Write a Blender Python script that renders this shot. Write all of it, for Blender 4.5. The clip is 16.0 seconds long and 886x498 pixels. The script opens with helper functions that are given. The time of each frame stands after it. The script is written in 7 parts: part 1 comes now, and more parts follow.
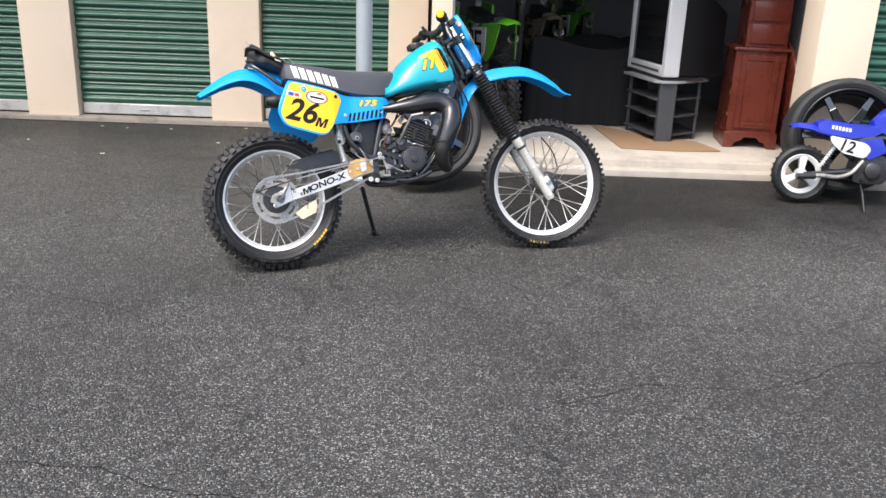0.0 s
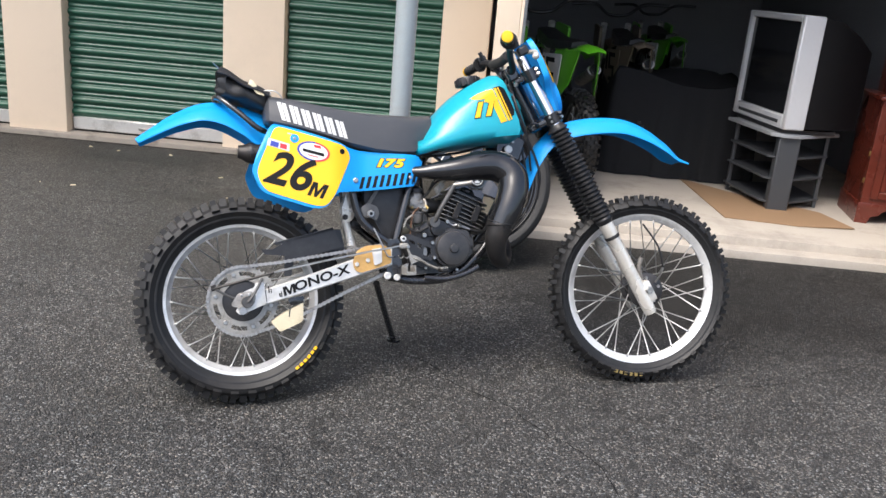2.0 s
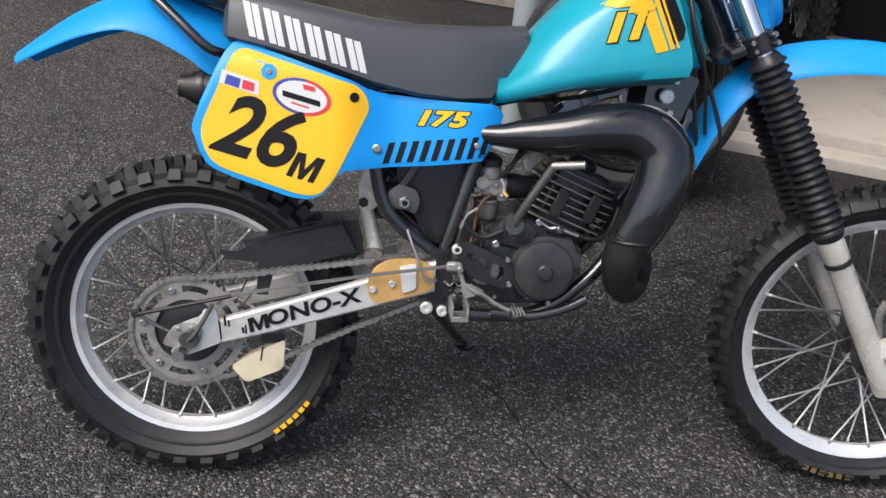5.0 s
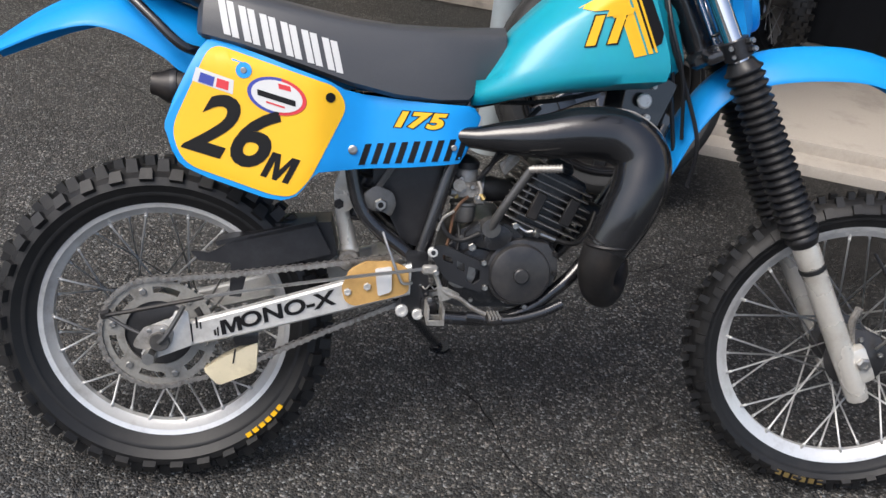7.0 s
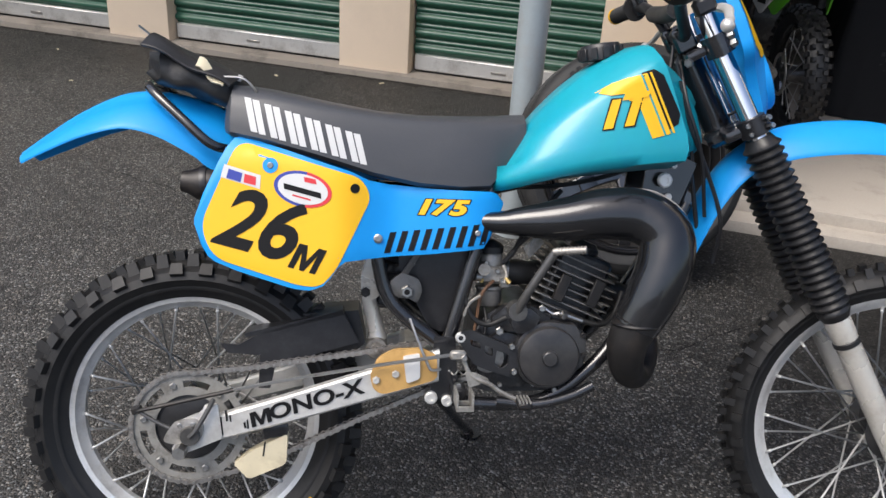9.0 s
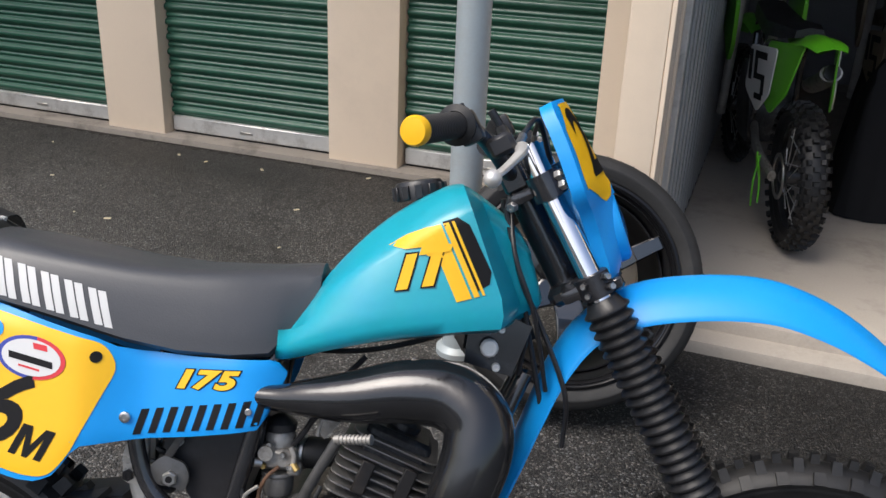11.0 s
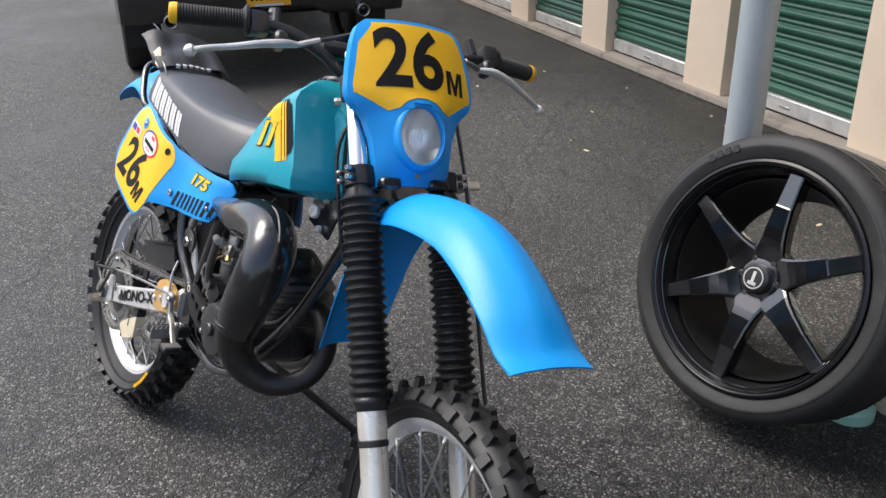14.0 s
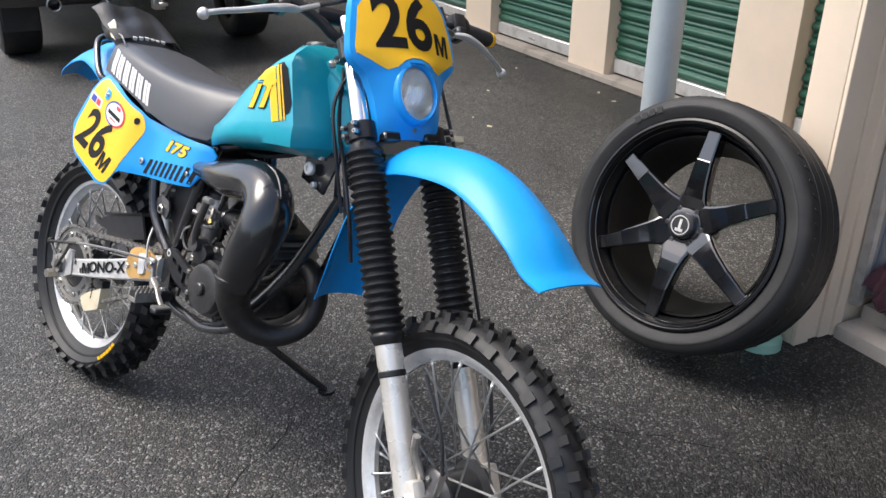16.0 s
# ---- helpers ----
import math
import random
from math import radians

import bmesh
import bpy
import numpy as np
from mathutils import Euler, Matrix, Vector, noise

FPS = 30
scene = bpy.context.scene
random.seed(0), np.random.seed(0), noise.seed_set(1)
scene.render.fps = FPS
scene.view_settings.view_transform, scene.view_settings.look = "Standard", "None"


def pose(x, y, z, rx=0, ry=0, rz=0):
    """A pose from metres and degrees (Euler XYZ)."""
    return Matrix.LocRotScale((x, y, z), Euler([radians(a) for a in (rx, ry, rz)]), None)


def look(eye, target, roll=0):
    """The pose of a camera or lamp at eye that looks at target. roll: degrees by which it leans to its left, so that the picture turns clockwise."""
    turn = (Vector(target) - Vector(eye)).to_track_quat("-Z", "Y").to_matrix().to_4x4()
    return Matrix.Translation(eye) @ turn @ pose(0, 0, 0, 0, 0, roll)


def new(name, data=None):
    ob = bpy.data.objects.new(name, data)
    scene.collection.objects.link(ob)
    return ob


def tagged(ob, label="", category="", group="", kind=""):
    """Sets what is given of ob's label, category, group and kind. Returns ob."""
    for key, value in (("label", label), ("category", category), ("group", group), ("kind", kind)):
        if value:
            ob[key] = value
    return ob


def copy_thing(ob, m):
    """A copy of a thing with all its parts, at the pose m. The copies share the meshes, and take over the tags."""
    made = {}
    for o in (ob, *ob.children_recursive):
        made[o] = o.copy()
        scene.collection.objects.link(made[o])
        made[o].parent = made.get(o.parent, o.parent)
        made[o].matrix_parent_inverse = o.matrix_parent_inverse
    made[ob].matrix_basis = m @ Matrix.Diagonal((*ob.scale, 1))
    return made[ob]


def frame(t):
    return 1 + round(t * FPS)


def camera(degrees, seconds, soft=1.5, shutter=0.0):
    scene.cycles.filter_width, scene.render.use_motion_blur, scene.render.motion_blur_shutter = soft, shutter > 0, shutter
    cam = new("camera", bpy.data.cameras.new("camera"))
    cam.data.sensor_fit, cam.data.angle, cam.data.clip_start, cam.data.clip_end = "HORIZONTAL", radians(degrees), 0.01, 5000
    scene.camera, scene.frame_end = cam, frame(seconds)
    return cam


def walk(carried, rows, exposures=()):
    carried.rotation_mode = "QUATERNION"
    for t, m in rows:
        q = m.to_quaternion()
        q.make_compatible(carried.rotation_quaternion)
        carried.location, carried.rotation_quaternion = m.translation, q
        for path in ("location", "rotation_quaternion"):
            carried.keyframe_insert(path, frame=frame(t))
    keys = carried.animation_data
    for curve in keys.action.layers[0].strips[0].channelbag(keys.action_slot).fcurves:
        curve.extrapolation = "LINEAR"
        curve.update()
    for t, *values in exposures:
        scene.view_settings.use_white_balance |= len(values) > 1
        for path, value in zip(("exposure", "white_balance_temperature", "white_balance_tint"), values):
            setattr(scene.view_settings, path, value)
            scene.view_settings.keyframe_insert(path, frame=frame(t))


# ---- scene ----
cam = camera(54.6, 16.0)
PATH = [
    (0, (0.374, 0.332, 1.423), (0.41, 2.229, 0.792), 2.2),
    (0.5, (0.361, 0.558, 1.391), (0.359, 2.465, 0.787), 3.0),
    (1, (0.291, 0.941, 1.393), (0.282, 2.836, 0.755), 4.5),
    (1.5, (0.341, 1.295, 1.403), (0.326, 3.194, 0.775), 4.9),
    (2, (0.366, 1.765, 1.358), (0.29, 3.67, 0.755), 5.0),
    (2.5, (0.377, 2.277, 1.341), (0.217, 4.151, 0.661), 4.4),
    (3, (0.401, 2.702, 1.345), (0.166, 4.504, 0.511), 4.2),
    (3.2, (0.388, 2.843, 1.339), (0.137, 4.612, 0.44), 4.3),
    (5.5, (0.445, 3.092, 1.413), (0.018, 4.727, 0.343), 5.5),
    (6, (0.444, 3.092, 1.413), (0.035, 4.741, 0.358), 6.2),
    (6.5, (0.442, 3.096, 1.41), (0.051, 4.749, 0.354), 6.5),
    (7, (0.434, 3.102, 1.399), (0.075, 4.76, 0.339), 6.9),
    (7.5, (0.432, 3.106, 1.396), (0.09, 4.759, 0.323), 7.1),
    (8, (0.428, 3.11, 1.391), (0.095, 4.774, 0.332), 6.9),
    (8.5, (0.429, 3.11, 1.391), (0.05, 4.789, 0.374), 5.4),
    (9, (0.437, 3.097, 1.405), (-0.022, 4.826, 0.51), 3.7),
    (9.5, (0.471, 3.124, 1.43), (0.001, 4.912, 0.667), 3.6),
    (10, (0.595, 3.181, 1.445), (0.114, 4.986, 0.731), 3.7),
    (10.2, (0.635, 3.23, 1.451), (0.14, 5.032, 0.738), 3.5),
    (12.3, (1.235, 4.245, 1.419), (-0.076, 5.493, 0.568), 0.3),
    (12.5, (1.35, 4.333, 1.409), (-0.098, 5.425, 0.566), 0.2),
    (13, (1.594, 4.402, 1.433), (-0.049, 5.213, 0.632), -1.2),
    (13.5, (1.829, 4.407, 1.448), (0.106, 5.059, 0.668), -1.4),
    (14, (2.019, 4.451, 1.429), (0.278, 5.007, 0.616), -0.5),
    (14.5, (2.178, 4.356, 1.376), (0.509, 4.879, 0.405), -3.5),
    (15, (2.272, 4.243, 1.33), (0.711, 4.823, 0.22), -3.8),
    (15.5, (2.246, 4.21, 1.394), (0.646, 4.894, 0.408), -1.8),
    (16, (2.083, 4.160, 1.412), (0.461, 4.998, 0.575), 1.0),
]
EXPOSURES = [(0, 1.48), (1.5, 1.42), (3, 1.03), (5.5, 0.8), (7, 0.8), (9.5, 0.85), (10.2, 0.75), (12.5, 0.95), (13.5, 1.08), (14.5, 1.32), (15, 1.82), (15.5, 1.78), (16, 1.3)]
walk(cam, [(t, look(eye, target, roll)) for t, eye, target, roll in PATH], EXPOSURES)

# ---- world and light ----
SUN_ELEV, SUN_AZ = 58.0, 215.0
world = bpy.data.worlds.new("sky")
scene.world = world
world.use_nodes = True
wn = world.node_tree
sky = wn.nodes.new("ShaderNodeTexSky")
sky.sky_type, sky.sun_disc = "NISHITA", False
sky.sun_elevation, sky.sun_rotation = radians(SUN_ELEV), radians(SUN_AZ)
sky.air_density, sky.dust_density, sky.ozone_density = 1.0, 4.0, 1.0
wn.links.new(sky.outputs[0], wn.nodes["Background"].inputs[0])
wn.nodes["Background"].inputs[1].default_value = 0.13
sun = new("sun", bpy.data.lights.new("sun", "SUN"))
sun.data.energy, sun.data.angle, sun.data.color = 1.3, radians(35), (1.0, 0.98, 0.95)
sun.matrix_world = look((0, 0, 0), (-math.sin(radians(SUN_AZ)) * math.cos(radians(SUN_ELEV)),
                                    -math.cos(radians(SUN_AZ)) * math.cos(radians(SUN_ELEV)), -math.sin(radians(SUN_ELEV))))


# ---- materials ----
def material(name, color, rough=0.5, metal=0.0, vary=0.12, scale=6.0, grain=60.0, bump=0.05, depth=0.004, spec=0.5,
             dirt=None, dirt_amount=0.0, dirt_scale=3.0, coat=0.0, random_tint=0.0, trans=0.0):
    """A surface with two scales of variation, an optional stain colour, and fine relief."""
    m = bpy.data.materials.new(name)
    m.use_nodes = True
    nt = m.node_tree
    n, link = nt.nodes, nt.links.new
    b = n["Principled BSDF"]
    tc = n.new("ShaderNodeTexCoord")
    big, fine = n.new("ShaderNodeTexNoise"), n.new("ShaderNodeTexNoise")
    for tex, sc, det in ((big, scale, 4.0), (fine, grain, 3.0)):
        tex.inputs["Scale"].default_value, tex.inputs["Detail"].default_value = sc, det
        link(tc.outputs["Object"], tex.inputs["Vector"])
    mix = n.new("ShaderNodeMix")
    mix.data_type = "RGBA"
    lo = [max(0.0, c * (1 - vary)) for c in color]
    hi = [min(1.0, c * (1 + vary)) for c in color]
    mix.inputs["A"].default_value, mix.inputs["B"].default_value = (*lo, 1), (*hi, 1)
    add = n.new("ShaderNodeMath")
    add.operation = "ADD"
    half = n.new("ShaderNodeMath")
    half.operation = "MULTIPLY"
    half.inputs[1].default_value = 0.5
    link(big.outputs["Fac"], add.inputs[0])
    link(fine.outputs["Fac"], add.inputs[1])
    link(add.outputs[0], half.inputs[0])
    link(half.outputs[0], mix.inputs["Factor"])
    out = mix.outputs["Result"]
    if dirt:
        stain, ramp, over = n.new("ShaderNodeTexNoise"), n.new("ShaderNodeMapRange"), n.new("ShaderNodeMix")
        stain.inputs["Scale"].default_value, stain.inputs["Detail"].default_value = dirt_scale, 8.0
        stain.inputs["Roughness"].default_value = 0.7
        link(tc.outputs["Object"], stain.inputs["Vector"])
        ramp.inputs["From Min"].default_value, ramp.inputs["From Max"].default_value = 0.5, 0.72
        ramp.inputs["To Max"].default_value = dirt_amount
        link(stain.outputs["Fac"], ramp.inputs["Value"])
        over.data_type = "RGBA"
        over.inputs["B"].default_value = (*dirt, 1)
        link(ramp.outputs[0], over.inputs["Factor"])
        link(out, over.inputs["A"])
        out = over.outputs["Result"]
    if random_tint:
        info, hsv, rng = n.new("ShaderNodeObjectInfo"), n.new("ShaderNodeHueSaturation"), n.new("ShaderNodeMapRange")
        rng.inputs["To Min"].default_value, rng.inputs["To Max"].default_value = 1 - random_tint, 1 + random_tint
        link(info.outputs["Random"], rng.inputs["Value"])
        link(rng.outputs[0], hsv.inputs["Value"])
        link(out, hsv.inputs["Color"])
        out = hsv.outputs["Color"]
    link(out, b.inputs["Base Color"])
    rr = n.new("ShaderNodeMapRange")
    rr.inputs["To Min"].default_value, rr.inputs["To Max"].default_value = max(0.02, rough - 0.08), min(1.0, rough + 0.1)
    link(big.outputs["Fac"], rr.inputs["Value"])
    link(rr.outputs[0], b.inputs["Roughness"])
    b.inputs["Metallic"].default_value = metal
    b.inputs["Specular IOR Level"].default_value = spec
    b.inputs["Coat Weight"].default_value = coat
    b.inputs["Coat Roughness"].default_value = 0.12
    b.inputs["Transmission Weight"].default_value = trans
    if bump:
        bp = n.new("ShaderNodeBump")
        bp.inputs["Strength"].default_value, bp.inputs["Distance"].default_value = bump, depth
        link(fine.outputs["Fac"], bp.inputs["Height"])
        link(bp.outputs[0], b.inputs["Normal"])
    return m


def asphalt_material():
    m = bpy.data.materials.new("asphalt")
    m.use_nodes = True
    nt = m.node_tree
    n, link = nt.nodes, nt.links.new
    b = n["Principled BSDF"]
    tc = n.new("ShaderNodeTexCoord")

    def noise_tex(sc, det=4.0, rough=0.6):
        t = n.new("ShaderNodeTexNoise")
        t.inputs["Scale"].default_value, t.inputs["Detail"].default_value, t.inputs["Roughness"].default_value = sc, det, rough
        link(tc.outputs["Object"], t.inputs["Vector"])
        return t

    stones = n.new("ShaderNodeTexVoronoi")
    stones.inputs["Scale"].default_value = 185.0
    link(tc.outputs["Object"], stones.inputs["Vector"])
    ramp = n.new("ShaderNodeValToRGB")
    ramp.color_ramp.elements[0].position, ramp.color_ramp.elements[0].color = 0.05, (0.012, 0.0115, 0.011, 1)
    ramp.color_ramp.elements[1].position, ramp.color_ramp.elements[1].color = 0.98, (0.27, 0.262, 0.248, 1)
    e = ramp.color_ramp.elements.new(0.6)
    e.color = (0.041, 0.0395, 0.038, 1)
    e = ramp.color_ramp.elements.new(0.86)
    e.color = (0.105, 0.099, 0.092, 1)
    sep = n.new("ShaderNodeSeparateColor")
    link(stones.outputs["Color"], sep.inputs[0])
    link(sep.outputs[0], ramp.inputs["Fac"])
    # broad patches, damp and dry
    patch = noise_tex(0.55, 6.0, 0.62)
    pr = n.new("ShaderNodeMapRange")
    pr.inputs["From Min"].default_value, pr.inputs["From Max"].default_value = 0.35, 0.68
    pr.inputs["To Min"].default_value, pr.inputs["To Max"].default_value = 0.62, 1.22
    link(patch.outputs["Fac"], pr.inputs["Value"])
    mottle = noise_tex(14.0, 5.0, 0.7)
    mr = n.new("ShaderNodeMapRange")
    mr.inputs["From Min"].default_value, mr.inputs["From Max"].default_value = 0.3, 0.7
    mr.inputs["To Min"].default_value, mr.inputs["To Max"].default_value = 0.72, 1.25
    link(mottle.outputs["Fac"], mr.inputs["Value"])
    mul = n.new("ShaderNodeMath")
    mul.operation = "MULTIPLY"
    link(pr.outputs[0], mul.inputs[0])
    link(mr.outputs[0], mul.inputs[1])
    # hairline cracks
    warp = noise_tex(2.6, 6.0, 0.7)
    wmix = n.new("ShaderNodeMix")
    wmix.data_type = "RGBA"
    wmix.blend_type = "ADD"
    wmix.inputs["Factor"].default_value = 0.55
    link(tc.outputs["Object"], wmix.inputs["A"])
    link(warp.outputs["Color"], wmix.inputs["B"])
    cr = n.new("ShaderNodeTexVoronoi")
    cr.feature = "DISTANCE_TO_EDGE"
    cr.inputs["Scale"].default_value = 0.7
    link(wmix.outputs["Result"], cr.inputs["Vector"])
    cm = n.new("ShaderNodeMapRange")
    cm.inputs["From Min"].default_value, cm.inputs["From Max"].default_value = 0.0, 0.007
    cm.inputs["To Min"].default_value, cm.inputs["To Max"].default_value = 0.18, 1.0
    link(cr.outputs["Distance"], cm.inputs["Value"])
    mul2 = n.new("ShaderNodeMath")
    mul2.operation = "MULTIPLY"
    link(mul.outputs[0], mul2.inputs[0])
    link(cm.outputs[0], mul2.inputs[1])
    # damp, oily stain along the foot of the bay, its colour deepened for shade there
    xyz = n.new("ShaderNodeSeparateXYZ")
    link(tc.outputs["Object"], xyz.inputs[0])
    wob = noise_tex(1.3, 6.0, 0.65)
    damp_shade = n.new("ShaderNodeMath")
    damp_shade.operation = "MULTIPLY_ADD"
    damp_shade.inputs[1].default_value = 1.5
    link(wob.outputs["Fac"], damp_shade.inputs[0])
    link(xyz.outputs[1], damp_shade.inputs[2])
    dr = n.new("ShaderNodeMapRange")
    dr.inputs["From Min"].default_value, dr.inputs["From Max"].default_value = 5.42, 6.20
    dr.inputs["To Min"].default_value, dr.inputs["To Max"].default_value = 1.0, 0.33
    link(damp_shade.outputs[0], dr.inputs["Value"])
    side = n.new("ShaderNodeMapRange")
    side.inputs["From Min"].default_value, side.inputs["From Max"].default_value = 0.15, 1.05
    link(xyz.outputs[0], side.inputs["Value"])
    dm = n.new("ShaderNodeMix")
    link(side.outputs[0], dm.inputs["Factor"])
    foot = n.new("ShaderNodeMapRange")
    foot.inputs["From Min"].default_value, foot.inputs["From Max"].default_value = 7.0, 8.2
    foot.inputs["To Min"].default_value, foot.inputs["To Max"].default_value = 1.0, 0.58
    link(damp_shade.outputs[0], foot.inputs["Value"])
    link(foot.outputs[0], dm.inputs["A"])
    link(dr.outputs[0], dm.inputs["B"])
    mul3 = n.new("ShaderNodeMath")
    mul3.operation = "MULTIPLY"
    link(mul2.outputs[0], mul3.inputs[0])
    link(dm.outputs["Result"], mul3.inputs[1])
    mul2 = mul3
    vm = n.new("ShaderNodeVectorMath")
    vm.operation = "SCALE"
    # each stone leans towards tan or towards blue-grey
    tone = n.new("ShaderNodeMix")
    tone.data_type = "RGBA"
    tone.inputs["A"].default_value, tone.inputs["B"].default_value = (1.07, 1.0, 0.91, 1), (0.91, 1.0, 1.06, 1)
    link(sep.outputs[1], tone.inputs["Factor"])
    toned = n.new("ShaderNodeVectorMath")
    toned.operation = "MULTIPLY"
    link(ramp.outputs["Color"], toned.inputs[0])
    link(tone.outputs["Result"], toned.inputs[1])
    link(toned.outputs[0], vm.inputs[0])
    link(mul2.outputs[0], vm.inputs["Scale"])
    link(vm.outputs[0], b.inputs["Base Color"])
    rr = n.new("ShaderNodeMapRange")
    rr.inputs["From Min"].default_value, rr.inputs["From Max"].default_value = 0.35, 0.68
    rr.inputs["To Min"].default_value, rr.inputs["To Max"].default_value = 0.48, 0.78
    link(patch.outputs["Fac"], rr.inputs["Value"])
    wet = n.new("ShaderNodeMath")
    wet.operation = "MULTIPLY_ADD"
    wet.inputs[1].default_value, wet.inputs[2].default_value = 0.15, 0.85
    link(dm.outputs["Result"], wet.inputs[0])
    rw = n.new("ShaderNodeMath")
    rw.operation = "MULTIPLY"
    link(rr.outputs[0], rw.inputs[0])
    link(wet.outputs[0], rw.inputs[1])
    link(rw.outputs[0], b.inputs["Roughness"])
    gloss = n.new("ShaderNodeMath")
    gloss.operation = "MULTIPLY_ADD"
    gloss.inputs[1].default_value, gloss.inputs[2].default_value = 0.3, 0.2
    link(dm.outputs["Result"], gloss.inputs[0])
    link(gloss.outputs[0], b.inputs["Specular IOR Level"])
    bp = n.new("ShaderNodeBump")
    bp.inputs["Strength"].default_value, bp.inputs["Distance"].default_value = 1.0, 0.005
    link(stones.outputs["Distance"], bp.inputs["Height"])
    bp.invert = True
    bp2 = n.new("ShaderNodeBump")
    bp2.inputs["Strength"].default_value, bp2.inputs["Distance"].default_value = 0.4, 0.012
    link(mottle.outputs["Fac"], bp2.inputs["Height"])
    link(bp.outputs[0], bp2.inputs["Normal"])
    link(bp2.outputs[0], b.inputs["Normal"])
    return m


ASPHALT = asphalt_material()
STUCCO = material("painted_stucco", (0.73, 0.605, 0.465), 0.75, vary=0.06, scale=2.0, grain=220, bump=0.25, depth=0.002, dirt=(0.50, 0.42, 0.33), dirt_amount=0.22, dirt_scale=2.2)
DOOR_GREEN = material("green_door_enamel", (0.018, 0.085, 0.052), 0.32, vary=0.15, scale=5, grain=90, bump=0.03, spec=0.6, dirt=(0.10, 0.14, 0.12), dirt_amount=0.22, dirt_scale=6, random_tint=0.12)
DOOR_BAR = material("dull_aluminium", (0.62, 0.62, 0.60), 0.42, 0.55, vary=0.12, scale=14, grain=120, bump=0.05, dirt=(0.22, 0.2, 0.18), dirt_amount=0.6, dirt_scale=9)
CONCRETE = material("concrete", (0.40, 0.36, 0.31), 0.85, vary=0.16, scale=2.5, grain=120, bump=0.3, depth=0.004, dirt=(0.16, 0.14, 0.12), dirt_amount=0.6, dirt_scale=2.4)
KERB_STONE = material("stained_kerb_concrete", (0.27, 0.24, 0.205), 0.88, vary=0.2, scale=3.0, grain=110, bump=0.35, depth=0.004, dirt=(0.055, 0.048, 0.040), dirt_amount=0.85, dirt_scale=3.2)
POLE_GREY = material("galvanised_grey", (0.36, 0.41, 0.43), 0.48, 0.25, vary=0.1, scale=9, grain=100, bump=0.04, dirt=(0.32, 0.2, 0.12), dirt_amount=0.25, dirt_scale=5)
INSIDE = material("dark_inner_wall", (0.24, 0.245, 0.26), 0.8, vary=0.2, scale=2, bump=0.1)
RUBBER = material("black_rubber", (0.0095, 0.0095, 0.010), 0.52, vary=0.35, scale=9, grain=80, bump=0.14, depth=0.002, spec=0.45, dirt=(0.055, 0.050, 0.045), dirt_amount=0.30, dirt_scale=11)
BOOT_RUBBER = material("glossy_black_boot_rubber", (0.012, 0.012, 0.013), 0.34, vary=0.3, scale=9, grain=80, bump=0.06, depth=0.002, spec=0.5, dirt=(0.07, 0.065, 0.06), dirt_amount=0.3, dirt_scale=11)
TYRE_SMOOTH = material("road_tyre_rubber", (0.021, 0.021, 0.021), 0.60, vary=0.3, scale=7, grain=60, bump=0.06, spec=0.35, dirt=(0.06, 0.057, 0.053), dirt_amount=0.45, dirt_scale=5)
GLOSS_BLACK = material("gloss_black_paint", (0.006, 0.006, 0.007), 0.07, vary=0.2, scale=5, bump=0.0, coat=1.0, spec=0.8)
BLACK = material("satin_black", (0.016, 0.016, 0.018), 0.36, vary=0.3, scale=14, grain=120, bump=0.06, dirt=(0.066, 0.068, 0.072), dirt_amount=0.3, dirt_scale=16)
FRAME_BLACK = material("chipped_black_frame", (0.013, 0.013, 0.015), 0.24, vary=0.3, scale=12, grain=110, bump=0.04, coat=0.9, dirt=(0.10, 0.10, 0.10), dirt_amount=0.3, dirt_scale=22)
CHROME = material("chrome", (0.82, 0.82, 0.83), 0.1, 1.0, vary=0.05, scale=8, bump=0.0)
STEEL = material("worn_steel", (0.48, 0.47, 0.45), 0.36, 1.0, vary=0.22, scale=30, grain=160, bump=0.06, dirt=(0.12, 0.09, 0.06), dirt_amount=0.6, dirt_scale=30)
ALLOY = material("brushed_aluminium", (0.70, 0.69, 0.66), 0.36, 0.45, vary=0.12, scale=16, grain=150, bump=0.04, dirt=(0.2, 0.17, 0.13), dirt_amount=0.4, dirt_scale=14)
RIM_SILVER = material("silver_rim", (0.72, 0.72, 0.71), 0.32, 0.45, vary=0.1, scale=12, bump=0.03, grain=130, dirt=(0.22, 0.19, 0.15), dirt_amount=0.5, dirt_scale=11)
FORK_LEG = material("cast_fork_leg", (0.70, 0.67, 0.61), 0.27, 0.45, vary=0.14, scale=10, grain=120, bump=0.05, dirt=(0.24, 0.2, 0.15), dirt_amount=0.5, dirt_scale=9)
CAST = material("dirty_engine_casting", (0.024, 0.024, 0.026), 0.30, 0.25, vary=0.4, scale=24, grain=170, bump=0.22, depth=0.002, dirt=(0.15, 0.15, 0.148), dirt_amount=0.40, dirt_scale=55)
CARB_ALLOY = material("grimy_carburettor_alloy", (0.32, 0.305, 0.28), 0.40, 0.5, vary=0.4, scale=30, grain=150, bump=0.12, dirt=(0.06, 0.04, 0.025), dirt_amount=0.8, dirt_scale=34)
FIN_ALLOY = material("dark_fin_alloy", (0.15, 0.147, 0.142), 0.36, 0.4, vary=0.35, scale=26, grain=160, bump=0.1, dirt=(0.25, 0.22, 0.18), dirt_amount=0.35, dirt_scale=30)
SPROCKET_DARK = material("oily_lever_steel", (0.105, 0.103, 0.10), 0.34, 0.5, vary=0.3, scale=22, grain=140, bump=0.05, dirt=(0.04, 0.036, 0.03), dirt_amount=0.5, dirt_scale=26)
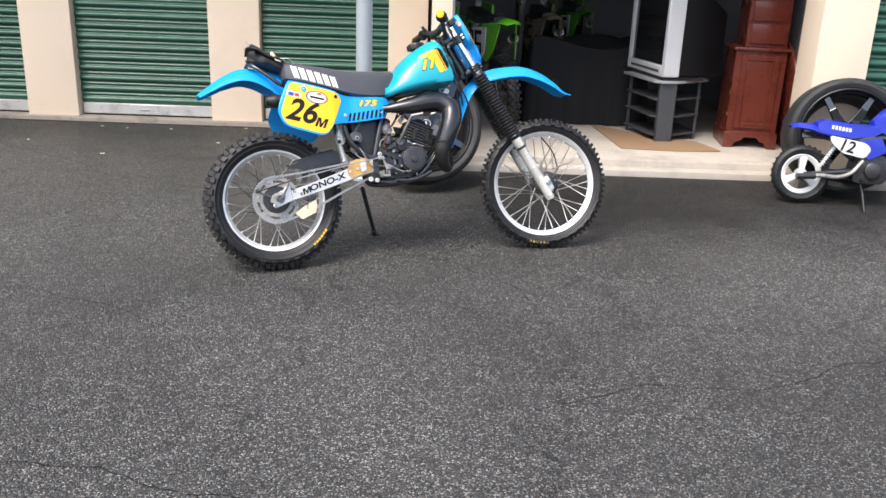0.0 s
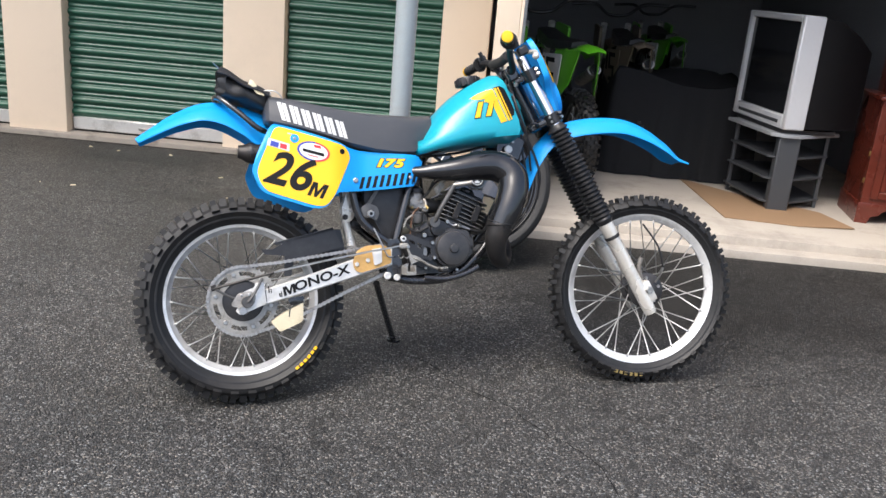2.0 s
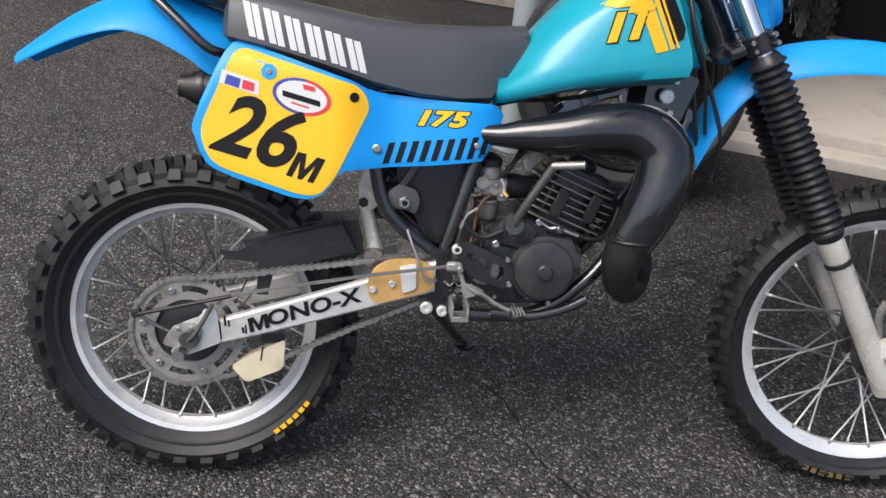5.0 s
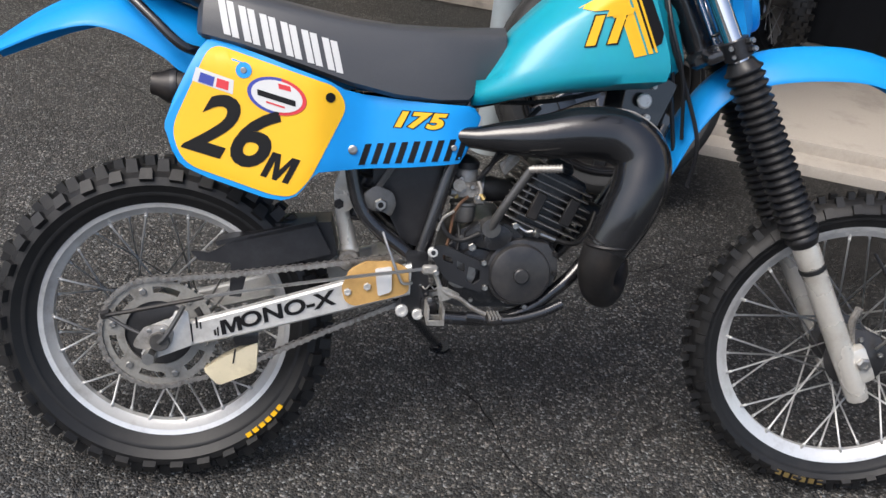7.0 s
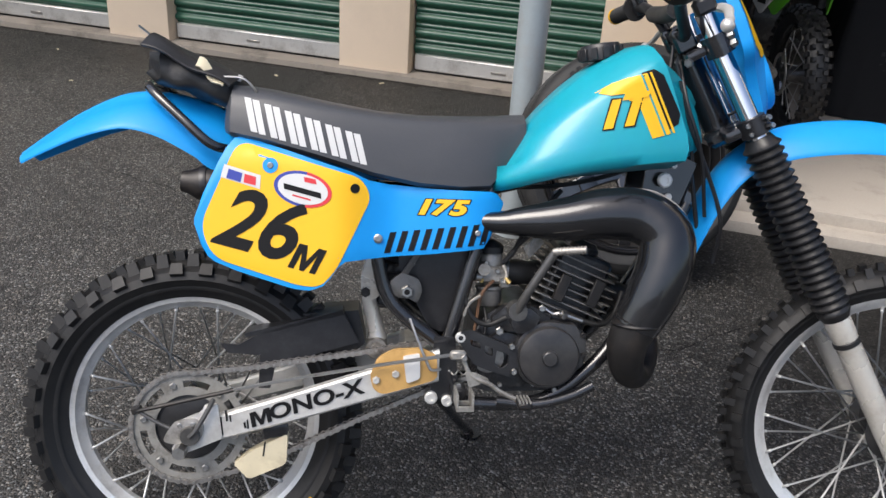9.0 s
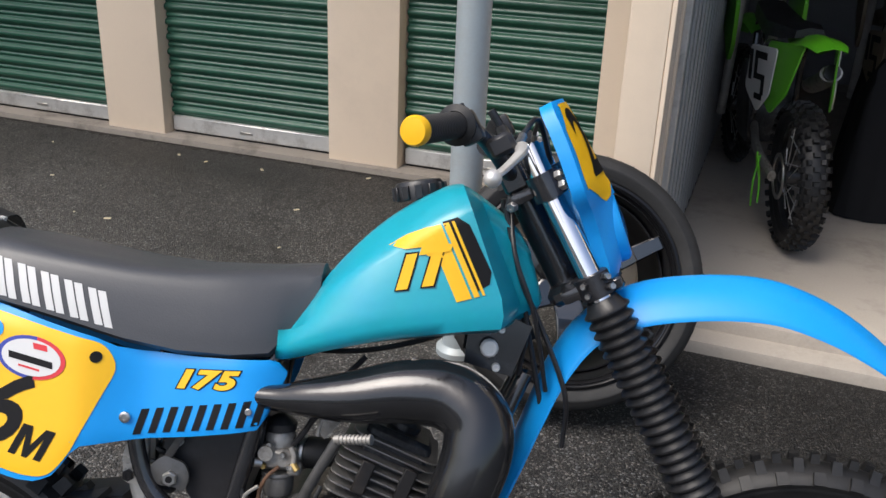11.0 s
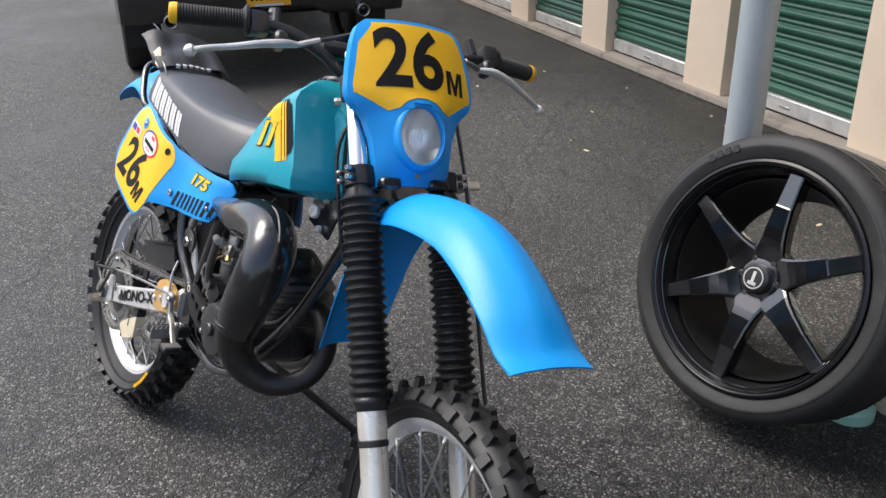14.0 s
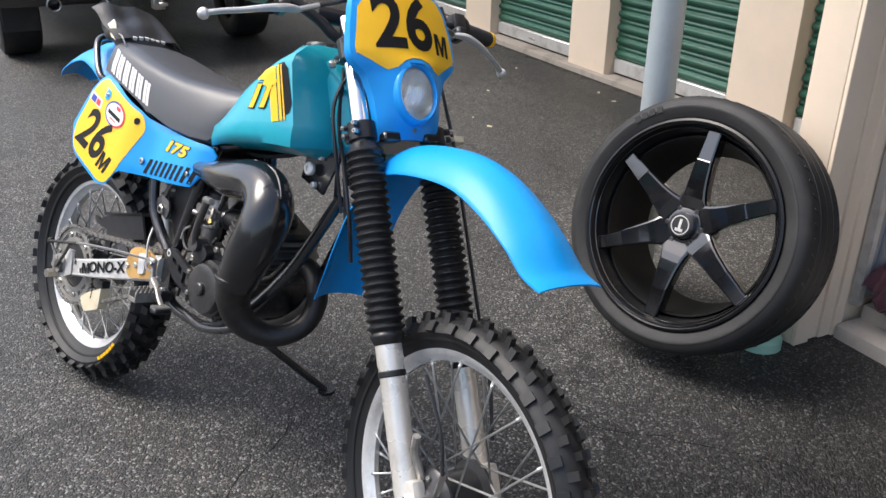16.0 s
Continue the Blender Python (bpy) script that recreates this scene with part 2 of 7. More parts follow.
RUST_HOSE = material("stained_brown_hose", (0.11, 0.055, 0.028), 0.5, vary=0.3, scale=30, bump=0.05)
RIM_LIP = material("satin_black_rim_lip", (0.008, 0.008, 0.009), 0.30, vary=0.2, scale=8, bump=0.0, spec=0.3)
BARREL_BLACK = material("dull_black_barrel", (0.006, 0.006, 0.007), 0.55, vary=0.3, scale=6, bump=0.0, spec=0.2)
TAN = material("tan_plastic", (0.17, 0.135, 0.095), 0.5, vary=0.12, bump=0.02)
COVER_BLACK = material("worn_black_cover", (0.034, 0.034, 0.036), 0.30, 0.2, vary=0.3, scale=18, grain=140, bump=0.06, dirt=(0.11, 0.10, 0.09), dirt_amount=0.4, dirt_scale=12)
PIPE_BLACK = material("exhaust_black", (0.010, 0.0105, 0.012), 0.19, 0.1, vary=0.25, scale=9, grain=70, bump=0.10, coat=0.6, dirt=(0.040, 0.040, 0.042), dirt_amount=0.40, dirt_scale=14)
PIPE_DULL = material("exhaust_header_dull", (0.016, 0.015, 0.015), 0.45, 0.2, vary=0.35, scale=14, grain=90, bump=0.1, dirt=(0.06, 0.047, 0.037), dirt_amount=0.45, dirt_scale=16)
BLUE = material("blue_plastic", (0.003, 0.285, 0.74), 0.40, vary=0.06, scale=4, grain=60, bump=0.02, spec=0.45, dirt=(0.015, 0.31, 0.62), dirt_amount=0.3, dirt_scale=9)
TANK_BLUE = material("faded_turquoise_tank", (0.006, 0.315, 0.40), 0.32, vary=0.1, scale=3.0, grain=50, bump=0.015, coat=0.25, dirt=(0.01, 0.30, 0.52), dirt_amount=0.5, dirt_scale=3.2)
REFLECTOR = material("silvered_reflector", (0.94, 0.94, 0.93), 0.22, 0.65, vary=0.03, bump=0.0)
SPROCKET = material("dull_sprocket_steel", (0.33, 0.32, 0.295), 0.42, 0.45, vary=0.25, scale=25, grain=140, bump=0.05, dirt=(0.07, 0.055, 0.04), dirt_amount=0.7, dirt_scale=26)
SPOKE_STEEL = material("dull_spoke_steel", (0.60, 0.60, 0.59), 0.35, 0.45, vary=0.15, scale=40, bump=0.0)
YELLOW = material("yellow_decal", (0.86, 0.475, 0.008), 0.45, vary=0.04, scale=5, bump=0.01)
INK = material("black_ink", (0.007, 0.007, 0.008), 0.6, vary=0.2, bump=0.0, spec=0.2)
CHAIN_STEEL = material("dusty_chain_steel", (0.40, 0.38, 0.355), 0.34, 0.75, vary=0.3, scale=60, grain=200, bump=0.0, dirt=(0.07, 0.05, 0.035), dirt_amount=0.7, dirt_scale=50)
WHITE = material("white_decal", (0.62, 0.62, 0.61), 0.5, vary=0.05, bump=0.0)
RED = material("red_decal", (0.62, 0.03, 0.04), 0.5, vary=0.05, bump=0.0)
NAVY = material("dark_blue_decal", (0.03, 0.05, 0.32), 0.5, vary=0.05, bump=0.0)
SEAT_VINYL = material("grained_seat_vinyl", (0.058, 0.060, 0.066), 0.40, vary=0.15, scale=5, grain=420, bump=0.25, depth=0.0012, dirt=(0.09, 0.09, 0.09), dirt_amount=0.25, dirt_scale=8)
NYLON = material("yellowed_nylon", (0.55, 0.33, 0.11), 0.5, vary=0.18, scale=18, grain=90, bump=0.05, dirt=(0.3, 0.16, 0.05), dirt_amount=0.6, dirt_scale=18)
CREAM = material("cream_plastic", (0.68, 0.60, 0.42), 0.5, vary=0.1, scale=14, bump=0.03, dirt=(0.3, 0.24, 0.15), dirt_amount=0.5, dirt_scale=20)
LEATHER = material("worn_black_bag", (0.020, 0.020, 0.021), 0.45, vary=0.3, scale=12, grain=150, bump=0.25, depth=0.003)
LIME = material("green_plastic", (0.10, 0.42, 0.015), 0.35, vary=0.08, bump=0.02, spec=0.5)
ROYAL = material("royal_blue_plastic", (0.018, 0.032, 0.36), 0.32, vary=0.08, bump=0.02)
SILVER_PLASTIC = material("silver_plastic", (0.33, 0.345, 0.36), 0.4, 0.2, vary=0.08, bump=0.02, dirt=(0.2, 0.2, 0.2), dirt_amount=0.3)
GREY_STAND = material("grey_stand_plastic", (0.050, 0.054, 0.060), 0.45, vary=0.1, bump=0.03)
SILVER_BEZEL = material("pale_silver_bezel", (0.60, 0.61, 0.63), 0.38, 0.15, vary=0.06, bump=0.02)
SCREEN = material("dark_tube_screen", (0.012, 0.013, 0.015), 0.1, vary=0.1, bump=0.0, spec=0.7)
CHERRY = material("cherry_wood", (0.115, 0.022, 0.013), 0.27, vary=0.25, scale=7, grain=70, bump=0.06, coat=0.2, dirt=(0.05, 0.012, 0.008), dirt_amount=0.6, dirt_scale=5)
CARDBOARD = material("brown_cardboard", (0.27, 0.17, 0.095), 0.85, vary=0.12, scale=5, grain=110, bump=0.1)
BRASS = material("dull_brass", (0.5, 0.36, 0.14), 0.4, 0.9, vary=0.2, bump=0.03)
TRUCK_PAINT = material("black_truck_paint", (0.007, 0.007, 0.008), 0.14, vary=0.2, bump=0.0, coat=1.0)
PLATE_GOLD = material("gold_plate", (0.85, 0.42, 0.03), 0.4, vary=0.05, bump=0.0)
PALE_GREEN = material("pale_green_plastic", (0.35, 0.60, 0.48), 0.5, vary=0.1, scale=8, bump=0.05)
LAMP_RED = material("tail_lamp_red", (0.28, 0.01, 0.01), 0.2, vary=0.1, bump=0.0, coat=0.6)
SHADE_BLACK = material("shade_black_sheet", (0.012, 0.0125, 0.014), 0.8, vary=0.25, scale=4, grain=60, bump=0.06, spec=0.2)
MAROON = material("maroon_cloth", (0.055, 0.018, 0.026), 0.9, vary=0.25, grain=120, bump=0.2)
GLASS = bpy.data.materials.new("lens_glass")
GLASS.use_nodes = True
gn = GLASS.node_tree
clear, shine, both, edge = gn.nodes.new("ShaderNodeBsdfTransparent"), gn.nodes.new("ShaderNodeBsdfGlossy"), gn.nodes.new("ShaderNodeMixShader"), gn.nodes.new("ShaderNodeFresnel")
clear.inputs["Color"].default_value = (0.93, 0.95, 0.95, 1)
shine.inputs["Roughness"].default_value = 0.06
edge.inputs["IOR"].default_value = 1.5
gn.links.new(edge.outputs[0], both.inputs[0])
gn.links.new(clear.outputs[0], both.inputs[1])
gn.links.new(shine.outputs[0], both.inputs[2])
gn.links.new(both.outputs[0], gn.nodes["Material Output"].inputs[0])


# ---- mesh helpers ----
def part(name, bm, mat, parent=None, label="", smooth=True, pose_m=None):
    """One bmesh as one mesh object, under a thing or a part."""
    bmesh.ops.recalc_face_normals(bm, faces=bm.faces)
    me = bpy.data.meshes.new(name)
    bm.to_mesh(me)
    bm.free()
    me.materials.append(mat)
    if smooth:
        for p in me.polygons:
            p.use_smooth = True
        me.set_sharp_from_angle(angle=radians(38))
    ob = new(name, me)
    if parent is not None:
        ob.parent = parent
    if pose_m is not None:
        ob.matrix_local = pose_m
    if label:
        ob["label"] = label
    return ob


def thing(name, label, category, m=None, group="", kind=""):
    ob = new(name)
    ob.empty_display_size = 0.1
    if m is not None:
        ob.matrix_world = m
    return tagged(ob, label, category, group, kind)


def add_box(bm, x0, x1, y0, y1, z0, z1, bevel=0.0, m=None, seg=1):
    g = bmesh.ops.create_cube(bm, size=1.0)
    vs = g["verts"]
    for v in vs:
        v.co = Vector(((x0 + x1) / 2 + v.co.x * (x1 - x0), (y0 + y1) / 2 + v.co.y * (y1 - y0), (z0 + z1) / 2 + v.co.z * (z1 - z0)))
    if bevel:
        es = list({e for v in vs for e in v.link_edges})
        r = bmesh.ops.bevel(bm, geom=es, offset=bevel, segments=seg, profile=0.6, affect="EDGES")
        vs = list({v for f in r["faces"] for v in f.verts} | {v for v in vs if v.is_valid})
    if m is not None:
        bmesh.ops.transform(bm, matrix=m, verts=[v for v in vs if v.is_valid])
    return vs


def box(x0, x1, y0, y1, z0, z1, bevel=0.0, seg=1):
    bm = bmesh.new()
    add_box(bm, x0, x1, y0, y1, z0, z1, bevel, None, seg)
    return bm


def add_loft(bm, rings, cap=True, closed=True):
    """Joins rings of points, each of the same count, into a skin."""
    rows = [[bm.verts.new(p) for p in r] for r in rings]
    n = len(rows[0])
    for a, b in zip(rows, rows[1:]):
        for i in range(n if closed else n - 1):
            j = (i + 1) % n
            bm.faces.new((a[i], a[j], b[j], b[i]))
    if cap and closed:
        bm.faces.new(rows[0][::-1])
        bm.faces.new(rows[-1])
    return rows


def smooth_path(pts, steps=6):
    """A Catmull-Rom line through the points; each point may carry extra values (radii) after x, y, z."""
    out = []
    P = [Vector(p) for p in pts]
    P = [P[0] * 2 - P[1]] + P + [P[-1] * 2 - P[-2]]
    for i in range(1, len(P) - 2):
        a, b, c, d = P[i - 1:i + 3]
        for k in range(steps):
            t = k / steps
            out.append(0.5 * (2 * b + (c - a) * t + (2 * a - 5 * b + 4 * c - d) * t * t + (3 * b - a - 3 * c + d) * t ** 3))
    out.append(P[-2])
    return out


def add_tube(bm, pts, radius=0.01, sides=10, steps=6, cap=True, flat=1.0, up=(0, 0, 1)):
    """A round (or flattened) tube along a smooth line; a fourth value at a point is the radius there."""
    pts = [tuple(p) + ((radius,) if len(p) == 3 else ()) for p in pts]
    line = smooth_path([Vector(p) for p in pts], steps) if len(pts) > 2 and steps > 1 else [Vector(p) for p in pts]
    centre = [Vector(p[:3]) for p in line]
    rad = [p[3] for p in line]
    rings = []
    ref = None
    for i, c in enumerate(centre):
        t = (centre[min(i + 1, len(centre) - 1)] - centre[max(i - 1, 0)]).normalized()
        if ref is None:
            ref = Vector(up) if abs(t.dot(Vector(up))) < 0.9 else Vector((1, 0.1, 0))
        ref = (ref - t * ref.dot(t)).normalized()
        side = t.cross(ref)
        rings.append([c + rad[i] * (math.cos(a) * ref * flat + math.sin(a) * side) for a in (2 * math.pi * k / sides for k in range(sides))])
    add_loft(bm, rings, cap)


def tube(pts, radius=0.01, sides=10, steps=6, cap=True, flat=1.0, up=(0, 0, 1)):
    bm = bmesh.new()
    add_tube(bm, pts, radius, sides, steps, cap, flat, up)
    return bm


def add_lathe(bm, profile, m=None, sides=32, closed=False):
    """Turns a profile of (radius, along) round the local y axis."""
    rings = []
    for r, a in profile:
        rings.append([Vector((r * math.cos(k), a, r * math.sin(k))) for k in (2 * math.pi * i / sides for i in range(sides))])
    if closed:
        rings.append(rings[0])
    vs = []
    rows = []
    for i, r in enumerate(rings):
        if closed and i == len(rings) - 1:
            rows.append(rows[0])
        else:
            rows.append([bm.verts.new(m @ p if m is not None else p) for p in r])
    for a, b in zip(rows, rows[1:]):
        for i in range(sides):
            j = (i + 1) % sides
            bm.faces.new((a[i], a[j], b[j], b[i]))
    if not closed:
        for row in (rows[0][::-1], rows[-1]):
            bm.faces.new(row)


def lathe(profile, m=None, sides=32, closed=False):
    bm = bmesh.new()
    add_lathe(bm, profile, m, sides, closed)
    return bm


def add_slab(bm, outline, y0, y1, m=None, bevel=0.0):
    """A flat outline in x and z, given thickness from y0 to y1."""
    a = [bm.verts.new((x, y0, z)) for x, z in outline]
    b = [bm.verts.new((x, y1, z)) for x, z in outline]
    n = len(outline)
    caps = [bm.faces.new(a), bm.faces.new(b[::-1])]
    for i in range(n):
        j = (i + 1) % n
        bm.faces.new((a[i], b[i], b[j], a[j]))
    vs = a + b
    if bevel:
        es = [e for f in caps for e in f.edges]
        r = bmesh.ops.bevel(bm, geom=es, offset=bevel, segments=2, profile=0.6, affect="EDGES")
        vs = list({v for f in r["faces"] for v in f.verts} | {v for v in vs if v.is_valid})
    if m is not None:
        bmesh.ops.transform(bm, matrix=m, verts=vs)
    return vs


def slab(outline, y0, y1, m=None, bevel=0.0):
    bm = bmesh.new()
    add_slab(bm, outline, y0, y1, m, bevel)
    return bm


def rounded(points, radius, steps=4):
    """An outline with its corners rounded; radius is one number or one for each corner."""
    out = []
    n = len(points)
    rs = radius if isinstance(radius, (list, tuple)) else [radius] * n
    for i in range(n):
        p, a, b = Vector(points[i]), Vector(points[i - 1]), Vector(points[(i + 1) % n])
        r = min(rs[i], (a - p).length * 0.45, (b - p).length * 0.45)
        s, e = p + (a - p).normalized() * r, p + (b - p).normalized() * r
        for k in range(steps + 1):
            t = k / steps
            out.append(tuple((1 - t) ** 2 * s + 2 * t * (1 - t) * p + t * t * e))
    return out


def add_bolt(bm, centre, axis, r=0.008, h=0.006, sides=6):
    q = Vector((0, 1, 0)).rotation_difference(Vector(axis)).to_matrix().to_4x4()
    add_lathe(bm, [(r, 0), (r, h * 0.75), (r * 0.8, h), (r * 0.45, h), (r * 0.45, h * 0.7)], Matrix.Translation(centre) @ q, sides)


def bolt(centre, axis, r=0.008, h=0.006, sides=6):
    bm = bmesh.new()
    add_bolt(bm, centre, axis, r, h, sides)
    return bm


def text_part(name, body, size, mat, parent, m, label="", shear=0.0, bold=0.0, extrude=0.0006, squeeze=1.0):
    """Letters in the built-in font, as a thin mesh."""
    cu = bpy.data.curves.new(name, "FONT")
    cu.body, cu.size, cu.shear, cu.extrude, cu.offset = body, size, shear, extrude, bold
    cu.align_x, cu.align_y = "CENTER", "CENTER"
    cu.resolution_u = 4
    tmp = bpy.data.objects.new("tmp", cu)
    me = bpy.data.meshes.new_from_object(tmp)
    me.name = name
    bpy.data.objects.remove(tmp)
    bpy.data.curves.remove(cu)
    for v in me.vertices:
        v.co.x *= squeeze
    me.materials.clear()
    me.materials.append(mat)
    ob = new(name, me)
    ob.parent = parent
    ob.matrix_local = m
    if label:
        ob["label"] = label
    return ob


# ---- ground and buildings ----
bm = bmesh.new()
bmesh.ops.create_grid(bm, x_segments=8, y_segments=8, size=150.0)
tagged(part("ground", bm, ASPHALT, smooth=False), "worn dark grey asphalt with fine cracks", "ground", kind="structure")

WALL_Y, FRONT_Y = 7.88, 6.30
PITCH, PILLAR = 1.60, 0.44
DOOR_W = PITCH - PILLAR


def slat_mesh(width):
    """One rolled slat of a door curtain: a rounded rib between two flat lips."""
    prof = [(0.0, 0.0), (0.0, 0.008), (-0.004, 0.012), (-0.018, 0.020), (-0.023, 0.034), (-0.018, 0.048), (-0.004, 0.056),
            (0.0, 0.060), (0.0, 0.066), (-0.006, 0.070), (-0.008, 0.077), (-0.006, 0.084), (0.0, 0.088), (0.0, 0.090)]
    bm = bmesh.new()
    rows = [[bm.verts.new((x, y, z)) for y, z in prof] for x in (-width / 2, width / 2)]
    for i in range(len(prof) - 1):
        bm.faces.new((rows[0][i], rows[1][i], rows[1][i + 1], rows[0][i + 1]))
    bmesh.ops.recalc_face_normals(bm, faces=bm.faces)
    me = bpy.data.meshes.new("slat")
    bm.to_mesh(me)
    bm.free()
    me.materials.append(DOOR_GREEN)
    for p in me.polygons:
        p.use_smooth = True
    me.set_sharp_from_angle(angle=radians(60))
    return me


def rolling_door(x_mid, y, width, slat, top=2.05, z0=0.04):
    d = thing("door_%d" % (1 + len([o for o in bpy.data.objects if o.name.startswith("door_") and o.type == "EMPTY"])),
              "closed dark green ribbed metal rolling door with a pale bottom bar", "rolling door", pose(x_mid, y, z0), "storage doors", "structure")
    bar = part("bottom_bar", box(-width / 2 + 0.012, width / 2 - 0.012, -0.03, 0.012, 0.012, 0.105, 0.006), DOOR_BAR, d, "scuffed aluminium bottom bar")
    part("seal", box(-width / 2 + 0.014, width / 2 - 0.014, -0.014, 0.006, 0.0, 0.014), RUBBER, d)
    bm = box(-0.07, 0.02, -0.036, -0.030, 0.045, 0.06, 0.002)
    part("latch", bm, STEEL, bar)
    for k in range(int((top - 0.105) / 0.09)):
        ob = new("slat", slat)
        ob.parent = d
        ob.location = (0, 0.0, 0.105 + 0.09 * k)
    part("lock", box(0.15, 0.34, -0.045, -0.02, 1.13, 1.17, 0.004), STEEL, d, "galvanised slide latch")
    return d


def pillar(name, x0, x1, y0, y1, z0=0.0, z1=2.75):
    bm = box(x0, x1, y0, y1, z0, z1, 0.012, 2)
    return tagged(part(name, bm, STUCCO), "beige painted wall pier between storage doors", "wall", "", "structure")


# the long row of doors
slat_back = slat_mesh(DOOR_W - 0.01)
xs = [-1.56 - PITCH * k for k in range(9)]
for k, x in enumerate(xs):
    pillar("wall_pier_%d" % (k + 1), x, x + PILLAR, WALL_Y, WALL_Y + 0.32)
pillar("wall_pier_10", -0.02, 0.315, WALL_Y, WALL_Y + 0.32)
bm = box(-16.0, 0.315, WALL_Y - 0.001, WALL_Y + 0.32, 2.752, 3.6, 0.01)
tagged(part("wall_header", bm, STUCCO), "beige painted wall above the storage doors", "wall", "", "structure")
for k in range(8):
    rolling_door(xs[k] - DOOR_W / 2, WALL_Y + 0.10, DOOR_W, slat_back)
rolling_door(-0.56, WALL_Y + 0.10, DOOR_W - 0.05, slat_mesh(DOOR_W - 0.06))
bm = box(-16.0, 0.315, WALL_Y - 0.055, WALL_Y + 0.4, -0.05, 0.038, 0.014, 2)
tagged(part("kerb", bm, KERB_STONE), "low stained concrete strip under the doors", "kerb", "", "structure")
# dark rooms behind the row
bm = box(-16.0, 0.34, WALL_Y + 0.42, WALL_Y + 0.50, 0.0, 3.6)
tagged(part("wall_back", bm, INSIDE), "dark wall behind the doors", "wall", "", "structure")

# the wider bay that stands forward
OPEN_L, OPEN_R = 0.49, 2.99
END_Y = 6.25
bm = box(0.352, OPEN_L - 0.016, END_Y, WALL_Y + 0.32, 0.0, 3.6, 0.008, 2)
wall_return = tagged(part("wall_return", bm, STUCCO), "beige painted wall end beside the open bay", "wall", "", "structure")
# stepped door jamb on its inner face
for y0, y1, out in ((END_Y + 0.001, END_Y + 0.065, 0.016), (END_Y + 0.066, END_Y + 0.115, 0.004), (END_Y + 0.116, END_Y + 0.165, 0.012), (END_Y + 0.166, END_Y + 0.205, 0.020)):
    part("jamb_step", box(OPEN_L - 0.0155, OPEN_L - 0.016 + out, y0, y1, 0.002, 2.395, 0.002), STUCCO, wall_return)
tagged(part("door_track", box(OPEN_L - 0.012, OPEN_L + 0.022, END_Y + 0.235, END_Y + 0.265, 0.10, 2.39, 0.004), DOOR_BAR), "galvanised door track at the open bay", "door track", "", "structure")
pillar("wall_pier_11", OPEN_R, OPEN_R + 0.37, FRONT_Y, FRONT_Y + 0.32)
for k in range(3):
    x = OPEN_R + 0.37 + DOOR_W + k * PITCH
    pillar("wall_pier_%d" % (12 + k), x, x + PILLAR, FRONT_Y, FRONT_Y + 0.32)
    rolling_door(x - DOOR_W / 2, FRONT_Y + 0.10, DOOR_W, slat_back, z0=0.10)
bm = box(0.348, 9.0, FRONT_Y - 0.001, FRONT_Y + 0.32, 2.40, 3.6, 0.01)
tagged(part("wall_header_front", bm, STUCCO), "beige painted wall above the open bay", "wall", "", "structure")
SLAB_Z = 0.10
bm = box(OPEN_L + 0.006, 9.0, FRONT_Y + 0.23, 12.0, -0.05, SLAB_Z, 0.02, 2)
add_box(bm, OPEN_L + 0.004, OPEN_R - 0.03, FRONT_Y + 0.12, FRONT_Y + 0.28, -0.05, 0.048, 0.015, None, 2)
add_box(bm, OPEN_R - 0.02, 9.0, FRONT_Y - 0.06, FRONT_Y + 0.3, -0.05, SLAB_Z - 0.012, 0.02)
tagged(part("floor", bm, CONCRETE), "stained concrete floor slab of the open bay", "floor", "", "structure")
for name, b in (("wall_inner_left", (0.36, 0.474, WALL_Y + 0.322, 12.0, 0.0, 3.0)), ("wall_inner_right", (OPEN_R + 0.30, OPEN_R + 0.38, FRONT_Y + 0.33, 12.0, SLAB_Z, 3.0)),
                ("wall_inner_end", (0.30, 3.4, 12.0, 12.1, 0.0, 3.0)), ("wall_right_back", (3.4, 9.0, FRONT_Y + 0.45, FRONT_Y + 0.5, SLAB_Z, 3.0))):
    tagged(part(name, box(*b), INSIDE), "dark inner wall of the storage bay", "wall", "", "structure")
tagged(part("ceiling", box(0.30, 3.4, FRONT_Y + 0.33, 12.1, 2.9, 3.0), INSIDE), "dark ceiling of the storage bay", "ceiling", "", "structure")
tagged(part("roof", box(-16.0, 9.0, FRONT_Y + 0.1, 13.0, 3.6, 3.75), CONCRETE), "flat roof over the storage row", "roof", "", "structure")

# the grey post
post = thing("steel_post", "grey painted round steel post standing on the asphalt", "post", pose(-0.082, 6.071, 0))
part("shaft", lathe([(0.053, 0), (0.053, 4.0)], pose(0, 0, 0, 90), 28), POLE_GREY, post)
part("base_collar", lathe([(0.075, 0), (0.075, 0.02), (0.058, 0.035)], pose(0, 0, 0, 90), 28), POLE_GREY, post)

# an added, unseen wall behind the camera; blocks low sky and darkens the bay
bm = box(-16.0, 9.0, -10.2, -9.9, -0.05, 3.5, 0.01)
tagged(part("wall_sky_block", bm, STUCCO), "unseen beige wall added behind the camera to block low sky light", "wall", "", "structure")

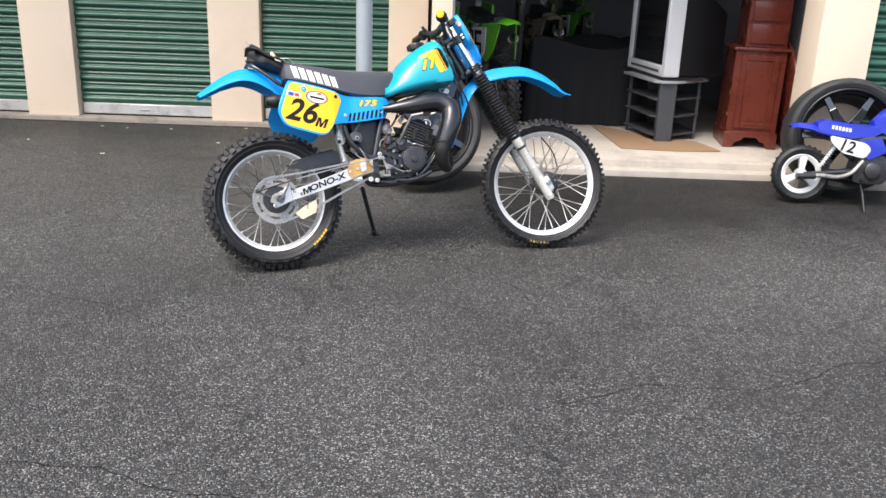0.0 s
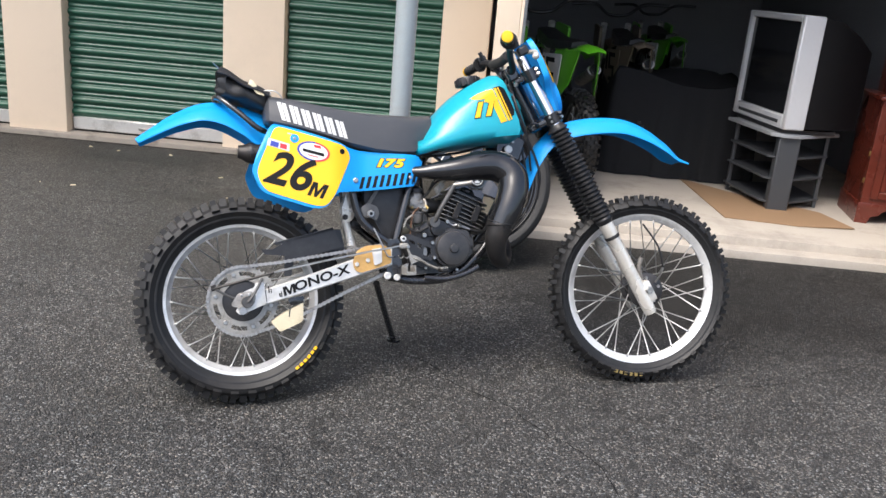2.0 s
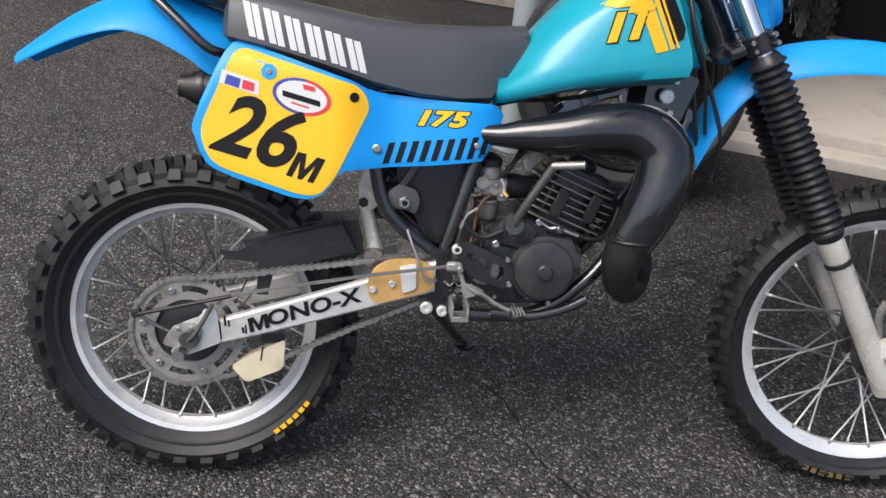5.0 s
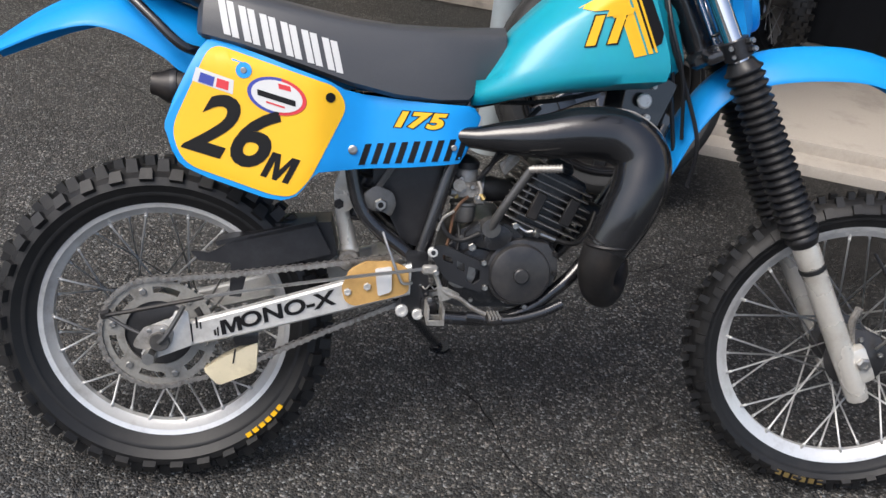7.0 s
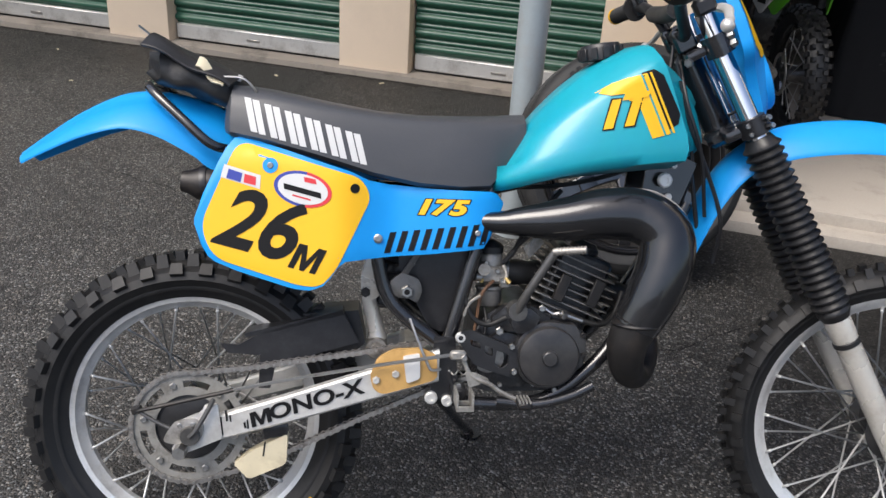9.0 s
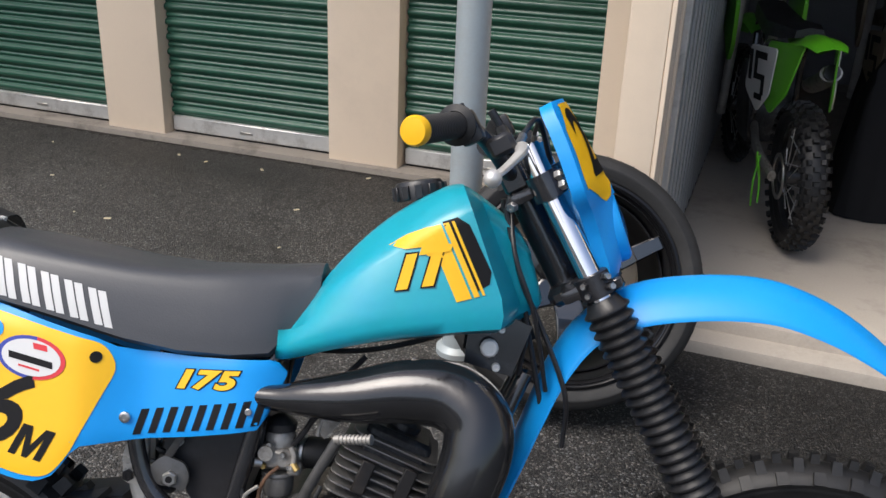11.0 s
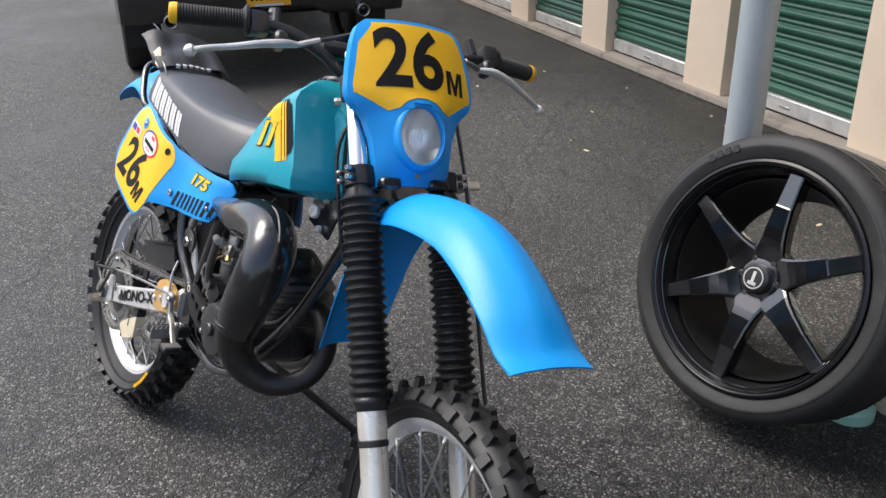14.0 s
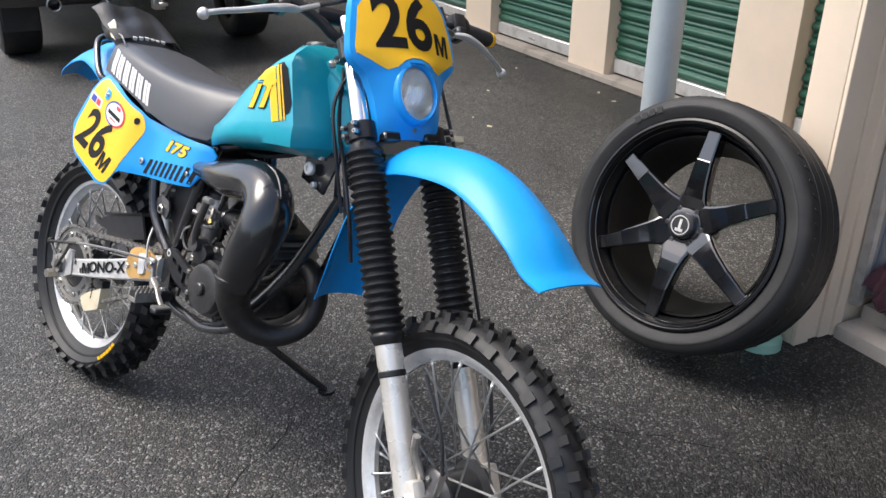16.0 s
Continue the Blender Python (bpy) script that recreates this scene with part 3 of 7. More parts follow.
# wandering cracks in the asphalt
def crack(a, b, seed, width):
    rnd = random.Random(seed)
    bm = bmesh.new()
    a, b = Vector(a), Vector(b)
    n = int((b - a).length / 0.018)
    across = Vector((b.y - a.y, a.x - b.x)).normalized()
    left, right = [], []
    drift, lean = 0.0, 0.0
    for k in range(n + 1):
        lean = 0.9 * lean + rnd.uniform(-0.004, 0.004)
        drift = 0.97 * drift + lean + rnd.uniform(-0.004, 0.004)
        p = a.lerp(b, k / n) + across * drift
        w = width * (0.35 + 0.9 * rnd.random()) * min(1.0, 0.15 + 6 * min(k, n - k) / n)
        left.append(bm.verts.new((p.x + across.x * w, p.y + across.y * w, 0.0012)))
        right.append(bm.verts.new((p.x - across.x * w, p.y - across.y * w, 0.0012)))
    for k in range(n):
        bm.faces.new((left[k], left[k + 1], right[k + 1], right[k]))
    return tagged(part("asphalt_crack", bm, BARREL_BLACK, smooth=False), "thin dark crack running through the asphalt", "crack", "cracks in the asphalt", "structure")


for start, end, seed, width in (((0.06, 4.76), (0.95, 3.80), 11, 0.0021), ((0.35, 5.30), (0.95, 5.80), 5, 0.0018), ((1.15, 4.60), (2.3, 5.15), 8, 0.0018), ((-1.6, 2.9), (0.15, 2.15), 3, 0.0020),
                                ((0.75, 2.9), (2.3, 3.5), 21, 0.0020), ((-1.9, 4.1), (-0.7, 3.45), 14, 0.0017), ((0.2, 1.5), (1.5, 2.1), 32, 0.0018), ((-0.9, 5.6), (-2.6, 6.2), 9, 0.0018)):
    crack(start, end, seed, width)

# grit and dirt gathered along the foot of the kerb
rnd = random.Random(17)
bm = bmesh.new()
rows = []
for k in range(261):
    x = -9.0 + 9.3 * k / 260
    w = 0.015 + 0.05 * rnd.random() ** 2
    rows.append((bm.verts.new((x, WALL_Y - 0.054, 0.0016)), bm.verts.new((x, WALL_Y - 0.060 - w, 0.0016))))
for p, q in zip(rows, rows[1:]):
    bm.faces.new((p[0], q[0], q[1], p[1]))
DIRT = material("dark_grit", (0.022, 0.019, 0.016), 0.95, vary=0.5, scale=30, grain=200, bump=0.5)
tagged(part("kerb_dirt", bm, DIRT, smooth=False), "dark grit gathered along the foot of the kerb", "dirt", "", "stuff")


# ---- the enduro motorcycle ----
from mathutils.bvhtree import BVHTree

BIKE_M = pose(-0.333, 4.2122, 0.0022, 0, 0, 20.1) @ pose(0, 0, 0, -18.0)
RAKE, STEER = 28.7, -10.0
STEER_M = Matrix.Translation((1.026, 0, 0.915)) @ pose(0, 0, 0, 0, -RAKE, 0) @ pose(0, 0, 0, 0, 0, STEER)

FORK_M = STEER_M @ pose(0, -0.008, 0, -1.4)


def bvh_of(ob):
    """The surface of an object, in the space of its thing."""
    m = ob.matrix_basis
    return BVHTree.FromPolygons([m @ v.co for v in ob.data.vertices], [tuple(p.vertices) for p in ob.data.polygons])


def lay(tree, x, z, lift, start=-0.6, way=1.0):
    hit = tree.ray_cast(Vector((x, start, z)), Vector((0, way, 0)))
    y = hit[0].y if hit[0] is not None else None
    return None if y is None else y - way * lift


def decal(name, outline, tree, mat, parent, label="", lift=0.0012, cuts=5, start=-0.6, way=1.0):
    """A thin sticker of the given outline (x, z) that follows a surface."""
    bm = bmesh.new()
    pieces = outline if isinstance(outline[0][0], tuple) else [outline]
    fs = [bm.faces.new([bm.verts.new((x, 0, z)) for x, z in piece]) for piece in pieces]
    bmesh.ops.triangulate(bm, faces=fs)
    for _ in range(cuts):
        long = [e for e in bm.edges if e.calc_length() > 0.014]
        if not long:
            break
        bmesh.ops.subdivide_edges(bm, edges=long, cuts=1)
        bmesh.ops.triangulate(bm, faces=bm.faces[:])
    last = -0.12
    for v in bm.verts:
        y = lay(tree, v.co.x, v.co.z, lift, start, way)
        last = last if y is None else y
        v.co.y = last
    return part(name, bm, mat, parent, label)


def fine_text(ob, longest=0.009):
    """Cuts letters into small triangles, so that they can follow a curved surface."""
    bm = bmesh.new()
    bm.from_mesh(ob.data)
    bmesh.ops.triangulate(bm, faces=bm.faces[:])
    for _ in range(5):
        long = [e for e in bm.edges if e.calc_length() > longest]
        if not long:
            break
        bmesh.ops.subdivide_edges(bm, edges=long, cuts=1)
        bmesh.ops.triangulate(bm, faces=bm.faces[:])
    bm.to_mesh(ob.data)
    bm.free()


def decal_text(name, body, size, tree, mat, parent, x, z, turn=0.0, shear=0.0, bold=0.0, squeeze=1.0, lift=0.0022, label=""):
    ob = text_part(name, body, size, mat, parent, Matrix.Identity(4), label, shear, bold, 0.0, squeeze)
    fine_text(ob)
    c, s = math.cos(radians(turn)), math.sin(radians(turn))
    last = -0.12
    for v in ob.data.vertices:
        px, pz = x + v.co.x * c - v.co.y * s, z + v.co.x * s + v.co.y * c
        y = lay(tree, px, pz, lift)
        last = last if y is None else y
        v.co = Vector((px, last, pz))
    return ob


def letter_m(x, z, w, h, turn, lean):
    """The outline of a bold capital M, centred, turned by degrees and leaning."""
    c, s = math.cos(radians(turn)), math.sin(radians(turn))
    strokes = [((-0.5, -0.5), (-0.5, 0.5), (-0.28, 0.5), (-0.28, -0.5)), ((-0.28, 0.5), (-0.20, 0.5), (0.0, -0.10), (0.0, -0.5), (-0.08, -0.5), (-0.28, 0.20)),
               ((0.0, -0.10), (0.20, 0.5), (0.28, 0.5), (0.28, 0.20), (0.08, -0.5), (0.0, -0.5)), ((0.28, 0.5), (0.5, 0.5), (0.5, -0.5), (0.28, -0.5))]
    out = []
    for stroke in strokes:
        pts = [(w * a + lean * h * b, h * b) for a, b in stroke]
        out.append([(x + a * c - b * s, z + a * s + b * c) for a, b in pts])
    return out


def lerp_table(table, x):
    if x <= table[0][0]:
        return table[0][1]
    for (a, va), (b, vb) in zip(table, table[1:]):
        if x <= b:
            t = (x - a) / (b - a)
            return va + (vb - va) * t
    return table[-1][1]


def quad(x0, z0, x1, z1, x2, z2, x3, z3):
    return [(x0, z0), (x1, z1), (x2, z2), (x3, z3)]


def knobby_tyre(radius, width, rim_r, rows, around, knob):
    """Carcass and tread blocks of an off-road tyre, turned round the local y axis."""
    bm = bmesh.new()
    w = width / 2
    crown = radius - knob
    prof = [(rim_r - 0.006, -w * 0.48), (rim_r + 0.012, -w * 0.66), (rim_r + (crown - rim_r) * 0.5, -w * 0.93), (crown - 0.018, -w * 0.86),
            (crown - 0.004, -w * 0.5), (crown, 0), (crown - 0.004, w * 0.5), (crown - 0.018, w * 0.86),
            (rim_r + (crown - rim_r) * 0.5, w * 0.93), (rim_r + 0.012, w * 0.66), (rim_r - 0.006, w * 0.48), (rim_r - 0.012, 0)]
    add_lathe(bm, prof, None, 96, True)
    # raised bead line on the sidewall
    for s in (-1, 1):
        add_lathe(bm, [(rim_r + 0.010, s * w * 0.70), (rim_r + 0.014, s * w * 0.74), (rim_r + 0.018, s * w * 0.74)], None, 72)
        for f in list(bm.faces)[-2:]:
            bm.faces.remove(f)
    rnd = random.Random(7)
    for k in range(around):
        for y, tilt, lx, ly, shift in rows:
            a = 2 * math.pi * (k + shift) / around
            rr = crown - (0.020 if abs(y) > w * 0.7 else 0.005 if abs(y) > w * 0.3 else 0.001)
            m = pose(0, 0, 0, 0, -math.degrees(a), 0) @ pose(rr, y, 0, 0, 0, tilt) @ pose(0, 0, 0, rnd.uniform(-3, 3), rnd.uniform(-2, 2), 0)
            h = knob * rnd.uniform(0.95, 1.08)
            vs = add_box(bm, -0.006, h, -ly / 2, ly / 2, -lx / 2, lx / 2, 0.0, m)
            c = sum((v.co for v in vs), Vector()) / 8
            q = (Vector((c.x, 0, c.z))).normalized()
            for v in vs:
                if Vector((v.co.x, 0, v.co.z)).length > rr + 0.004:
                    v.co += (c - v.co) * 0.17
    return bm


def rim_profile(r, w):
    return [(r - 0.004, -w), (r, -w + 0.002), (r, -w + 0.006), (r - 0.010, -w + 0.009), (r - 0.014, -w * 0.45), (r - 0.022, -w * 0.25), (r - 0.022, w * 0.25),
            (r - 0.014, w * 0.45), (r - 0.010, w - 0.009), (r, w - 0.006), (r, w - 0.002), (r - 0.004, w),
            (r - 0.016, w - 0.004), (r - 0.022, w * 0.5), (r - 0.030, w * 0.25), (r - 0.030, -w * 0.25), (r - 0.022, -w * 0.5), (r - 0.016, -w + 0.004)]


def spoke_mesh():
    bm = bmesh.new()
    add_lathe(bm, [(0.0021, 0.0), (0.0021, 0.93), (0.0034, 0.935), (0.0034, 1.0)], None, 6)
    bmesh.ops.recalc_face_normals(bm, faces=bm.faces)
    me = bpy.data.meshes.new("spoke")
    bm.to_mesh(me)
    bm.free()
    me.materials.append(SPOKE_STEEL)
    for p in me.polygons:
        p.use_smooth = True
    return me


def wire_wheel(name, parent, m, rim_r, rim_w, tyre_r, tyre_w, rows, around, knob, hub_r, hub_w, label):
    wheel = part(name, lathe(rim_profile(rim_r, rim_w), None, 96, True), RIM_SILVER, parent, label, pose_m=m)
    part("tyre", knobby_tyre(tyre_r, tyre_w, rim_r, rows, around, knob), RUBBER, wheel, "worn black knobbly tyre")
    hub = [(0.012, -hub_w - 0.01), (0.022, -hub_w - 0.006), (hub_r, -hub_w), (hub_r, -hub_w + 0.006), (hub_r * 0.72, -hub_w + 0.012), (hub_r * 0.72, hub_w - 0.012),
           (hub_r, hub_w - 0.006), (hub_r, hub_w), (0.022, hub_w + 0.006), (0.012, hub_w + 0.01)]
    part("hub", lathe(hub, None, 40), COVER_BLACK, wheel, "dark painted wheel hub")
    sm = spoke_mesh()
    for k in range(36):
        side = 1 if k % 2 else -1
        cross = 0.95 if (k // 2) % 2 else -0.95
        a = 2 * math.pi * k / 36
        p0 = Vector(((hub_r - 0.004) * math.cos(a + cross), side * (hub_w - 0.003), (hub_r - 0.004) * math.sin(a + cross)))
        p1 = Vector(((rim_r - 0.024) * math.cos(a), side * 0.006, (rim_r - 0.024) * math.sin(a)))
        d = p1 - p0
        ob = new("spoke", sm)
        ob.parent = wheel
        q = Vector((0, 1, 0)).rotation_difference(d.normalized())
        ob.matrix_local = Matrix.LocRotScale(p0, q, Vector((1, d.length, 1)))
    return wheel


bike = thing("enduro_motorcycle", "turquoise and blue vintage enduro motorcycle leaning on its side stand", "motorcycle", BIKE_M)

# wheels
REAR_ROWS = [(-0.053, 34, 0.025, 0.022, 0.0), (0.053, -34, 0.025, 0.022, 0.0), (-0.028, 10, 0.023, 0.020, 0.5), (0.028, -10, 0.023, 0.020, 0.5), (0.0, 0, 0.020, 0.026, 0.0)]
FRONT_ROWS = [(-0.0385, 34, 0.0195, 0.0140, 0.0), (0.0385, -34, 0.0195, 0.0140, 0.0), (-0.0195, 14, 0.0165, 0.013, 0.5), (0.0195, -14, 0.0165, 0.013, 0.5), (0.0, 0, 0.0145, 0.0145, 0.0)]
rear_wheel = wire_wheel("rear_wheel", bike, pose(0, 0, 0.330), 0.248, 0.028, 0.333, 0.122, REAR_ROWS, 34, 0.020, 0.062, 0.062, "silver rim rear wheel with wire spokes")
front_wheel = wire_wheel("front_wheel", bike, FORK_M @ pose(0.072, 0, -0.697, 0, RAKE, 0), 0.279, 0.021, 0.346, 0.086, FRONT_ROWS, 36, 0.017, 0.058, 0.048, "silver rim front wheel with wire spokes")
# yellow maker's mark on both sidewalls, as plain blocks
for wheel, r, y, a0, n, hgt in ((rear_wheel, 0.278, -0.0588, -52.5, 6, 0.009), (front_wheel, 0.310, -0.0430, -108, 6, 0.011)):
    bm = bmesh.new()
    for k in range(n):
        a = radians(a0 + k * 3.5)
        rot = pose(0, 0, 0, 0, -math.degrees(a), 0)
        for v in add_box(bm, r - hgt / 2, r + hgt / 2, y - 0.0015, y + 0.0015, -0.0058, 0.0058):
            v.co = rot @ v.co
    part("sidewall_mark", bm, YELLOW if wheel is rear_wheel else BRASS, wheel, "printed marks on the tyre wall")

# sprocket, brake drum, chain
bm = bmesh.new()
spz = 0.330
R0 = 0.106
radii, steps = (0.064, 0.0795, 0.0925, R0), 144
grid = [[bm.verts.new((r * math.cos(2 * math.pi * k / steps), -0.084, spz + r * math.sin(2 * math.pi * k / steps))) for r in radii] for k in range(steps)]
for k in range(steps):
    here, there = grid[k], grid[(k + 1) % steps]
    slot = (k * 360 / steps + 10) % 60
    for j in range(3):
        if j != 1 or not 14 <= slot < 46:
            bm.faces.new((here[j], here[j + 1], there[j + 1], there[j]))
bmesh.ops.recalc_face_normals(bm, faces=bm.faces[:])
if bm.faces[0].normal.y > 0:
    bmesh.ops.reverse_faces(bm, faces=bm.faces[:])
bmesh.ops.solidify(bm, geom=bm.faces[:], thickness=0.005)
for k in range(46):
    m = pose(0, 0, spz) @ pose(0, 0, 0, 0, 360 / 46 * k, 0)
    add_box(bm, R0 - 0.003, R0 + 0.006, -0.0835, -0.0795, -0.0025, 0.0025, 0, m)
part("sprocket", bm, SPROCKET, bike, "worn grey slotted rear sprocket")
part("brake_drum", lathe([(0.05, -0.080), (0.069, -0.076), (0.071, -0.05), (0.071, -0.02)], pose(0, 0, spz), 40), COVER_BLACK, bike)
for k in range(6):
    a = radians(60 * k + 50)
    part("sprocket_bolt", bolt((0.086 * math.cos(a), -0.084, spz + 0.086 * math.sin(a)), (0, -1, 0), 0.0072, 0.005), STEEL, bike)


def chain_points():
    """The chain's line: round the sprocket, along the top run, round the front, back along the bottom."""
    pts = []
    r = R0 + 0.003
    for k in range(0, 21):
        a = radians(-62 - k * (360 - 62 - 78 - 6) / 20)
        pts.append((r * math.cos(a), spz + r * math.sin(a)))
    pts += [(0.12, 0.450), (0.30, 0.478), (0.46, 0.505), (0.545, 0.500), (0.565, 0.47), (0.545, 0.440), (0.46, 0.412), (0.33, 0.353), (0.20, 0.290), (0.10, 0.248)]
    return pts


line = [Vector((x, -0.0815, z)) for x, z in chain_points()]
line.append(line[0])
joints, carry, pitch = [], 0.0, 0.0150
for a, b in zip(line, line[1:]):
    d = b - a
    step = carry
    while step < d.length:
        joints.append(a + d.normalized() * step)
        step += pitch
    carry = step - d.length
chain = part("chain", bmesh.new(), CHAIN_STEEL, bike, "dusty steel drive chain")
plates, rollers, pins = bmesh.new(), bmesh.new(), bmesh.new()
for k, p in enumerate(joints):
    q = joints[(k + 1) % len(joints)]
    d = q - p
    if d.length > 2 * pitch:
        continue
    m = Matrix.Translation(p) @ pose(0, 0, 0, 0, -math.degrees(math.atan2(d.z, d.x)), 0)
    ln, off = d.length, 0.0072 if k % 2 else 0.0050
    waist = [(ln * 0.5, 0.0036), (-0.001, 0.0058), (-0.0050, 0.0030), (-0.0050, -0.0030), (-0.001, -0.0058), (ln * 0.5, -0.0036), (ln + 0.001, -0.0058), (ln + 0.0050, -0.0030), (ln + 0.0050, 0.0030), (ln + 0.001, 0.0058)]
    for y in (-off, off):
        add_slab(plates, waist, y - 0.0008, y + 0.0008, m)
    add_lathe(rollers, [(0.0048, -0.0045), (0.0048, 0.0045)], m, 8)
    add_lathe(pins, [(0.0026, -0.0095), (0.0026, 0.0095)], m, 6)
plates.to_mesh(chain.data)
plates.free()
part("roller_row", rollers, PIPE_DULL, chain, "oily dark chain rollers")
part("pin_row", pins, STEEL, chain)

# swingarm
bm = bmesh.new()
for s in (-1, 1):
    y = s * 0.106
    rings = []
    for x, zc, h in ((0.02, 0.336, 0.040), (0.06, 0.341, 0.048), (0.20, 0.382, 0.054), (0.34, 0.426, 0.058), (0.47, 0.466, 0.060)):
        rings.append([(x, y + dy, zc + dz) for dy, dz in ((-0.013, -h / 2 + 0.004), (-0.009, -h / 2), (0.011, -h / 2), (0.013, -h / 2 + 0.004), (0.013, h / 2 - 0.004), (0.009, h / 2), (-0.009, h / 2), (-0.013, h / 2 - 0.004))])
    add_loft(bm, rings)
add_box(bm, 0.40, 0.47, -0.1, 0.1, 0.43, 0.485, 0.01)
swing = part("swingarm", bm, ALLOY, bike, "scuffed silver alloy swingarm")
arm_tree = bvh_of(swing)
decal_text("swingarm_lettering", "ONO-X", 0.0395, arm_tree, INK, swing, 0.2395, 0.3975, 17.8, 0.10, 0.0012, 1.335, label="black lettering on the swingarm")
decal("swingarm_lettering", letter_m(0.1385, 0.3640, 0.039, 0.0285, 17.8, 0.12), arm_tree, INK, swing, "", 0.0022)
for sx, sz, sw, sh in ((0.106, 0.348, 0.004, 0.010), (0.112, 0.350, 0.003, 0.016), (0.060, 0.345, 0.006, 0.034), (0.052, 0.347, 0.004, 0.040), (0.072, 0.366, 0.004, 0.020), (0.080, 0.361, 0.003, 0.012)):
    decal("arm_scuff", quad(sx, sz + sh / 2, sx + sw, sz + sh / 2 + 0.002, sx + sw * 1.6, sz - sh / 2, sx + sw * 0.6, sz - sh / 2 - 0.001), arm_tree, INK, swing)
bm = slab(rounded([(-0.024, 0.350), (0.020, 0.370), (0.030, 0.372), (0.036, 0.388), (0.060, 0.389), (0.068, 0.323), (0.020, 0.302), (-0.013, 0.289), (-0.026, 0.302), (-0.016, 0.316), (0.020, 0.330), (0.026, 0.348), (-0.016, 0.334)], 0.004), -0.1235, -0.116, None, 0.0015)
part("arm_end", bm, ALLOY, swing, "battered forked end of the swingarm")
bm = slab(rounded([(-0.034, 0.334), (-0.018, 0.357), (0.018, 0.364), (0.036, 0.350), (0.030, 0.322), (-0.008, 0.310), (-0.040, 0.318)], 0.008), -0.1285, -0.1225, None, 0.001)
axle_plate = part("axle_plate", bm, CARB_ALLOY, bike, "dirty steel axle adjuster plate")
for x, z in ((-0.009, 0.350), (0.001, 0.340), (0.015, 0.352)):
    part("plate_rivet", bolt((x, -0.1285, z), (0, -1, 0), 0.0045, 0.002, 10), STEEL, axle_plate)
part("cam_boss", lathe([(0.017, -0.136), (0.019, -0.130), (0.019, -0.122)], pose(0.010, 0, 0.330), 18), SPROCKET_DARK, axle_plate)
bm = tube([(-0.006, -0.155, 0.304), (-0.006, -0.06, 0.304)], 0.0125, 6, 1)
part("axle_nut", bm, STEEL, bike, "grimy axle nut")
bm = tube([(0.054, -0.132, 0.402), (0.042, -0.134, 0.378), (0.023, -0.138, 0.345), (0.010, -0.138, 0.330)], 0.0046, 8)
add_tube(bm, [(-0.092, -0.112, 0.374), (-0.050, -0.116, 0.350), (-0.010, -0.120, 0.334)], 0.0038, 8)
part("brake_arm", bm, SPROCKET_DARK, bike, "oily steel rear brake arm")
part("adjuster_nut", tube([(-0.098, -0.112, 0.371), (-0.082, -0.112, 0.376)], 0.0085, 6, 1), PIPE_DULL, bike)
part("rod_end", tube([(-0.098, -0.112, 0.370), (-0.072, -0.118, 0.377), (0.063, -0.128, 0.412), (0.090, -0.130, 0.420)], 0.0040, 8), PIPE_DULL, bike, "oily threaded end of the brake rod")
part("brake_rod", tube([(0.088, -0.130, 0.4195), (0.176, -0.134, 0.439), (0.32, -0.142, 0.468), (0.49, -0.155, 0.499)], 0.0034, 6), STEEL, bike, "thin steel brake rod")
# nylon slider round the arm and white wear block
bm = slab(rounded([(0.340, 0.448), (0.348, 0.420), (0.366, 0.413), (0.437, 0.433), (0.467, 0.444), (0.464, 0.490), (0.434, 0.503), (0.383, 0.500), (0.354, 0.484)], 0.008), -0.127, -0.119, None, 0.002)
slider = part("chain_slider", bm, NYLON, bike, "yellowed nylon chain slider")
part("slider_block", slab(rounded([(0.409, 0.436), (0.434, 0.446), (0.432, 0.494), (0.401, 0.488)], 0.004), -0.133, -0.126, None, 0.002), WHITE, slider)
for x, z in ((0.352, 0.441), (0.388, 0.453)):
    part("bolt", bolt((x, -0.127, z), (0, -1, 0), 0.0075, 0.006), ALLOY, slider)
# chain guard and guide block
bm = slab([(0.055, 0.492), (0.09, 0.490), (0.135, 0.515), (0.285, 0.560), (0.318, 0.498), (0.16, 0.452), (0.150, 0.405), (0.128, 0.405), (0.130, 0.470), (0.07, 0.474)], -0.072, -0.066)
add_slab(bm, [(0.10, 0.512), (0.285, 0.560), (0.289, 0.552), (0.104, 0.504)], -0.072, -0.02)
add_slab(bm, [(0.20, 0.545), (0.315, 0.555), (0.33, 0.49), (0.30, 0.465), (0.22, 0.48)], -0.045, 0.05)
part("chain_guard", bm, BLACK, bike, "black plastic chain guard and mud flap")
bm = slab(rounded([(0.083, 0.262), (0.120, 0.288), (0.186, 0.322), (0.184, 0.262), (0.172, 0.256), (0.112, 0.230)], 0.006), -0.095, -0.068, None, 0.003)
part("chain_guide", bm, CREAM, bike, "cream plastic chain guide")
bm = slab([(0.142, 0.306), (0.1455, 0.307), (0.1415, 0.278), (0.1385, 0.277)], -0.0962, -0.094)
add_slab(bm, rounded([(0.138, 0.336), (0.187, 0.342), (0.186, 0.318), (0.143, 0.312)], 0.004), -0.094, -0.070, None, 0.002)
part("guide_bracket", bm, FRAME_BLACK, bike)

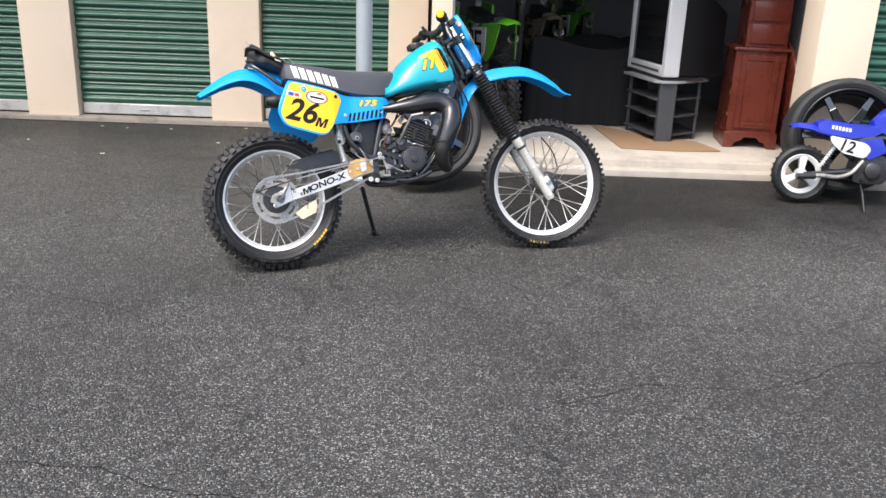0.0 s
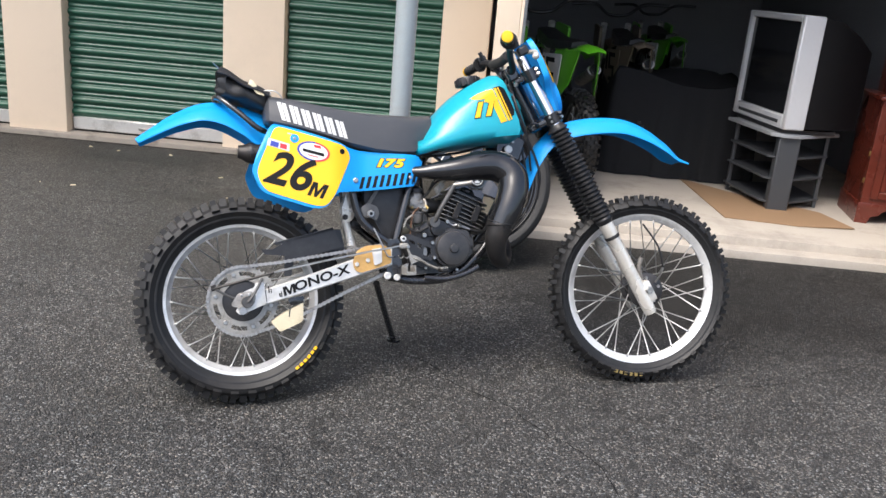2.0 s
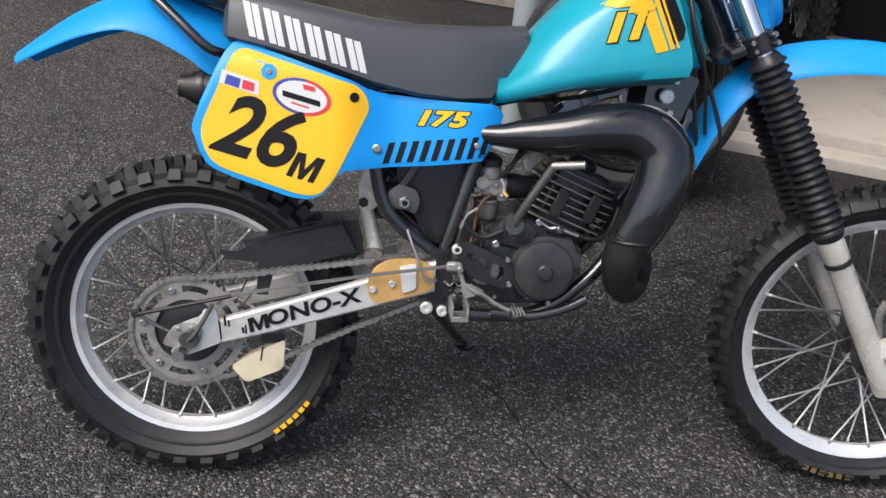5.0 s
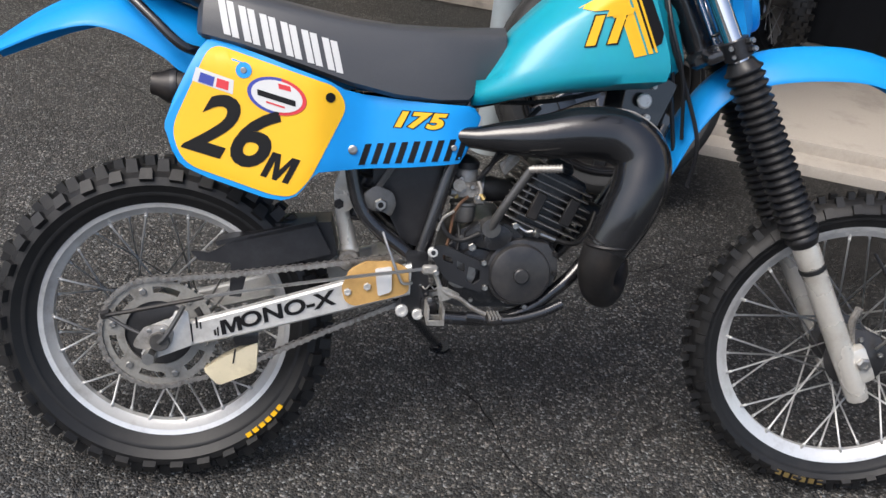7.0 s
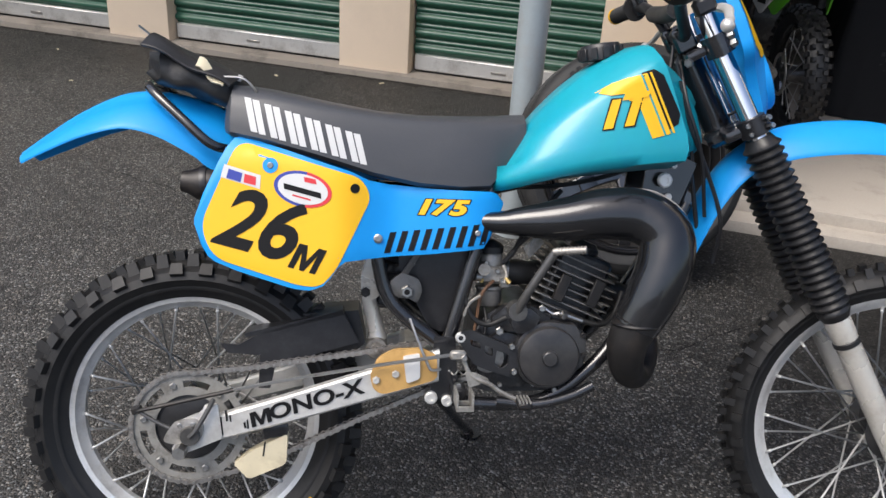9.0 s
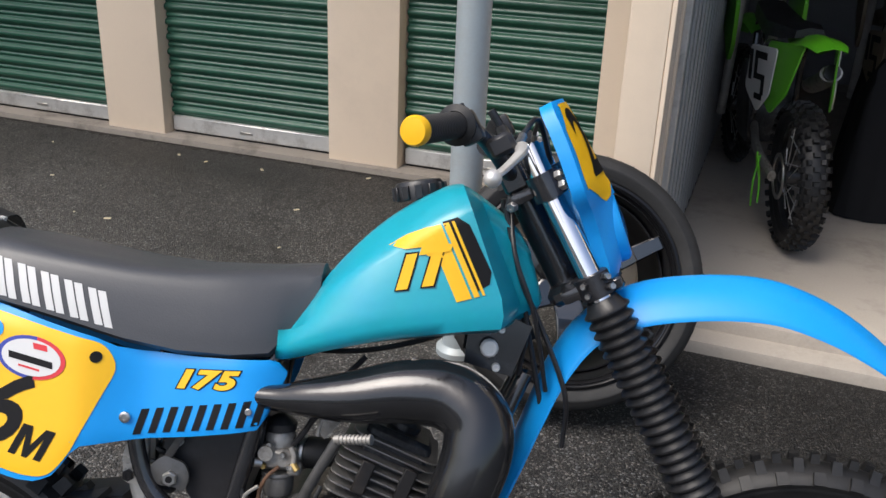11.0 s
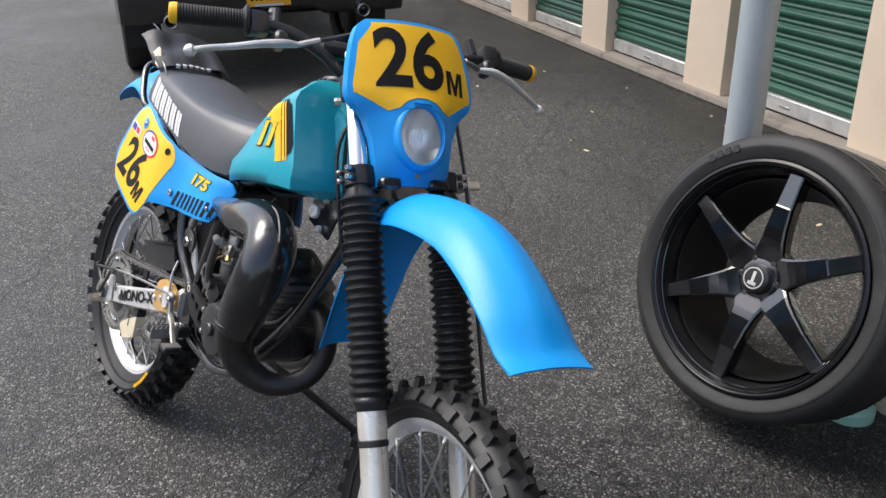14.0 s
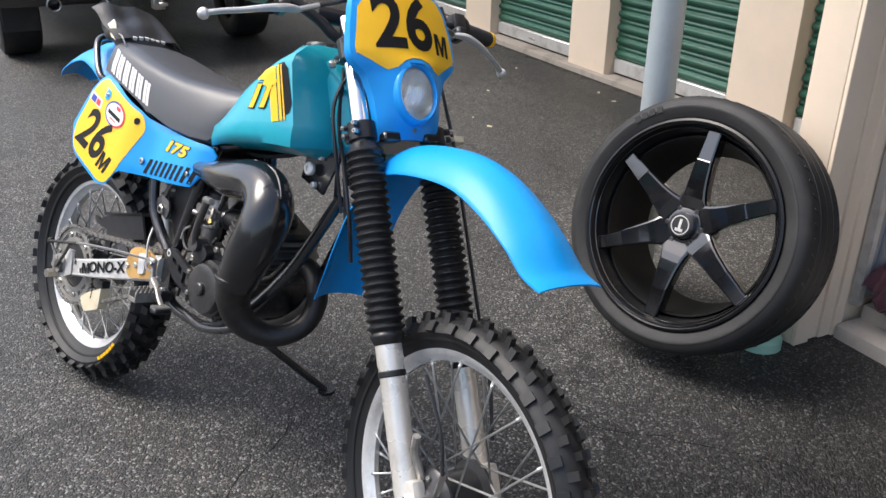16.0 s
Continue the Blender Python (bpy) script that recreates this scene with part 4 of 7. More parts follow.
# frame
bm = bmesh.new()
for s in (-1, 1):
    add_tube(bm, [(0.338, s * 0.085, 0.80), (0.350, s * 0.09, 0.665), (0.371, s * 0.09, 0.592), (0.414, s * 0.09, 0.546), (0.474, s * 0.09, 0.496), (0.487, s * 0.09, 0.43)], 0.0135, 10, 5)
    add_tube(bm, [(0.56, s * 0.07, 0.80), (0.535, s * 0.088, 0.69), (0.482, s * 0.09, 0.48), (0.487, s * 0.088, 0.41), (0.53, s * 0.085, 0.385), (0.647, s * 0.088, 0.386), (0.713, s * 0.088, 0.414), (0.751, s * 0.086, 0.444), (0.801, s * 0.075, 0.491), (0.872, s * 0.05, 0.60), (0.955, s * 0.03, 0.78)], 0.0135, 10, 5)
    add_tube(bm, [(0.97, s * 0.02, 0.905), (0.78, s * 0.05, 0.872), (0.56, s * 0.07, 0.80), (0.30, s * 0.080, 0.790), (0.12, s * 0.078, 0.850)], 0.012, 10, 5)
add_tube(bm, [(0.487, -0.09, 0.43), (0.487, 0.09, 0.43)], 0.014, 10)
add_tube(bm, [STEER_M @ Vector((0, 0, -0.01)), STEER_M @ Vector((0, 0, 0.17))], 0.028, 16)
add_slab(bm, [(0.855, 0.80), (0.93, 0.78), (0.96, 0.86), (0.90, 0.885), (0.86, 0.85)], -0.062, -0.056)
add_slab(bm, [(0.855, 0.80), (0.93, 0.78), (0.96, 0.86), (0.90, 0.885), (0.86, 0.85)], 0.056, 0.062)
add_slab(bm, [(0.46, 0.52), (0.50, 0.52), (0.51, 0.40), (0.455, 0.395)], -0.105, -0.099)
frame_part = part("frame", bm, FRAME_BLACK, bike, "black tubular steel frame")
part("rear_loop", tube([(0.105, -0.055, 0.845), (0.078, -0.088, 0.858), (0.045, -0.108, 0.870), (-0.005, -0.100, 0.912), (-0.065, -0.07, 0.962), (-0.08, 0.0, 0.972), (-0.065, 0.07, 0.962), (-0.005, 0.100, 0.912), (0.045, 0.108, 0.870), (0.078, 0.088, 0.858), (0.105, 0.055, 0.845)], 0.009, 10, 6), FRAME_BLACK, bike, "black tubular rear loop")
for c, r in (((0.893, -0.074, 0.827), 0.0145), ((0.905, -0.064, 0.795), 0.007), ((0.912, -0.064, 0.855), 0.006), ((0.457, -0.106, 0.402), 0.0125), ((0.488, -0.106, 0.396), 0.011), ((0.509, -0.112, 0.522), 0.0105), ((0.415, -0.074, 0.657), 0.006)):
    part("frame_bolt", bolt(c, (0, -1, 0), r, 0.009, 12), ALLOY, frame_part)
# airbox and mud flap, shock
bm = bmesh.new()
add_slab(bm, rounded([(0.39, 0.78), (0.56, 0.78), (0.545, 0.66), (0.492, 0.52), (0.455, 0.525), (0.39, 0.64)], 0.015), -0.072, 0.072, None, 0.006)
part("airbox", bm, BLACK, bike, "black airbox")
bm = bmesh.new()
add_slab(bm, rounded([(0.372, 0.622), (0.395, 0.640), (0.428, 0.628), (0.436, 0.606), (0.426, 0.580), (0.412, 0.590), (0.384, 0.592)], 0.008), -0.092, -0.086, None, 0.001)
add_slab(bm, rounded([(0.392, 0.634), (0.402, 0.628), (0.440, 0.690), (0.430, 0.694)], 0.004), -0.091, -0.087, None, 0.001)
shock_mount = part("shock_mount", bm, SPROCKET_DARK, bike, "bare steel shock bracket")
part("bolt", bolt((0.406, -0.092, 0.604), (0, -1, 0), 0.0125, 0.009), STEEL, shock_mount)
part("bolt_hole", lathe([(0.0055, -0.1018), (0.0055, -0.100), (0.001, -0.100)], pose(0.406, 0, 0.604), 12), INK, shock_mount)
bm = bmesh.new()
for y in (-0.052, -0.016):
    add_slab(bm, rounded([(0.322, 0.745), (0.350, 0.745), (0.359, 0.640), (0.358, 0.592), (0.345, 0.578), (0.320, 0.582), (0.318, 0.625), (0.330, 0.660)], 0.007), y - 0.006, y + 0.006, None, 0.002)
add_box(bm, 0.325, 0.352, -0.046, -0.022, 0.66, 0.735, 0.003)
clevis = part("shock_clevis", bm, FORK_LEG, bike, "pale cast alloy shock clevis")
part("clevis_bolt", bolt((0.328, -0.058, 0.594), (0, -1, 0), 0.010, 0.006), PIPE_DULL, clevis)
part("clevis_bolt", bolt((0.346, -0.058, 0.628), (0, -1, 0), 0.006, 0.005), STEEL, clevis)
bm = tube([(0.333, -0.034, 0.600, 0.0135), (0.336, -0.032, 0.570, 0.0145), (0.350, -0.028, 0.515, 0.0165), (0.353, -0.027, 0.495, 0.020)], 0.015, 14, 2)
link_rod = part("shock_link", bm, FORK_LEG, bike, "silver alloy suspension link")
bm = bmesh.new()
add_lathe(bm, [(0.020, -0.022), (0.022, -0.018), (0.022, 0.020)], pose(0.352, -0.03, 0.480), 18)
add_lathe(bm, [(0.011, -0.032), (0.013, -0.022)], pose(0.352, -0.03, 0.480), 14)
part("link_eye", bm, CARB_ALLOY, link_rod, "rusty link bush")
shock = part("shock", tube([(0.42, 0.0, 0.70), (0.36, 0.0, 0.56)], 0.028, 14), BLACK, bike)
coil = []
for k in range(49):
    p, t = Vector((0.42, 0, 0.70)).lerp(Vector((0.36, 0, 0.56)), k / 48), k * 0.9
    coil.append((p.x + 0.034 * math.cos(t), 0.034 * math.sin(t), p.z))
part("shock_coil", tube(coil, 0.0045, 6, 2), BLACK, shock)

# engine
bm = bmesh.new()
add_slab(bm, rounded([(0.530, 0.425), (0.56, 0.405), (0.69, 0.408), (0.745, 0.440), (0.762, 0.50), (0.745, 0.550), (0.70, 0.575), (0.60, 0.580), (0.545, 0.55)], 0.022), -0.078, 0.115, None, 0.010)
add_slab(bm, rounded([(0.565, 0.555), (0.600, 0.585), (0.650, 0.580), (0.690, 0.560), (0.640, 0.535), (0.590, 0.530)], 0.010), -0.100, -0.070, None, 0.006)
add_slab(bm, rounded([(0.545, 0.440), (0.60, 0.420), (0.640, 0.420), (0.630, 0.520), (0.590, 0.530), (0.548, 0.505)], 0.010), -0.092, -0.070, None, 0.005)
engine = part("engine_case", bm, CAST, bike, "oily dark grey engine case")
ring = [(0.677 + 0.065 * math.cos(radians(a)), 0.489 + 0.066 * math.sin(radians(a))) for a in range(75, 346, 15)] + [(0.752, 0.488), (0.750, 0.520), (0.728, 0.549)]
bm = slab(ring, -0.117, -0.076, None, 0.004)
cover_base = part("ignition_cover", bm, COVER_BLACK, engine, "worn black round ignition cover")
cm = pose(0.677, 0, 0.489)
part("cover_disc", lathe([(0.0585, -0.112), (0.0585, -0.126), (0.056, -0.1315), (0.051, -0.1335), (0.018, -0.1345)], cm, 56), COVER_BLACK, cover_base)
part("cover_boss", lathe([(0.0155, -0.132), (0.0150, -0.142), (0.0125, -0.1445), (0.001, -0.145)], cm, 24), COVER_BLACK, cover_base)
for c in ((0.634, -0.117, 0.541), (0.742, -0.117, 0.531), (0.745, -0.117, 0.492)):
    part("cover_screw", bolt(c, (0, -1, 0), 0.0055, 0.005), PIPE_DULL, cover_base)
# the guard is a pressed plate with three windows in it
bm = bmesh.new()
rim = rounded([(0.500, 0.522), (0.512, 0.536), (0.530, 0.537), (0.600, 0.509), (0.616, 0.504), (0.621, 0.466), (0.604, 0.448), (0.571, 0.457), (0.536, 0.470)], 0.006, 3)
windows = [rounded(w, 0.003, 2) for w in ([(0.526, 0.520), (0.544, 0.514), (0.549, 0.502), (0.529, 0.508)], [(0.555, 0.509), (0.570, 0.503), (0.571, 0.487), (0.556, 0.493)], [(0.578, 0.499), (0.601, 0.491), (0.602, 0.472), (0.590, 0.462), (0.575, 0.470)])]
edges = []
for loop in [rim] + windows:
    vs = [bm.verts.new((x, -0.121 + 0.02 * (x - 0.5), z)) for x, z in loop]
    edges += [bm.edges.new(e) for e in zip(vs, vs[1:] + vs[:1])]
bmesh.ops.triangle_fill(bm, use_beauty=True, edges=edges, normal=(0, -1, 0))
bmesh.ops.solidify(bm, geom=bm.faces[:], thickness=0.010)
guard = part("sprocket_guard", bm, BLACK, engine, "black pressed front sprocket guard with windows", False)
for c in ((0.606, -0.121, 0.508), (0.612, -0.121, 0.459)):
    part("guard_bolt", bolt(c, (0, -1, 0), 0.0065, 0.006), STEEL, guard)
bm = lathe([(0.030, -0.096), (0.030, -0.090), (0.012, -0.090)], pose(0.566, 0, 0.478), 22)
part("front_sprocket", bm, CHAIN_STEEL, engine, "oily front sprocket")
for c, r in (((0.584, -0.103, 0.533), 0.0085), ((0.563, -0.092, 0.548), 0.005), ((0.654, -0.10, 0.429), 0.0055), ((0.696, -0.10, 0.418), 0.0055), ((0.590, -0.094, 0.425), 0.005), ((0.664, -0.10, 0.578), 0.0075), ((0.618, -0.102, 0.560), 0.005)):
    part("engine_bolt", bolt(c, (0, -1, 0), r, 0.006), STEEL, engine)
# finned cylinder leaning forward
cyl_m = pose(0.715, 0.0, 0.560, 0, 22, 0)
bm = bmesh.new()
add_box(bm, -0.055, 0.055, -0.055, 0.055, -0.03, 0.125, 0.008, cyl_m)
part("cylinder", bm, CAST, engine, "dark cylinder barrel")
for k in range(8):
    w = 0.082 if k < 6 else 0.074
    bm = slab(rounded([(-w, -w * 1.0), (w * 0.95, -w * 1.0), (w * 0.95, w), (-w, w)], 0.02), 0.0, 0.0026, cyl_m @ pose(0, 0, 0.004 + 0.0145 * k, 90) @ pose(0, 0, 0), 0.0008)
    part("fin", bm, FIN_ALLOY, engine)
for x, z in ((-0.03, 0.045), (0.035, 0.06)):
    bm = bmesh.new()
    add_box(bm, x - 0.011, x + 0.011, -0.088, -0.079, z - 0.025, z + 0.03, 0.002, cyl_m)
    part("fin_damper", bm, PIPE_DULL, engine)
bm = bmesh.new()
add_lathe(bm, [(0.03, 0.11), (0.03, 0.135), (0.02, 0.145)], cyl_m @ pose(0, 0, 0, 90), 16)
part("cylinder_head_top", bm, CAST, engine)
# intake and carburettor
bm = bmesh.new()
add_lathe(bm, [(0.021, -0.030), (0.024, 0.0), (0.024, 0.020), (0.020, 0.026), (0.001, 0.028)], pose(0.568, -0.048, 0.650, 90), 20)
add_box(bm, 0.543, 0.598, -0.078, -0.015, 0.618, 0.652, 0.006)
add_lathe(bm, [(0.012, -0.02), (0.012, 0.018)], pose(0.552, -0.07, 0.648), 12)
add_tube(bm, [(0.590, -0.076, 0.655), (0.596, -0.082, 0.640), (0.592, -0.084, 0.622)], 0.0042, 8)
add_box(bm, 0.584, 0.606, -0.080, -0.060, 0.610, 0.630, 0.004)
carb = part("carburettor", bm, CARB_ALLOY, bike, "grimy alloy carburettor")
bm = bmesh.new()
add_lathe(bm, [(0.0265, 0.020), (0.0270, 0.015), (0.0245, 0.012), (0.0245, -0.010), (0.021, -0.018), (0.012, -0.022), (0.001, -0.023)], pose(0.567, -0.055, 0.592, 90), 24)
part("float_bowl", bm, FIN_ALLOY, carb, "grey float bowl")
part("carburettor_cap", lathe([(0.025, 0.0), (0.026, 0.012), (0.018, 0.020), (0.006, 0.026)], pose(0.568, -0.048, 0.676, 90), 18), BLACK, carb, "black screw cap")
part("intake_boot", tube([(0.592, -0.035, 0.636, 0.022), (0.618, -0.028, 0.634, 0.026), (0.645, -0.018, 0.632, 0.023), (0.665, -0.01, 0.630, 0.026)], 0.022, 16, 3), RUBBER, carb, "black rubber intake boot")
part("airbox_boot", tube([(0.490, -0.03, 0.662, 0.030), (0.520, -0.03, 0.655, 0.026), (0.548, -0.035, 0.645, 0.024)], 0.024, 16, 3), RUBBER, carb, "black rubber air boot")
part("boot_clamp", lathe([(0.0265, -0.004), (0.028, 0), (0.0265, 0.004)], Matrix.Translation((0.605, -0.032, 0.635)) @ pose(0, 0, 0, 0, 0, 78), 20), STEEL, carb)
part("fuel_hose", tube([(0.590, -0.06, 0.655), (0.612, -0.066, 0.684), (0.640, -0.06, 0.735), (0.70, -0.05, 0.80)], 0.0048, 8), BLACK, carb)
part("overflow_hose", tube([(0.572, -0.080, 0.625), (0.556, -0.088, 0.612), (0.545, -0.090, 0.590), (0.540, -0.092, 0.55), (0.530, -0.095, 0.50)], 0.0032, 8), RUST_HOSE, carb, "stained brown overflow hose")
part("hose_joint", tube([(0.594, -0.082, 0.632), (0.602, -0.086, 0.622)], 0.0055, 8), BRASS, carb)
part("idle_screw", tube([(0.545, -0.085, 0.632), (0.534, -0.09, 0.634)], 0.0075, 10, 1), STEEL, carb)
bm = tube([(0.664, -0.088, 0.580), (0.686, -0.092, 0.566), (0.700, -0.094, 0.5675)], 0.0042, 8)
add_tube(bm, [(0.700, -0.094, 0.5675), (0.745, -0.092, 0.552)], 0.0058, 10)
add_bolt(bm, (0.703, -0.098, 0.566), (0.94, 0.05, -0.33), 0.0095, 0.010)
part("cable_end", bm, STEEL, engine, "pale clutch cable adjuster")
# hoses, wires and small brackets round the engine
for pts, r in (([(0.515, -0.095, 0.60), (0.530, -0.100, 0.56), (0.560, -0.105, 0.545), (0.595, -0.108, 0.56)], 0.0045), ([(0.640, -0.088, 0.60), (0.625, -0.10, 0.56), (0.635, -0.115, 0.52), (0.628, -0.12, 0.46)], 0.0040),
               ([(0.555, -0.06, 0.58), (0.560, -0.085, 0.54), (0.545, -0.095, 0.47), (0.53, -0.09, 0.42)], 0.0035), ([(0.60, -0.06, 0.67), (0.64, -0.08, 0.715), (0.71, -0.075, 0.735), (0.79, -0.05, 0.74)], 0.0040),
               ([(0.745, -0.092, 0.552), (0.785, -0.088, 0.545), (0.815, -0.06, 0.56), (0.835, -0.04, 0.60)], 0.0052), ([(0.60, -0.02, 0.80), (0.70, -0.05, 0.81), (0.80, -0.055, 0.835), (0.88, -0.05, 0.87)], 0.0045)):
    part("engine_hose", tube(pts, r, 8), RUBBER, engine, "black rubber hose")
for pts, r in (([(0.632, -0.09, 0.680), (0.640, -0.09, 0.705), (0.665, -0.085, 0.715)], 0.003), ([(0.515, -0.098, 0.560), (0.525, -0.10, 0.585), (0.545, -0.10, 0.600)], 0.003)):
    part("engine_wire", tube(pts, r, 6), SPROCKET, engine)
part("head_bracket", slab(rounded([(0.628, 0.690), (0.655, 0.715), (0.668, 0.700), (0.640, 0.668)], 0.004), -0.070, -0.064, None, 0.001), CARB_ALLOY, engine, "dull alloy head bracket")
part("shift_knuckle", slab(rounded([(0.60, 0.555), (0.635, 0.585), (0.66, 0.565), (0.645, 0.54), (0.615, 0.53)], 0.008), -0.122, -0.10, None, 0.003), CAST, engine)
for x, z in ((0.588, 0.626), (0.548, 0.626), (0.556, 0.660), (0.578, 0.645)):
    part("carburettor_screw", bolt((x, -0.080, z), (0, -1, 0), 0.005, 0.006), BRASS if x == 0.548 else STEEL, carb)
# kick lever
bm = tube([(0.612, -0.125, 0.575), (0.628, -0.14, 0.615), (0.672, -0.155, 0.695)], 0.0085, 10, 4)
add_lathe(bm, [(0.018, -0.015), (0.018, 0.015)], pose(0.613, -0.118, 0.577), 14)
kick = part("kick_lever", bm, SPROCKET_DARK, bike, "folded kick-start lever")
bm = tube([(0.668, -0.158, 0.696), (0.724, -0.180, 0.704)], 0.0066, 10)
for k in range(9):
    c = Vector((0.668, -0.158, 0.696)).lerp(Vector((0.724, -0.180, 0.704)), 0.10 + 0.105 * k)
    add_tube(bm, [c, c + Vector((0.0030, -0.0012, 0.0004))], 0.0080, 10, 1)
part("kick_pedal", bm, CARB_ALLOY, kick, "worn ribbed steel pedal")
# exhaust
bm = tube([(0.765, 0.02, 0.585, 0.025), (0.845, 0.030, 0.582, 0.025), (0.893, 0.020, 0.535, 0.024), (0.905, -0.004, 0.486, 0.0225), (0.893, -0.038, 0.455, 0.0225), (0.862, -0.082, 0.443, 0.0255), (0.829, -0.128, 0.470, 0.0315), (0.818, -0.152, 0.520, 0.0375), (0.833, -0.161, 0.572, 0.0435)], 0.03, 20, 6)
header = part("exhaust_header", bm, PIPE_DULL, bike, "dull black exhaust header")
bm = tube([(0.829, -0.159, 0.560, 0.0435), (0.856, -0.164, 0.620, 0.049), (0.877, -0.160, 0.682, 0.052), (0.875, -0.148, 0.733, 0.052), (0.832, -0.132, 0.762, 0.051), (0.767, -0.126, 0.764, 0.048), (0.692, -0.122, 0.752, 0.040), (0.62, -0.114, 0.745, 0.029), (0.56, -0.104, 0.741, 0.019), (0.45, -0.075, 0.745, 0.016), (0.36, -0.06, 0.765, 0.018)], 0.04, 24, 6)
pipe = part("exhaust_chamber", bm, PIPE_BLACK, bike, "glossy black expansion chamber exhaust")
bm = tube([(0.872, -0.168, 0.560), (0.903, -0.172, 0.612), (0.927, -0.168, 0.685), (0.915, -0.156, 0.762), (0.858, -0.138, 0.808), (0.775, -0.128, 0.813)], 0.0016, 6)
part("weld_seam", bm, SPROCKET, pipe, "raised weld seam along the pipe")
part("pipe_joint", lathe([(0.0455, -0.003), (0.0475, 0), (0.0455, 0.003)], pose(0.831, -0.160, 0.566, 90) @ pose(0, 0, 0, 0, 0, 0), 24), PIPE_DULL, pipe)
bm = tube([(0.36, -0.06, 0.765, 0.018), (0.30, -0.06, 0.775, 0.031), (0.045, -0.066, 0.793, 0.032), (0.018, -0.067, 0.795, 0.031), (0.0, -0.068, 0.797, 0.022), (-0.012, -0.068, 0.798, 0.020)], 0.03, 20, 1)
muffler = part("silencer", bm, PIPE_DULL, bike, "dull brown-black silencer end")
part("silencer_band", lathe([(0.0335, -0.006), (0.0345, 0), (0.0335, 0.006)], Matrix.Translation((0.030, -0.066, 0.794)) @ pose(0, 0, 0, 0, 0, 90) @ pose(0, 0, 0, -7, 0, 0), 24), BLACK, muffler)
# footpeg, brake pedal, stand
bm = bmesh.new()
add_box(bm, 0.494, 0.522, -0.140, -0.100, 0.400, 0.428, 0.004)
add_box(bm, 0.503, 0.526, -0.196, -0.138, 0.404, 0.408)
peg = part("footpeg", bm, BLACK, bike, "open serrated steel footpeg")
for x in (0.499, 0.527):
    bm = box(x - 0.002, x + 0.002, -0.202, -0.136, 0.406, 0.430, 0.0006)
    for k in range(6):
        add_box(bm, x - 0.002, x + 0.002, -0.200 + 0.011 * k, -0.1945 + 0.011 * k, 0.430, 0.4365)
    part("peg_blade", bm, SPROCKET, peg)
for y in (-0.202, -0.170):
    part("peg_blade", box(0.501, 0.525, y, y + 0.004, 0.406, 0.416, 0.0006), SPROCKET, peg)
part("peg_bolt", bolt((0.508, -0.118, 0.428), (0, 0, 1), 0.008, 0.006), STEEL, peg)
bm = bmesh.new()
add_tube(bm, [(0.508, -0.158, 0.500), (0.514, -0.158, 0.485), (0.523, -0.16, 0.465), (0.538, -0.163, 0.455), (0.560, -0.168, 0.448), (0.582, -0.174, 0.434), (0.608, -0.18, 0.424)], 0.0068, 8, 5, True, 0.65)
add_box(bm, 0.486, 0.516, -0.163, -0.149, 0.490, 0.508, 0.004)
add_slab(bm, rounded([(0.514, 0.470), (0.522, 0.440), (0.545, 0.448), (0.560, 0.456), (0.535, 0.468)], 0.004), -0.166, -0.161)
pedal = part("brake_pedal", bm, SPROCKET, bike, "worn bare steel brake pedal")
part("pedal_pad", box(0.608, 0.634, -0.212, -0.172, 0.414, 0.426, 0.003), PIPE_DULL, pedal, "rusty serrated pedal pad")
for k in range(4):
    part("pad_tooth", box(0.610 + 0.0062 * k, 0.6125 + 0.0062 * k, -0.211, -0.173, 0.425, 0.430), SPROCKET, pedal)
part("pedal_bolt", bolt((0.512, -0.164, 0.496), (0, -1, 0), 0.006, 0.005), STEEL, pedal)
part("return_spring", tube([(0.486 + 0.0045 * k, -0.145 + 0.004 * math.sin(1.6 * k), 0.462 + 0.004 * math.cos(1.6 * k)) for k in range(12)], 0.0016, 6, 2), STEEL, pedal, "small steel return spring")
part("skid_tube", tube([(0.585, -0.098, 0.392), (0.659, -0.104, 0.389), (0.725, -0.104, 0.405), (0.771, -0.10, 0.426)], 0.0105, 10), FRAME_BLACK, bike)
bm = tube([(0.46, 0.075, 0.37), (0.50, 0.17, 0.30), (0.597, 0.403, 0.136)], 0.0115, 10, 1)
add_lathe(bm, [(0.026, -0.004), (0.026, 0.004)], Matrix.Translation((0.60, 0.408, 0.135)) @ pose(0, 0, 0, 90 + 18, 0, 0), 16)
part("side_stand", bm, FRAME_BLACK, bike, "black side stand resting on the asphalt")
part("brake_spring_wire", tube([(0.412, -0.112, 0.556), (0.426, -0.128, 0.522), (0.448, -0.136, 0.473), (0.456, -0.136, 0.464), (0.472, -0.13, 0.464)], 0.0028, 6), STEEL, bike)

# tank
def tank_ring(x, zb, zt, wb, wm, wt, zm, ws, zs, rake=0.0):
    """One cross-section: belly, widest line, shoulder and top; rake leans it forward at the foot."""
    half = [(0.0, zb), (wb * 0.7, zb), (wb, zb + 0.006), (wm - 0.006, zm - 0.020), (wm, zm), (wm - 0.003, zm + 0.026), (ws + 0.005, zs - 0.018), (ws - 0.006, zs), (wt + 0.014, zs + (zt - zs) * 0.45), (wt, zt - 0.008), (wt * 0.75, zt - 0.002), (0.0, zt)]
    pts = [(-y, z) for y, z in half] + [(y, z) for y, z in half[-2:0:-1]]
    return [(x + rake * (1.034 - max(z, 0.90)) - 0.35 * rake * max(0.0, 0.90 - z), y, z) for y, z in pts]


